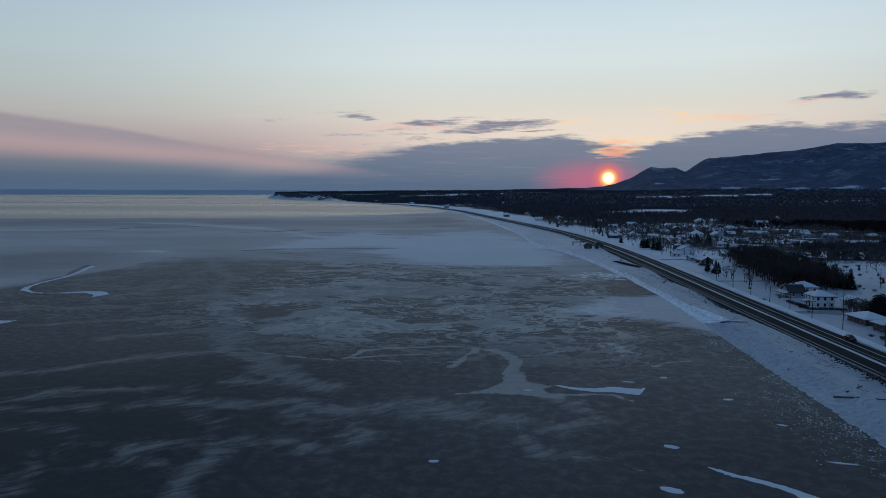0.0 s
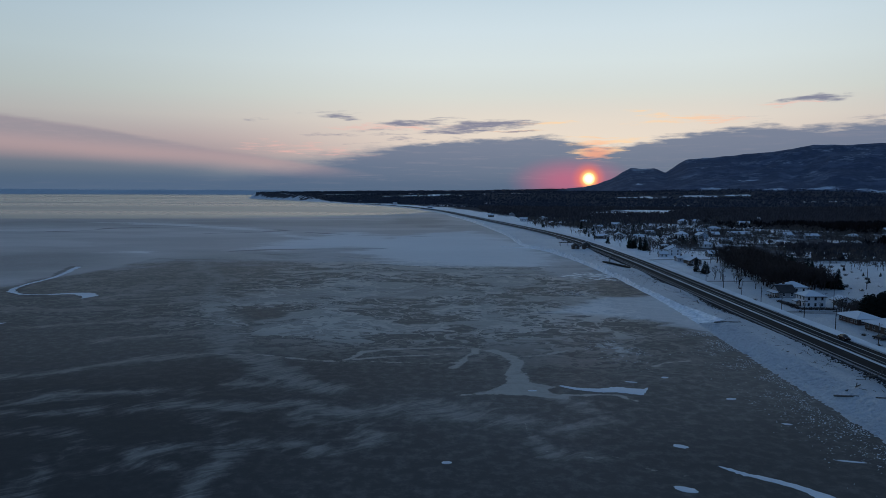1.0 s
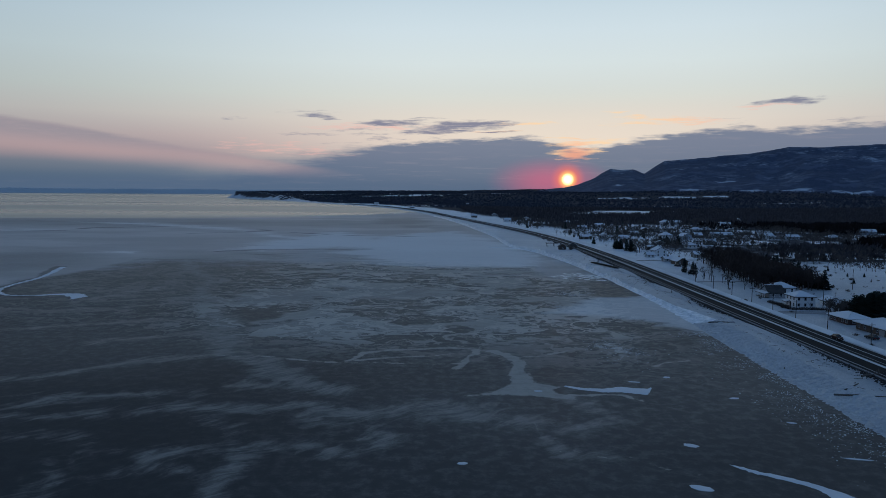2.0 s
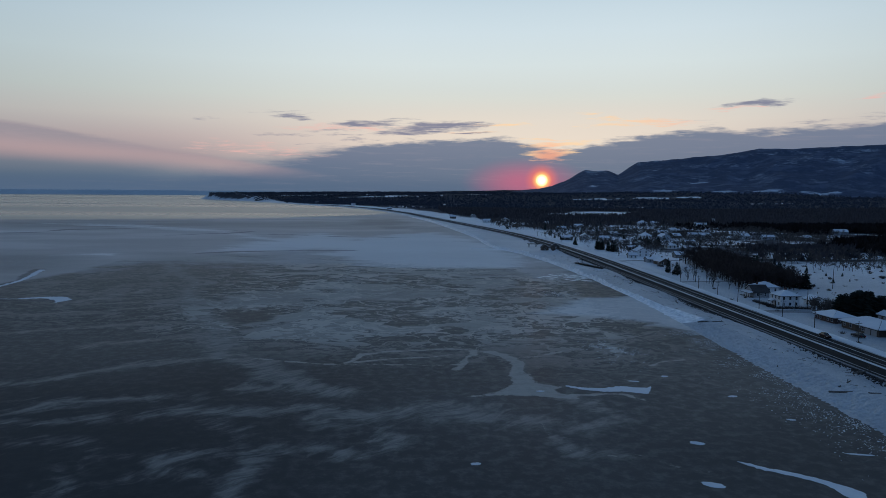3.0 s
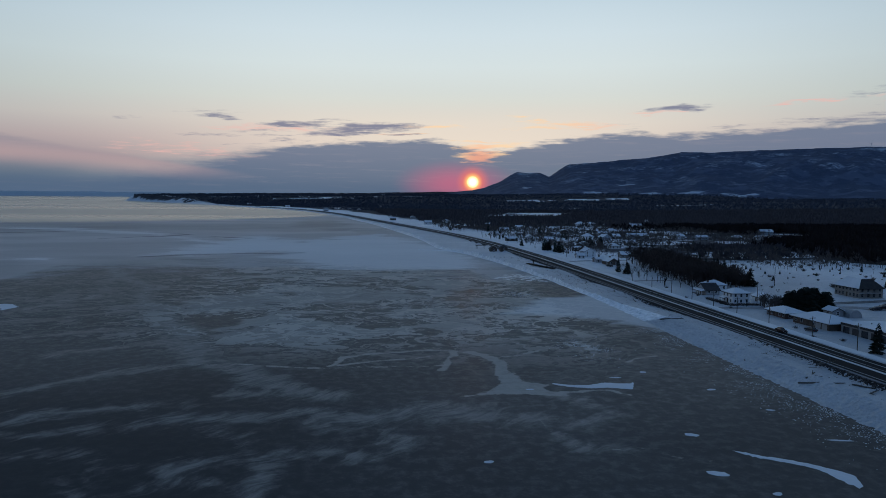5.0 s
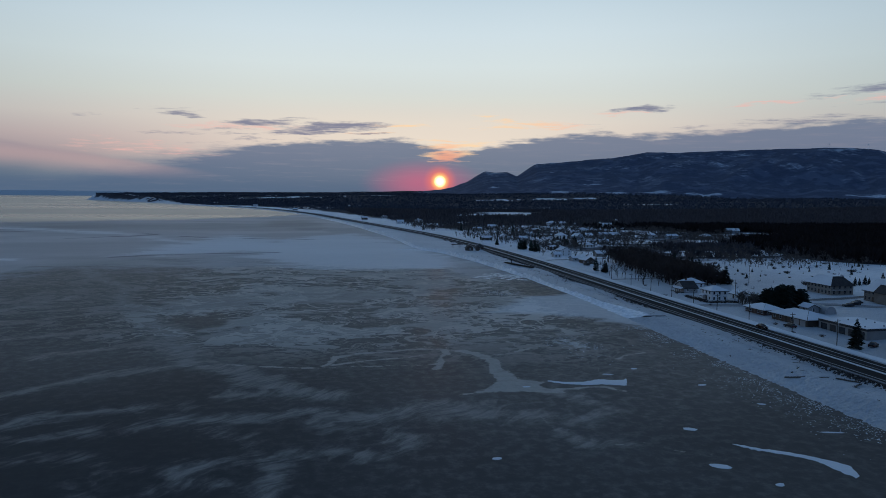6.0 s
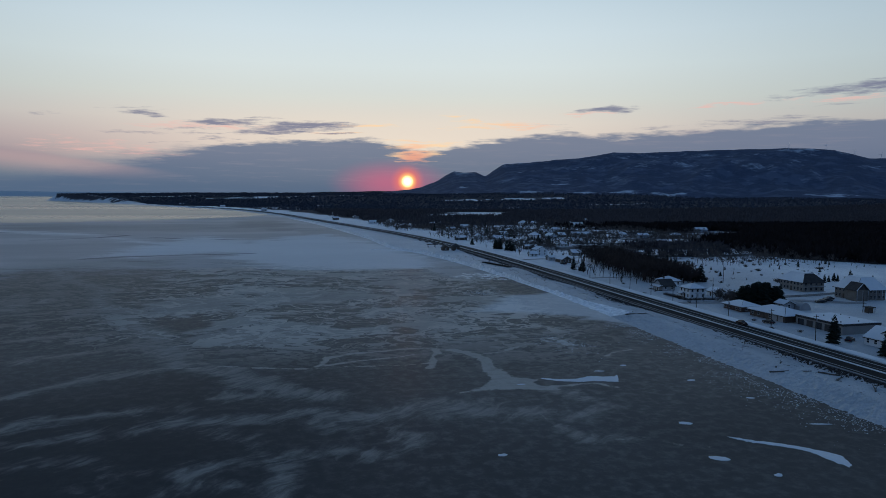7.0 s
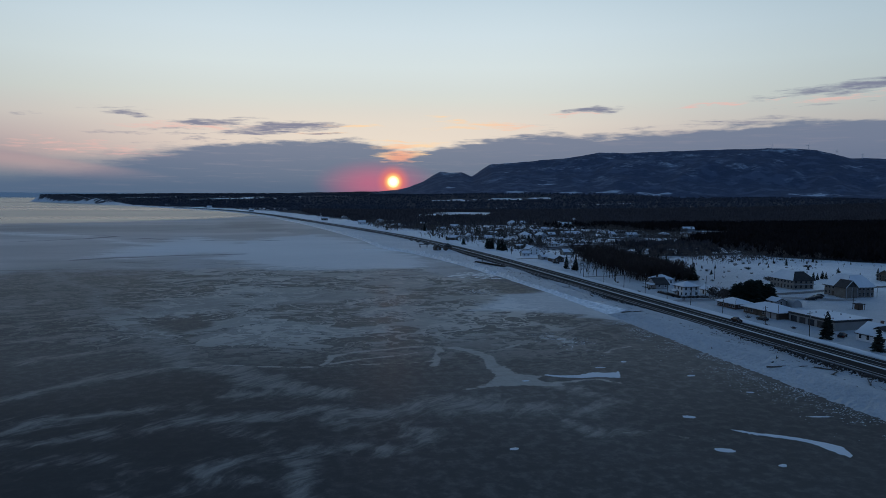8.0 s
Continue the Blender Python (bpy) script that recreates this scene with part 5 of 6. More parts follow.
def house(x, y, w, l, eave, ridge, kind, walls, label, turn=0.0, floors=1, cols_w=3, cols_s=3, door="w", chimney=True, bare="", over=0.5, name="house",
          category="house", win=(0.9, 1.25), trim=None, sink=0.3, group="houses of the village"):
    """A house that stands on its middle (x, y): walls, gables, roof with snow, windows, door, chimney."""
    trim = trim or TRIM
    thing = new(name)
    thing.location = (x, y, float(land_z(x, y)))
    thing.rotation_euler = (0, 0, radians(turn))
    bm = bmesh.new()
    box(bm, -w / 2, w / 2, -l / 2, l / 2, -sink - 0.6, eave)
    if kind in ("gable", "gable_x"):
        ends = ((-w / 2, w / 2), (-l / 2, l / 2)) if kind == "gable" else ((-l / 2, l / 2), (-w / 2, w / 2))
        ring = []
        for q in ends[1]:
            tri = [(ends[0][0], q, eave), (ends[0][1], q, eave), (0, q, ridge - 0.12)]
            ring.append([bm.verts.new(p if kind == "gable" else (p[1], p[0], p[2])) for p in tri])
        bm.faces.new(ring[0])
        bm.faces.new(ring[1][::-1])
        for k in range(3):
            bm.faces.new((ring[0][k], ring[1][k], ring[1][(k + 1) % 3], ring[0][(k + 1) % 3]))
    bmesh.ops.recalc_face_normals(bm, faces=bm.faces[:])
    part("wall", bm, walls, thing)
    planes = roof_planes(kind, w, l, eave, ridge, over)
    bm = bmesh.new()
    for p in planes.values():
        slab_of(bm, p, 0.18)
    bmesh.ops.recalc_face_normals(bm, faces=bm.faces[:])
    roof = part("roof", bm, SHINGLE, thing, "dark shingle roof")
    bm = bmesh.new()
    deep = 0.34 if kind == "flat" else 0.24
    for side, p in planes.items():
        if side in bare:
            continue
        mid = [sum(v[k] for v in p) / len(p) for k in range(3)]
        slab_of(bm, [[a + (m - a) * 0.025 for a, m in zip(v, mid)] for v in p], deep, deep + 0.01)
    if bm.verts:
        bmesh.ops.recalc_face_normals(bm, faces=bm.faces[:])
        part("snow_cover", bm, SNOW, roof, "white snow lying on the roof")
    if kind == "flat":
        for x0, x1, y0, y1 in ((-w / 2 - 0.15, w / 2 + 0.15, -l / 2 - 0.15, -l / 2 + 0.05), (-w / 2 - 0.15, -w / 2 + 0.05, -l / 2 + 0.06, l / 2 + 0.15)):
            bm = bmesh.new()
            box(bm, x0, x1, y0, y1, eave - 0.25, eave + 0.42)
            part("fascia", bm, SHINGLE, thing)
    level = eave / floors
    for f in range(floors):
        z = level * f + level * 0.55
        for side, count, along in (("w", cols_w, l), ("s", cols_s, w)):
            for k in range(count):
                u = along * ((k + 0.5) / count - 0.5)
                if f == 0 and side == door and k == count // 2:
                    continue
                window_on(thing, side, u, z, win[0], win[1], w, l, trim)
    if door:
        count, along = (cols_w, l) if door == "w" else (cols_s, w)
        u = along * ((max(count, 1) // 2 + 0.5) / max(count, 1) - 0.5)
        bm = bmesh.new()
        if door == "w":
            box(bm, -w / 2 - 0.06, -w / 2 + 0.02, u - 0.5, u + 0.5, -0.3, 2.05)
        else:
            box(bm, u - 0.5, u + 0.5, -l / 2 - 0.06, -l / 2 + 0.02, -0.3, 2.05)
        part("door", bm, BROWN, thing)
    if chimney:
        bm = bmesh.new()
        cx, cy = w * 0.12, l * 0.22
        box(bm, cx - 0.35, cx + 0.35, cy - 0.35, cy + 0.35, eave - 0.2, ridge + 0.7)
        box(bm, cx - 0.42, cx + 0.42, cy - 0.42, cy + 0.42, ridge + 0.7, ridge + 0.85)
        part("chimney", bm, BRICK, thing)
    return tagged(thing, label, category, group)


def porch(thing, side_x, y0, y1, deep, z, posts=4):
    """A roofed porch along the west wall."""
    bm = bmesh.new()
    slab_of(bm, [(side_x - deep, y1, z - 0.5), (side_x - deep, y0, z - 0.5), (side_x, y0, z), (side_x, y1, z)], 0.15)
    bmesh.ops.recalc_face_normals(bm, faces=bm.faces[:])
    cap = part("porch_roof", bm, SHINGLE, thing)
    bm = bmesh.new()
    slab_of(bm, [(side_x - deep + 0.05, y1, z - 0.48), (side_x - deep + 0.05, y0, z - 0.48), (side_x - 0.02, y0, z + 0.01), (side_x - 0.02, y1, z + 0.01)], 0.2, 0.2)
    bmesh.ops.recalc_face_normals(bm, faces=bm.faces[:])
    part("snow_cover", bm, SNOW, cap)
    for k in range(posts):
        u = y0 + 0.2 + (y1 - y0 - 0.4) * k / (posts - 1)
        bm = bmesh.new()
        box(bm, side_x - deep + 0.1, side_x - deep + 0.25, u - 0.08, u + 0.08, -0.6, z - 0.6)
        part("porch_post", bm, TRIM, thing)
    bm = bmesh.new()
    box(bm, side_x - deep, side_x - 0.03, y0, y1, -0.7, 0.25)
    part("porch_floor", bm, WOOD_GREY, thing)


white = house(133.6, 272.6, 7.6, 7.6, 4.5, 6.1, "hip", WHITE, "white two-storey clapboard house with snowy hip roof", floors=2, cols_w=3, cols_s=3, trim=GREY, win=(0.7, 1.0))
porch(white, -3.8, 0.4, 3.7, 1.6, 2.3, 3)
gabled = house(134.5, 297.0, 6.6, 8.4, 2.4, 5.0, "gable_x", GREY, "grey storey-and-a-half house with enclosed porch", cols_w=0, cols_s=2, bare="s")
porch(gabled, -3.3, -4.2, 4.2, 2.2, 2.3, 6)
house(144, 309, 9, 8, 2.8, 4.6, "hip", WHITE, "white house with a low snowy roof among trees", cols_w=2)
house(147, 275, 5.5, 5.5, 2.2, 3.6, "gable", WHITE, "white shed behind the two-storey house", cols_w=1, cols_s=1, chimney=False, name="shed", category="shed")
house(133.4, 239.4, 7.8, 10.4, 2.2, 3.5, "hip", BRICK, "long low dark brick bungalow with snowy roof", turn=3, cols_w=5, cols_s=2, over=0.9, chimney=False, trim=GREY)
bung = house(134.2, 219.4, 10.2, 17.4, 2.7, 4.4, "hip", BROWN, "long low brown bungalow with snowy roof", turn=3, cols_w=6, cols_s=0, over=1.0, chimney=False, trim=GREY)
for u in (-6.6, -3.6):
    bm = bmesh.new()
    box(bm, -5.18, -5.05, u - 1.2, u + 1.2, -0.5, 2.1)
    part("garage_door", bm, GREY, bung)

store = house(140.9, 199.3, 15.5, 20, 2.8, 3.0, "flat", STUCCO, "wide flat-roofed commercial building with loading doors", turn=2, cols_w=0, cols_s=0, over=0.1, door="", chimney=False,
              name="commercial_building", category="building")
for k in range(5):
    bm = bmesh.new()
    u = -8.0 + k * 3.9
    box(bm, -7.85, -7.70, u - 1.3, u + 1.3, -0.6, 2.1)
    part("loading_door", bm, (GLASS, SHINGLE)[k % 2], store)
for k in range(6):
    bm = bmesh.new()
    rod(bm, (-6 + 2.4 * k, -7.5 + (k % 3) * 6, 3.1), (-6 + 2.4 * k, -7.5 + (k % 3) * 6, 3.8), 0.22, 0.22, 8)
    part("roof_vent", bm, METAL, store)

cottage = house(134.6, 170.0, 9.6, 13, 2.5, 5.4, "gable", WHITE, "white cottage with snowy gable roof and dormer", turn=4, cols_w=5, cols_s=2)
bm = bmesh.new()
box(bm, -3.6, -1.0, -1.5, 1.5, 2.9, 4.3)
part("dormer", bm, WHITE, cottage)
bm = bmesh.new()
slab_of(bm, [(-4.0, 0, 5.3), (-4.0, -1.9, 4.2), (-0.6, -1.9, 4.2), (-0.6, 0, 5.3)], 0.15)
slab_of(bm, [(-4.0, 1.9, 4.2), (-4.0, 0, 5.3), (-0.6, 0, 5.3), (-0.6, 1.9, 4.2)], 0.15)
bmesh.ops.recalc_face_normals(bm, faces=bm.faces[:])
part("dormer_roof", bm, SHINGLE, cottage)
bm = bmesh.new()
box(bm, -3.66, -3.58, -0.9, 0.9, 3.3, 4.1)
part("dormer_window", bm, GLASS, cottage)

inn = house(201.0, 285.8, 11.5, 15.5, 4.7, 8.2, "mansard", TAN, "two-storey tan stone inn with half-bare dark roof", floors=2, cols_w=7, cols_s=4, bare="se", over=0.7, chimney=False, name="inn", category="inn",
            group="inns behind the village", win=(1.0, 1.2), sink=2, trim=STUCCO)
for k in range(2):
    bm = bmesh.new()
    box(bm, -6.0, 6.0, -8.7, -7.78, 2.3 * k + 0.0, 2.3 * k + 0.14)
    part("balcony", bm, GREY, inn)
hall = house(205.0, 255.6, 14, 13, 4.9, 9.4, "mansard", TAN, "two-storey tan stone inn with corner gable", floors=2, cols_w=6, cols_s=7, over=0.8, bare="", chimney=False, name="inn", category="inn",
             group="inns behind the village", win=(1.0, 1.2), sink=2, turn=-4, trim=STUCCO)
bm = bmesh.new()
box(bm, -8.2, -2.6, -7.7, -2.0, -2, 4.9)
part("corner_bay", bm, TAN, hall)
bm = bmesh.new()
slab_of(bm, [(-8.8, -8.4, 4.5), (-5.4, -8.4, 7.7), (-5.4, -1, 7.7), (-8.8, -1, 4.5)], 0.2)
slab_of(bm, [(-5.4, -8.4, 7.7), (-2.0, -8.4, 4.5), (-2.0, -1, 4.5), (-5.4, -1, 7.7)], 0.2)
bmesh.ops.recalc_face_normals(bm, faces=bm.faces[:])
part("bay_roof", bm, SHINGLE, hall, "bare dark shingle gable over the corner bay")
bm = bmesh.new()
for a, b in (((-8.7, -8.45, 4.45), (-5.4, -8.45, 7.75)), ((-5.4, -8.45, 7.75), (-2.1, -8.45, 4.45))):
    rod(bm, a, b, 0.16, 0.16, 4)
part("bargeboard", bm, TRIM, hall)
bm = bmesh.new()
slab_of(bm, [(-5.4, -6.6, 7.66), (-2.3, -6.6, 4.75), (-2.3, -1, 4.75), (-5.4, -1, 7.66)], 0.2, 0.26)
bmesh.ops.recalc_face_normals(bm, faces=bm.faces[:])
part("snow_cover", bm, SNOW, hall, "white snow lying on the bay roof")
bm = bmesh.new()
tri = [bm.verts.new(p) for p in ((-8.1, -7.75, 4.8), (-2.7, -7.75, 4.8), (-5.4, -7.75, 7.4))]
bm.faces.new(tri)
part("gable_wall", bm, SHINGLE, hall)
for k in range(6):
    bm = bmesh.new()
    box(bm, -2.2 + 1.1 * k, -1.8 + 1.1 * k, -3.9, -3.4, 7.9, 8.9)
    part("roof_vent", bm, SHINGLE, hall)
for u in (-8.1, -5.4, -2.8, 1, 4, 7.2):
    bm = bmesh.new()
    box(bm, u - 0.08, u + 0.08, -8.25, -8.09, -2, 4.6)
    part("balcony_post", bm, GREY, hall)
house(271.5, 294.5, 10, 10, 3.0, 5.8, "gable_x", BROWN, "dark green-brown gabled lodge with snowy roof", floors=2, cols_w=6, cols_s=4, chimney=False, name="lodge", category="lodge", sink=2, trim=TAN)
house(152.5, 238.5, 4.6, 5, 2.2, 3.3, "gable", GREY, "small grey shed with snowy roof", cols_w=1, cols_s=1, chimney=False, name="shed", category="shed")

# arched metal hut
hut = new("quonset_hut")
hut.location = (157.5, 236.5, float(land_z(158, 236.5)) - 0.1)
bm = bmesh.new()
arch = [(2.5 * math.cos(math.pi * k / 12), 2.9 * math.sin(math.pi * k / 12)) for k in range(13)]
rings = [[bm.verts.new((x, y, z)) for x, z in arch] for y in (-3.5, 3.5)]
for k in range(12):
    bm.faces.new((rings[0][k], rings[0][k + 1], rings[1][k + 1], rings[1][k]))
bm.faces.new(rings[0])
bm.faces.new(rings[1][::-1])
bmesh.ops.recalc_face_normals(bm, faces=bm.faces[:])
part("shell", bm, METAL, hut)
bm = bmesh.new()
box(bm, -1.2, 1.2, -3.6, -3.52, 0, 2.0)
part("door", bm, GREY, hut)
for y in (-3.5, -1.2, 1.2, 3.5):
    bm = bmesh.new()
    for k in range(12):
        rod(bm, (arch[k][0] * 1.02, y, arch[k][1] * 1.02), (arch[k + 1][0] * 1.02, y, arch[k + 1][1] * 1.02), 0.06, 0.06, 4)
    part("rib", bm, METAL, hut)
tagged(hut, "grey arched metal hut beside a shed", "hut")

kiosk = new("kiosk")
kiosk.location = (178.7, 224.0, float(land_z(178.7, 224)) - 0.05)
bm = bmesh.new()
box(bm, -1.0, 1.2, -0.8, 1.2, 0, 2.2)
part("body", bm, BROWN, kiosk)
bm = bmesh.new()
box(bm, -1.7, 1.5, -1.6, 1.5, 2.2, 2.45)
part("roof", bm, SHINGLE, kiosk)
for px, py in ((-1.5, -1.4), (1.3, -1.4), (-1.5, 1.3)):
    bm = bmesh.new()
    rod(bm, (px, py, 0), (px, py, 2.2), 0.09, 0.09, 6)
    part("post", bm, BARK, kiosk)
tagged(kiosk, "small dark wooden kiosk with post-held roof", "kiosk")

# the village farther along the road
WALLS = {"w": WHITE, "g": GREY, "b": BROWN, "t": TAN, "u": BLUE, "r": BRICK}
WORDS = {"w": "white", "g": "grey", "b": "dark brown", "t": "tan", "u": "pale blue", "r": "dark brick"}
def village_row(*houses):
    for x, y, w, l, eave, ridge, kind, wall, floors, turn in houses:
        w, l, eave, ridge = w * 0.74, l * 0.74, eave * 0.85, ridge * 0.82
        form = {"gable": "gable", "gable_x": "gable", "hip": "hip", "flat": "flat"}[kind]
        house(x, y, w, l, eave, ridge, kind, WALLS[wall], f"{WORDS[wall]} {'two-storey' if floors == 2 else 'single-storey'} house with snowy {form} roof", turn, floors,
              cols_w=max(2, int(l / 3.6)), cols_s=max(2, int(w / 3.6)), chimney=(int(x) % 2 == 0), sink=1.5)


village_row(
    (142, 432, 9, 13, 2.8, 5.2, "gable", "b", 1, 5), (140, 447, 8, 10, 2.6, 4.2, "gable_x", "g", 1, 0), (147, 487, 12, 10, 5.0, 7.8, "gable", "w", 2, 8),
    (137, 475, 7, 8, 2.7, 4.6, "gable_x", "w", 1, 0), (160, 541, 14, 8, 3.0, 4.3, "gable_x", "b", 1, 0), (205, 648, 13, 12, 6.0, 9.6, "hip", "w", 2, 5))
village_row(
    (228, 662, 12, 13, 4.0, 7.4, "gable", "u", 1, 10), (250, 688, 10, 10, 3.4, 6.2, "gable_x", "b", 1, 0), (278, 700, 30, 12, 3.6, 6.4, "gable_x", "g", 1, -4),
    (168, 652, 16, 9, 3.0, 5.4, "gable_x", "w", 1, 0), (150, 655, 11, 10, 4.6, 7.6, "gable", "w", 2, 0), (133, 657, 14, 8, 3.0, 5.0, "gable_x", "b", 1, 4))
village_row(
    (194, 714, 14, 10, 3.4, 6.0, "gable_x", "u", 1, 6), (303, 946, 16, 12, 5.5, 9.0, "hip", "w", 2, 0), (330, 982, 20, 12, 4.0, 7.0, "gable_x", "w", 1, 0),
    (367, 905, 22, 12, 4.5, 8.0, "gable_x", "w", 1, 0), (441, 1035, 9, 12, 3.5, 9.0, "gable", "w", 1, 0), (471, 772, 20, 12, 4.0, 7.0, "gable_x", "u", 1, -8))
village_row(
    (198, 876, 16, 11, 4.0, 6.6, "gable_x", "w", 1, 0), (336, 674, 16, 10, 3.4, 5.8, "gable_x", "u", 1, 0), (318, 690, 18, 11, 3.4, 6.0, "gable_x", "w", 1, 6),
    (372, 668, 14, 10, 3.4, 6.0, "hip", "b", 1, 0), (162, 810, 14, 10, 4.0, 6.6, "gable_x", "w", 1, 0), (124, 905, 13, 10, 3.6, 6.2, "gable", "b", 1, 0))
village_row(
    (98, 1015, 14, 10, 4.0, 7.0, "gable_x", "w", 1, 0), (132, 1060, 16, 12, 4.4, 7.4, "gable", "w", 2, 0), (175, 962, 14, 10, 3.6, 6.2, "hip", "g", 1, 0),
    (180, 588, 11, 9, 3.0, 5.4, "gable", "g", 1, 0), (196, 560, 10, 10, 3.2, 5.8, "hip", "w", 1, 4), (226, 596, 12, 9, 3.2, 5.6, "gable_x", "t", 1, 0))
village_row(
    (256, 742, 14, 10, 3.6, 6.4, "gable_x", "w", 1, 0), (225, 780, 12, 10, 3.6, 6.4, "gable", "b", 1, 0), (290, 800, 16, 10, 3.6, 6.4, "hip", "w", 1, 0),
    (172, 480, 10, 9, 3.0, 5.4, "gable_x", "t", 1, 0), (60, 1180, 13, 10, 4.0, 6.6, "gable_x", "b", 1, 0))
village_row(
    (100, 1240, 13, 10, 4.0, 6.6, "gable", "g", 1, 0), (80, 1420, 14, 11, 4.0, 6.6, "gable_x", "w", 1, 0), (-60, 1760, 16, 12, 4.4, 7, "gable_x", "g", 1, 0),
    (-180, 2160, 18, 14, 5, 8, "gable_x", "w", 1, 0), (-330, 2480, 18, 14, 5, 8, "gable_x", "g", 1, 0))

# huts and a shelter on the beach
for x, y in ((92.6, 556.5), (100.5, 553.5)):
    house(x, y, 5.4, 5.4, 2.6, 4.6, "gable" if x < 95 else "hip", BROWN, "brown wooden beach hut with steep roof", chimney=False, cols_w=1, cols_s=1, name="beach_hut", category="hut", bare="ws", sink=1.2,
          group="beach huts")
shelter = new("picnic_shelter")
shelter.location = (88.5, 588, float(land_z(88.5, 588)))
for px in (-3, 3):
    for py in (-2, 2):
        bm = bmesh.new()
        rod(bm, (px, py, -0.5), (px, py, 2.6), 0.12, 0.12, 6)
        part("post", bm, BARK, shelter)
bm = bmesh.new()
box(bm, -4, 4, -3, 3, 2.6, 2.85)
part("roof", bm, SHINGLE, shelter)
tagged(shelter, "open flat-roofed wooden shelter on beach snow", "shelter")


# ---------------------------------------------------------------- trees
def spruce(seed, tiers=13, arms=11, broad=1.0, label="dark green spruce standing in snow", name="spruce_tree", group="spruces"):
    """A ten-metre conifer: trunk and drooping sprays with gaps."""
    rnd = random.Random(seed)
    thing = new(name)
    bm = bmesh.new()
    rod(bm, (0, 0, -0.5), (0, 0, 9.8), 0.16, 0.02, 6)
    part("trunk", bm, BARK, thing)
    bm = bmesh.new()
    for k in range(tiers):
        z = 0.7 + 9.0 * (k / tiers) ** 0.92
        reach = 2.35 * broad * (1 - z / 10.3) ** (0.85 / broad) + 0.12
        for j in range(arms):
            a = math.tau * (j + rnd.random() * 0.8) / arms + k
            r = reach * (0.62 + 0.5 * rnd.random())
            zz = z + 0.5 * (rnd.random() - 0.5)
            tip = Vector((r * math.cos(a), r * math.sin(a), zz - 0.22 * r - 0.1 * rnd.random()))
            root = Vector((0, 0, zz + 0.25))
            side = Vector((-math.sin(a), math.cos(a), 0)) * r * 0.28
            mid = root.lerp(tip, 0.55) + Vector((0, 0, 0.10))
            v = [bm.verts.new(p) for p in (root, mid + side, tip, mid - side, mid + Vector((0, 0, -0.3 * r)))]
            for f in ((0, 1, 2), (0, 2, 3), (0, 4, 2), (1, 4, 2), (3, 2, 4)):
                bm.faces.new([v[i] for i in f])
    part("crown", bm, NEEDLES, thing)
    return tagged(thing, label, "tree", group)


def bare_tree(seed, height=9.0, spread=0.55):
    """A leafless tree: trunk and limbs, and a crown of thin twigs."""
    rnd = random.Random(seed)
    thing = new("bare_tree")
    limbs, twigs = bmesh.new(), bmesh.new()

    def grow(p, d, long, thick, depth):
        q = p + d * long
        rod(limbs if depth < 3 else twigs, p, q, thick, thick * 0.62, 5 if depth < 2 else 3)
        if depth == 4:
            return
        for k in range(3 if depth < 3 else 2):
            turn = Vector((rnd.gauss(0, 1), rnd.gauss(0, 1), rnd.gauss(0.25, 0.5)))
            e = (d + turn * spread * (0.8 if depth else 0.6)).normalized()
            if e.z < -0.1:
                e.z = 0.1
            grow(p.lerp(q, 0.55 + 0.45 * rnd.random()), e, long * (0.55 + 0.25 * rnd.random()), max(0.022, thick * 0.55), depth + 1)
    grow(Vector((0, 0, -0.4)), Vector((0.03, 0.02, 1)).normalized(), height * 0.38, height * 0.018, 0)
    part("trunk", limbs, BARK, thing)
    part("crown", twigs, TWIG, thing)
    return tagged(thing, "leafless dark deciduous tree standing in snow", "tree", "bare trees")


def shrub(seed):
    rnd = random.Random(seed)
    bm = bmesh.new()
    for k in range(46):
        a = rnd.random() * math.tau
        p = Vector((math.cos(a), math.sin(a), 0)) * (0.7 * rnd.random()) + Vector((0, 0, -0.1))
        q = p + Vector((0.45 * rnd.gauss(0, 1), 0.45 * rnd.gauss(0, 1), 0.6 + 1.0 * rnd.random()))
        rod(bm, p, q, 0.03, 0.014, 3)
        for j in range(3):
            r = p.lerp(q, 0.35 + 0.25 * j)
            rod(bm, r, r + Vector((rnd.gauss(0, 0.28), rnd.gauss(0, 0.28), 0.2 + 0.3 * rnd.random())), 0.02, 0.01, 3)
    return tagged(part("shrub", bm, TWIG), "leafless brown shrub poking out of snow", "shrub", "shrubs")


def planted(makers, rows, rnd):
    """Sets out copies of the first trees. rows: x, y, height as a share of the model's."""
    used = set()
    for k, (x, y, s) in enumerate(rows):
        i = rnd.randrange(len(makers))
        wide = s * (0.95 + 0.45 * rnd.random())
        m = pose(x, y, float(land_z(x, y)) - 0.05, 0, 0, 360 * rnd.random()) @ Matrix.Diagonal((wide, wide, s, 1))
        if i in used:
            copy_thing(makers[i], m)
        else:
            used.add(i)
            makers[i].matrix_basis = m
    for i, ob in enumerate(makers):
        if i not in used:
            x, y, s = rows[0]
            ob.matrix_basis = pose(x + 2 + i, y + 2, float(land_z(x + 2 + i, y + 2)), 0, 0, 40 * i)


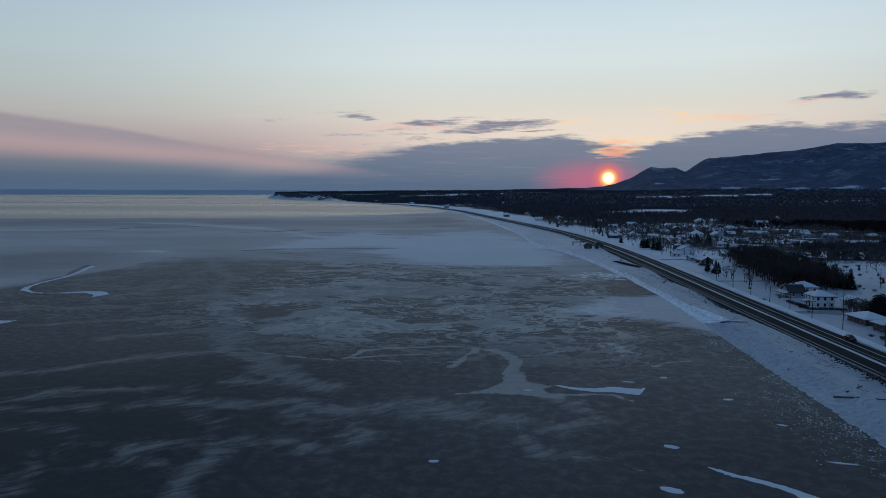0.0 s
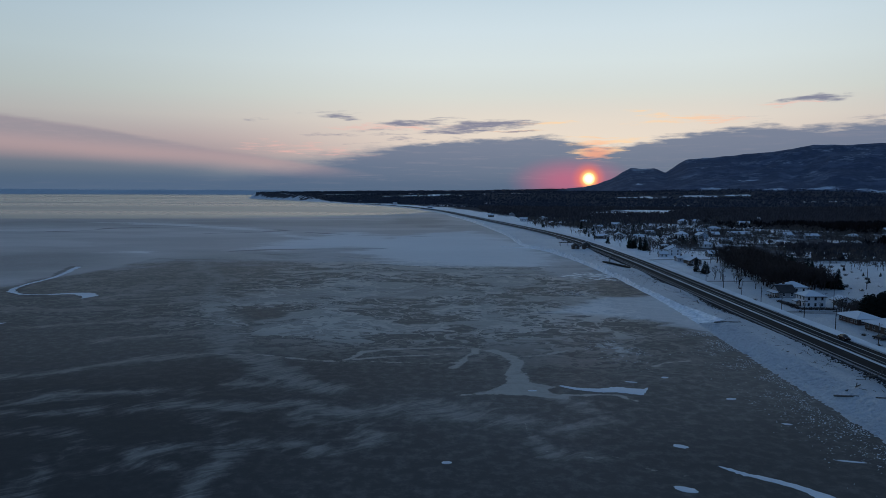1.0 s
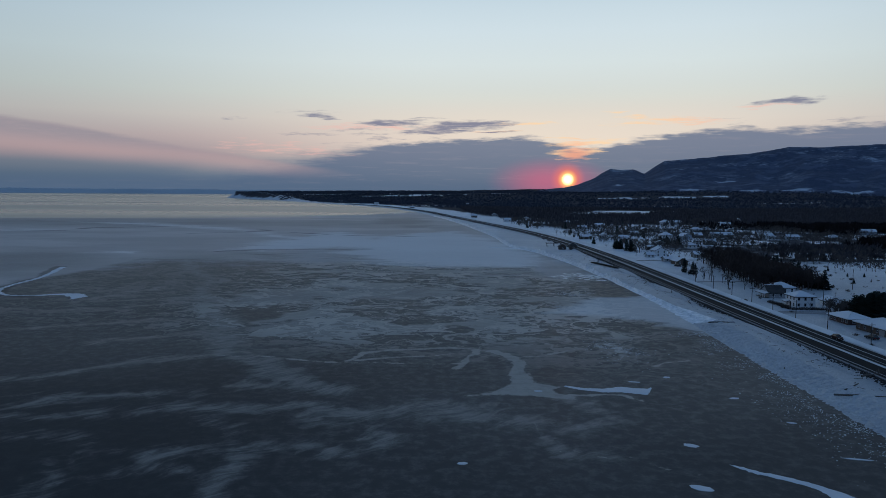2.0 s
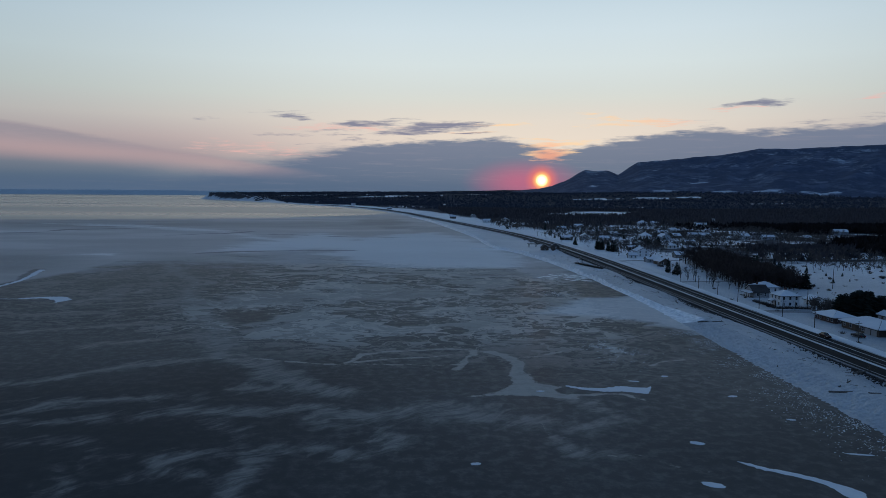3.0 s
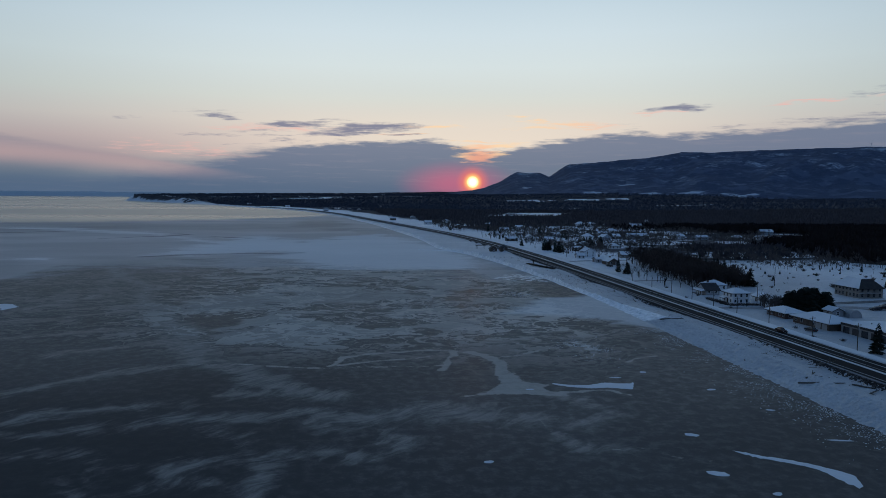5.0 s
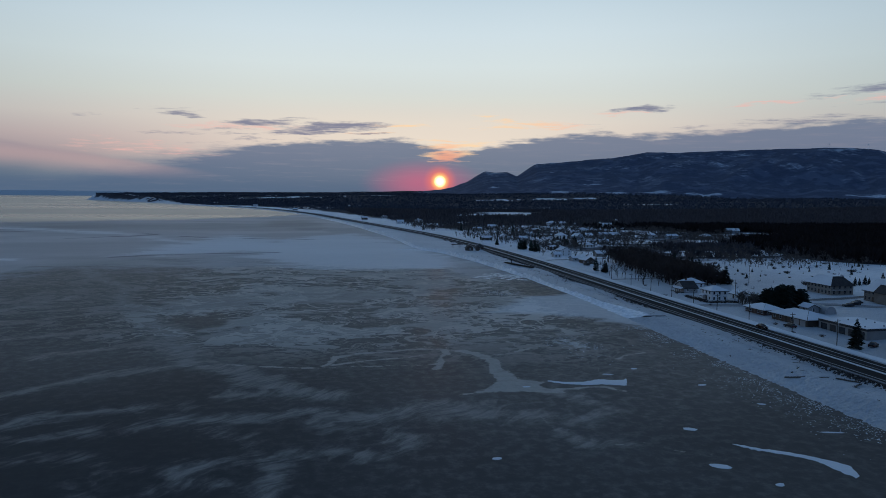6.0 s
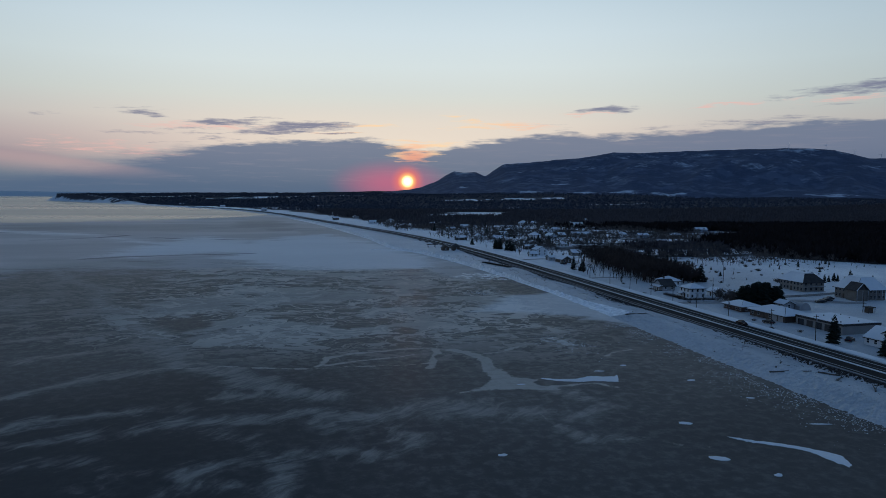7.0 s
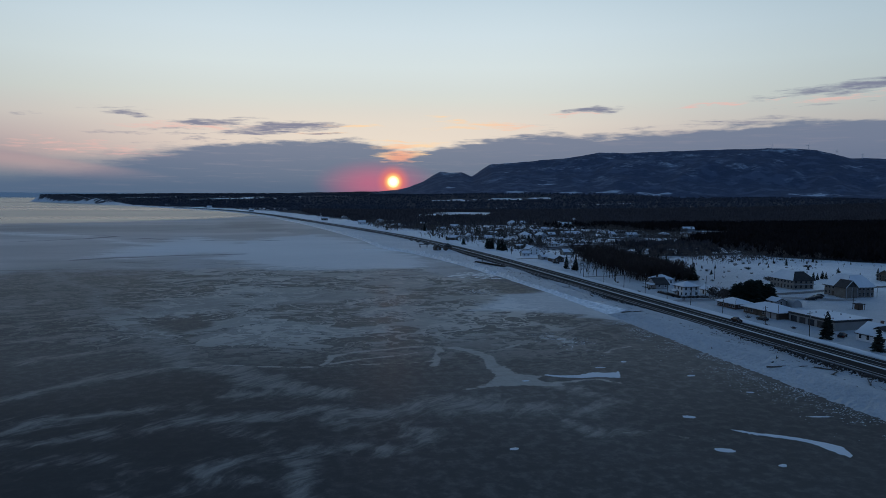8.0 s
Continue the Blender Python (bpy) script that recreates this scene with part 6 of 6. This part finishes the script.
rnd = random.Random(17)
spruces = [spruce(200 + k) for k in range(4)]
rows = [(121.3, 179.4, 0.92), (122.0, 161.2, 0.78), (130, 389.4, 0.85), (131, 379.5, 0.8), (134, 384, 0.6)]
for k in range(9):
    rows.append((132 + 9 * rnd.random(), 520 + 34 * rnd.random(), 0.7 + 0.35 * rnd.random()))
for k in range(10):
    rows.append((186 + 14 * rnd.random(), 596 + 24 * rnd.random(), 0.6 + 0.4 * rnd.random()))
for k in range(34):
    rows.append((186 + 150 * rnd.random(), 318 + 110 * rnd.random() ** 0.6, 0.16 + 0.34 * rnd.random() ** 2))
for k in range(12):
    rows.append((236 + 4 * rnd.gauss(0, 1) + 20 * (k % 3), 308 + 5 * rnd.gauss(0, 1), 0.3 + 0.3 * rnd.random()))
for k in range(26):
    v = rnd.random() ** 2
    rows.append((163 + 13 * rnd.random() + 24 * v, 316 + 110 * v + 6 * rnd.random(), 0.75 + 0.35 * rnd.random()))
for k in range(36):
    y = 560 + 380 * rnd.random()
    rows.append((float(road_x(y)) + 18 + 170 * rnd.random(), y, 0.5 + 0.5 * rnd.random()))
planted(spruces, rows, rnd)
pines = [spruce(240 + k, 12, 13, 1.5, "broad dark rusty-green pine in a clump", "pine_tree", "clump of pines") for k in range(3)]
rows = []
for k in range(15):
    u = (k + 0.5) / 15
    rows.append((141.5 + 15 * u + rnd.gauss(0, 0.3), 250.5 - 4.5 * u + rnd.gauss(0, 1.3), (0.74 + 0.30 * math.sin(math.pi * (0.12 + 0.76 * u))) * (0.95 + 0.1 * rnd.random())))
planted(pines, rows, rnd)

bare = [bare_tree(300 + k, 9 + k % 3) for k in range(6)]
rows = []
for k in range(15):
    rows.append((126 + 7 * rnd.random(), 318 + 62 * k / 15 + 2 * rnd.random(), 0.65 + 0.35 * rnd.random()))
for k in range(10):
    rows.append((138 + 11 * rnd.random(), 255 + 12 * rnd.random(), 0.55 + 0.25 * rnd.random()))
for k in range(30):
    rows.append((190 + 150 * rnd.random(), 340 + 100 * rnd.random() ** 0.6, 0.22 + 0.3 * rnd.random()))
for k in range(44):
    u, v = rnd.random(), rnd.random()
    rows.append((141 + 34 * u + 22 * v, 322 + 130 * v, 0.9 + 0.4 * rnd.random()))
rows += [(130.5, 214, 0.42), (127, 224, 0.4), (150, 402, 0.8), (154, 410, 0.75), (147, 396, 0.7), (131.5, 261.5, 0.5), (165, 188, 0.55), (171, 193, 0.6), (176, 186, 0.55)]
for k in range(60):
    y = 400 + 560 * rnd.random()
    rows.append((float(road_x(y)) + 16 + 170 * rnd.random() ** 1.3, y, 0.6 + 0.5 * rnd.random()))
planted(bare, rows, rnd)

shrubs = [shrub(400 + k) for k in range(4)]
rows = []
for k in range(20):
    rows.append((126.0 + 0.4 * rnd.gauss(0, 1), 265.5 + 17 * k / 20, 0.7 + 0.3 * rnd.random()))
for k in range(16):
    rows.append((126.5 + 13 * k / 16, 264.4 + 0.4 * rnd.gauss(0, 1), 0.7 + 0.3 * rnd.random()))
for k in range(90):
    rows.append((175 + 180 * rnd.random(), 300 + 140 * rnd.random() ** 0.7, 0.5 + 1.0 * rnd.random() ** 2))
for k in range(14):
    rows.append((203 + 30 * rnd.random(), 312 + 3 * rnd.gauss(0, 1), 1.2 + 0.5 * rnd.random()))
for k in range(7):
    rows.append((117.5 + 10 * rnd.random(), 160 + 160 * rnd.random(), 0.5 + 0.4 * rnd.random()))
planted(shrubs, rows, rnd)


# ---------------------------------------------------------------- woods
def wood_template(kind, seed, blades=13, thin=0.05):
    """A cheap tree for the far woods: a ragged fir or a fan of bare boughs, one metre high."""
    rnd = random.Random(seed)
    vs, fs = [], []
    if kind == "fir":
        for z0, z1, r in ((0.02, 0.5, 0.20), (0.25, 0.75, 0.15), (0.5, 1.0, 0.10)):
            at = len(vs)
            for j in range(6):
                a = math.tau * (j + 0.5 * rnd.random()) / 6
                q = r * (0.6 + 0.6 * rnd.random())
                vs.append((q * math.cos(a), q * math.sin(a), z0 + 0.06 * rnd.random()))
            vs.append((0, 0, z1))
            fs += [(at + j, at + (j + 1) % 6, at + 6) for j in range(6)]
    else:
        for j in range(blades):
            a = math.tau * rnd.random()
            r, z0 = 0.30 * math.sqrt(rnd.random()), 0.05 + 0.4 * rnd.random()
            x, y = r * math.cos(a), r * math.sin(a)
            z1 = min(1.0, z0 + 0.3 + 0.35 * rnd.random())
            w, b = thin * (0.9 + rnd.random()), math.tau * rnd.random()
            at = len(vs)
            vs += [(x * 0.5, y * 0.5, z0), (x + w * math.cos(b), y + w * math.sin(b), (z0 + z1) * 0.52), (x * 1.25, y * 1.25, z1), (x - w * math.cos(b), y - w * math.sin(b), (z0 + z1) * 0.48)]
            fs += [(at, at + 1, at + 2), (at, at + 2, at + 3)]
        at = len(vs)
        vs += [(-0.02, 0, -0.05), (0.02, 0.01, -0.05), (0, 0, 0.6)]
        fs.append((at, at + 1, at + 2))
    return np.array(vs, float), np.array(fs)


def twiggy_template(seed, least=0.010, first=0.38, spread=0.5):
    """A fine leafless tree, one metre high: every bough and twig a thin sliver."""
    rnd = random.Random(seed)
    vs, fs = [], []

    def grow(p, d, long, thick, depth):
        q = p + d * long
        side = d.cross(Vector((rnd.gauss(0, 1), rnd.gauss(0, 1), rnd.gauss(0, 1)))).normalized() * thick
        at = len(vs)
        vs.extend([tuple(p - side), tuple(p + side), tuple(q)])
        fs.append((at, at + 1, at + 2))
        if depth == 4:
            return
        for k in range(3 if depth < 3 else 2):
            e = (d + Vector((rnd.gauss(0, 1), rnd.gauss(0, 1), rnd.gauss(0.3, 0.5))) * spread).normalized()
            e.z = max(e.z, 0.1)
            grow(p.lerp(q, 0.45 + 0.5 * rnd.random()), e, long * (0.58 + 0.22 * rnd.random()), max(least, thick * 0.62), depth + 1)
    grow(Vector((0, 0, -0.03)), Vector((0, 0, 1)), first, 0.03, 0)
    return np.array(vs, float), np.array(fs)


def woods(name, count, x0, x1, y0, y1, tall, wide, kinds, material, label, seed, near=0.0):
    """Fills a stretch of the plan with trees where it is wooded."""
    g = np.random.default_rng(seed)
    x, y = g.uniform(x0, x1, count), y0 + (y1 - y0) * g.random(count) ** (1.0 + near)
    w = wooded(x, y)
    keep = (g.random(count) < w) & (x < 1.35 * y + 260)
    x, y = x[keep], y[keep]
    z = land_z(x, y) - 0.2
    tall_here = tall * (0.65 + 0.6 * g.random(len(x)))
    verts, faces, at = [], [], 0
    pick = g.integers(0, len(kinds), len(x))
    turn = g.uniform(0, math.tau, len(x))
    for i, (vs, fs) in enumerate(kinds):
        m = pick == i
        n = int(m.sum())
        if not n:
            continue
        c, s = np.cos(turn[m])[:, None], np.sin(turn[m])[:, None]
        t, wd = tall_here[m][:, None], tall_here[m][:, None] * wide
        P = np.stack([x[m][:, None] + wd * (vs[None, :, 0] * c - vs[None, :, 1] * s), y[m][:, None] + wd * (vs[None, :, 0] * s + vs[None, :, 1] * c), z[m][:, None] + t * vs[None, :, 2]], -1)
        verts.append(P.reshape(-1, 3))
        faces.append((fs[None] + (np.arange(n) * len(vs))[:, None, None] + at).reshape(-1, 3))
        at += n * len(vs)
    tagged(raw_mesh(name, np.concatenate(verts), np.concatenate(faces), material), label, "woods", kind="stuff")


firs = [wood_template("fir", k) for k in range(3)]
boughs = [wood_template("bare", 10 + k) for k in range(5)]
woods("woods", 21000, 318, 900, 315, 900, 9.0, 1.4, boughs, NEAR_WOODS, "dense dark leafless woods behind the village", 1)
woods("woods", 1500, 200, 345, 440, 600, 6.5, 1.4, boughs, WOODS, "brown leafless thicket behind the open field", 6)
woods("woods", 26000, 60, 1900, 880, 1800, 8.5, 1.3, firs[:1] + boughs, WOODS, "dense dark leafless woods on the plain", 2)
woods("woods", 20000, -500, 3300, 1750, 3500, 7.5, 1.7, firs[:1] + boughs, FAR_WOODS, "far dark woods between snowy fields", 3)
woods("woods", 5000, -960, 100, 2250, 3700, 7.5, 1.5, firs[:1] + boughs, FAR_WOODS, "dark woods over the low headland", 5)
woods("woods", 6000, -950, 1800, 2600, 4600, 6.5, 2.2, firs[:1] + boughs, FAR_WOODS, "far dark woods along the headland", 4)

# tall bare trees and thickets among the village houses
fine_boughs = [twiggy_template(50 + k, 0.014, 0.36, 0.62) for k in range(9)]
grove_boughs = [twiggy_template(70 + k, 0.017, 0.40, 0.75) for k in range(9)]
g = np.random.default_rng(12)
x, y = g.uniform(100, 470, 15000), 385 + 690 * g.random(15000) ** 0.85
far_half = soft(y, 500, 600)
thick = soft(value_noise(x, y, 42, 83), 0.42 - 0.05 * far_half, 0.56 - 0.05 * far_half) * soft(x - road_x(y), 14, 34) * (1 - wooded(x, y))
for cx, cy, rx, ry in ((185, 470, 44, 34), (262, 640, 30, 16), (345, 668, 50, 16), (200, 520, 16, 14), (325, 780, 46, 26), (455, 715, 70, 30), (312, 930, 70, 16), (160, 655, 40, 7), (120, 640, 14, 60)):
    thick = thick * (0.06 + 0.94 * soft(np.hypot((x - cx) / rx, (y - cy) / ry), 0.8, 1.1))
keep = g.random(15000) < 0.58 * thick
places = [(a, b, float(land_z(a, b)) - 0.1, g.uniform(0, 6.3), h * 0.95, h) for a, b, h in zip(x[keep], y[keep], 4.0 + 6.5 * g.random(15000)[keep])]
tagged(scatter("village_trees", fine_boughs, places, TWIG), "leafless trees and thickets between village houses", "trees", kind="stuff")

g = np.random.default_rng(14)
u, v = g.random(760), g.random(760)
x, y = 139 + 27 * u + 22 * v + 4 * (g.random(760) - 0.5), 316 + 128 * v + 8 * (g.random(760) - 0.5)
places = [(a, b, float(land_z(a, b)) - 0.1, g.uniform(0, 6.3), h * 0.8, h) for a, b, h in zip(x, y, (6.5 + 7.5 * g.random(760) ** 0.7) * (0.72 + 0.28 * soft(1 - u, 0, 0.25)))]
tagged(scatter("grove", grove_boughs, places, GROVE), "dense dark grove of tall leafless trees", "trees", kind="stuff")
x, y = 137 + 14 * g.random(70), 252 + 13 * g.random(70)
places = [(a, b, float(land_z(a, b)) - 0.1, g.uniform(0, 6.3), h * 1.2, h) for a, b, h in zip(x, y, 3.5 + 4.0 * g.random(70))]
tagged(scatter("thicket", fine_boughs, places, TWIG), "brown leafless thicket beside the white house", "thicket", kind="stuff")

# brush between the houses and over the fields
g = np.random.default_rng(9)
x, y = g.uniform(120, 430, 9300), g.uniform(290, 980, 9300)
thick = soft(value_noise(x, y, 38, 81), np.where(y > 455, 0.40, 0.44), np.where(y > 455, 0.57, 0.62)) * soft(x - road_x(y), 26, 70)
open_field = soft(np.abs(x - 255), 60, 95) + soft(y, 385, 440)
keep = g.random(9300) < thick * np.clip(open_field, 0.06, 1)
places = [(a, b, float(land_z(a, b)) - 0.1, g.uniform(0, 6.3), h * 1.1, h) for a, b, h in zip(x[keep], y[keep], (1.2 + 3.6 * g.random(9300)[keep] ** 1.6) * np.where(y[keep] < 455, 0.62, 1.0))]
places = [(a, b, c, t, h * 1.5, h) for a, b, c, t, _, h in places]
tagged(scatter("brush", fine_boughs, places, TWIG), "thickets of leafless brown brush in snow", "brush", kind="stuff")


# ---------------------------------------------------------------- poles and cars
def utility_pole(height, arm=True):
    thing = new("utility_pole")
    bm = bmesh.new()
    rod(bm, (0, 0, -0.5), (0, 0, height), 0.14, 0.09, 8)
    part("pole", bm, POLE, thing)
    if arm:
        bm = bmesh.new()
        box(bm, -1.1, 1.1, -0.07, 0.07, height - 0.75, height - 0.6)
        part("crossarm", bm, POLE, thing)
        for x in (-0.95, -0.35, 0.35, 0.95):
            bm = bmesh.new()
            rod(bm, (x, 0, height - 0.6), (x, 0, height - 0.38), 0.06, 0.04, 6)
            part("insulator", bm, TRIM, thing)
        bm = bmesh.new()
        rod(bm, (0.25, 0, height - 2.2), (0.25, 0, height - 1.3), 0.2, 0.2, 8)
        part("transformer", bm, METAL, thing)
    return tagged(thing, "dark tarred wooden utility pole by the road", "utility pole", "utility poles")


tall_pole = utility_pole(8.6)
tall_pole.matrix_basis = pose(116.6, 181.5, float(land_z(116.6, 181.5)), 0, -1.0, 5)
first = utility_pole(6.6)
for k, y in enumerate((203.5, 226.4, 246.6, 263.4, 281, 300, 320, 345)):
    x = 118.4 if y < 330 else float(road_x(y)) + 11.5
    m = pose(x, y, float(land_z(x, y)), 0, 1.0 * ((k % 3) - 1), 5)
    if k == 0:
        first.matrix_basis = m
    else:
        copy_thing(first, m)
lamp_pole = utility_pole(9.5, False)
lamp_pole.matrix_basis = pose(177.4, 225.6, float(land_z(177.4, 225.6)))
for x, y in ((183, 320.5), (138.5, 275.2 - 10)):
    copy_thing(lamp_pole, pose(x, y, float(land_z(x, y))))


def car(paint, label):
    """A small saloon, nose along +y."""
    thing = new("car")
    bm = bmesh.new()
    side = [(-2.15, 0.35), (-2.2, 0.75), (-2.0, 0.95), (-0.9, 1.0), (1.1, 0.98), (2.0, 0.82), (2.2, 0.6), (2.15, 0.32)]
    rings = [[bm.verts.new((x * (0.97 if z > 0.9 else 1), y, z)) for y, z in side] for x in (-0.87, 0.87)]
    for k in range(len(side)):
        j = (k + 1) % len(side)
        bm.faces.new((rings[0][k], rings[0][j], rings[1][j], rings[1][k]))
    bm.faces.new(rings[0])
    bm.faces.new(rings[1][::-1])
    bmesh.ops.recalc_face_normals(bm, faces=bm.faces[:])
    bmesh.ops.bevel(bm, geom=bm.edges[:], offset=0.05, segments=1, affect="EDGES")
    part("body", bm, paint, thing)
    bm = bmesh.new()
    low, top = [(-0.8, -1.6), (0.8, -1.6), (0.8, 1.0), (-0.8, 1.0)], [(-0.64, -1.15), (0.64, -1.15), (0.64, 0.25), (-0.64, 0.25)]
    a, b = [bm.verts.new((x, y, 0.97)) for x, y in low], [bm.verts.new((x, y, 1.42)) for x, y in top]
    for k in range(4):
        bm.faces.new((a[k], a[(k + 1) % 4], b[(k + 1) % 4], b[k]))
    bm.faces.new(b)
    part("cabin_glass", bm, GLASS, thing)
    bm = bmesh.new()
    box(bm, -0.66, 0.66, -1.18, 0.28, 1.425, 1.47)
    part("cabin_roof", bm, paint, thing)
    for x in (-0.86, 0.86):
        for y in (-1.35, 1.35):
            bm = bmesh.new()
            rod(bm, (x - 0.1, y, 0.32), (x + 0.1, y, 0.32), 0.32, 0.32, 14)
            wheel = part("wheel", bm, RUBBER, thing)
            bm = bmesh.new()
            rod(bm, (x - 0.115, y, 0.32), (x + 0.115, y, 0.32), 0.19, 0.19, 10)
            part("rim", bm, METAL, wheel)
        for y, mat, word in ((2.14, LAMP_CLEAR, "headlight"), (-2.2, LAMP_RED, "tail_light")):
            bm = bmesh.new()
            box(bm, x * 0.8 - 0.16, x * 0.8 + 0.16, y - 0.05, y + 0.05, 0.62, 0.76)
            part(word, bm, mat, thing)
    return tagged(thing, label, "car", "cars")


dark_car = car(CAR_DARK, "dark saloon car parked in snow")
dark_car.matrix_basis = pose(123.2, 210.8, float(land_z(123.2, 210.8)), 0, 0, 8)
for x, y, turn in ((128.4, 180.6, -60), (179.5, 249.6, 75), (185, 252.4, 70), (188.6, 255.2, 80)):
    copy_thing(dark_car, pose(x, y, float(land_z(x, y)), 0, 0, turn))
stopped = car(CAR_RED, "dark red saloon car on the road shoulder")
stopped.matrix_basis = pose(112.6, 210.8, ROAD_Z + 0.02, 0, 0, 178)
copy_thing(dark_car, pose(136.5, 419, float(land_z(136.5, 419)), 0, 0, 20))

# wind turbines on the ridge
turbine = None
for deg, tall in ((39.2, 24), (41.6, 26), (43.4, 26), (45.0, 30), (46.6, 30)):
    r = 4540
    x, y = r * math.sin(radians(deg)), r * math.cos(radians(deg))
    el_deg = float(np.interp(deg, RIDGE_AZ, RIDGE_EL))
    z = 46.5 + math.tan(radians(el_deg)) * 4560 - 8
    if turbine is None:
        turbine = new("wind_turbine")
        bm = bmesh.new()
        rod(bm, (0, 0, -8), (0, 0, 27), 1.1, 0.7, 8)
        part("tower", bm, TRIM, turbine)
        bm = bmesh.new()
        box(bm, -1, 1, -2.2, 1.6, 26.4, 28.2)
        part("nacelle", bm, TRIM, turbine)
        for k in range(3):
            c = k * math.tau / 3 + 0.4
            bm = bmesh.new()
            rod(bm, (0, -2.4, 27.3), (15 * math.sin(c), -2.4, 27.3 + 15 * math.cos(c)), 0.75, 0.2, 5)
            part("blade", bm, TRIM, turbine)
        turbine.matrix_basis = pose(x, y, z, 0, 0, -deg)
        tagged(turbine, "white wind turbine on the mountain ridge", "wind turbine", "wind turbines")
    else:
        copy_thing(turbine, pose(x, y, z, 0, 0, -deg + 12))
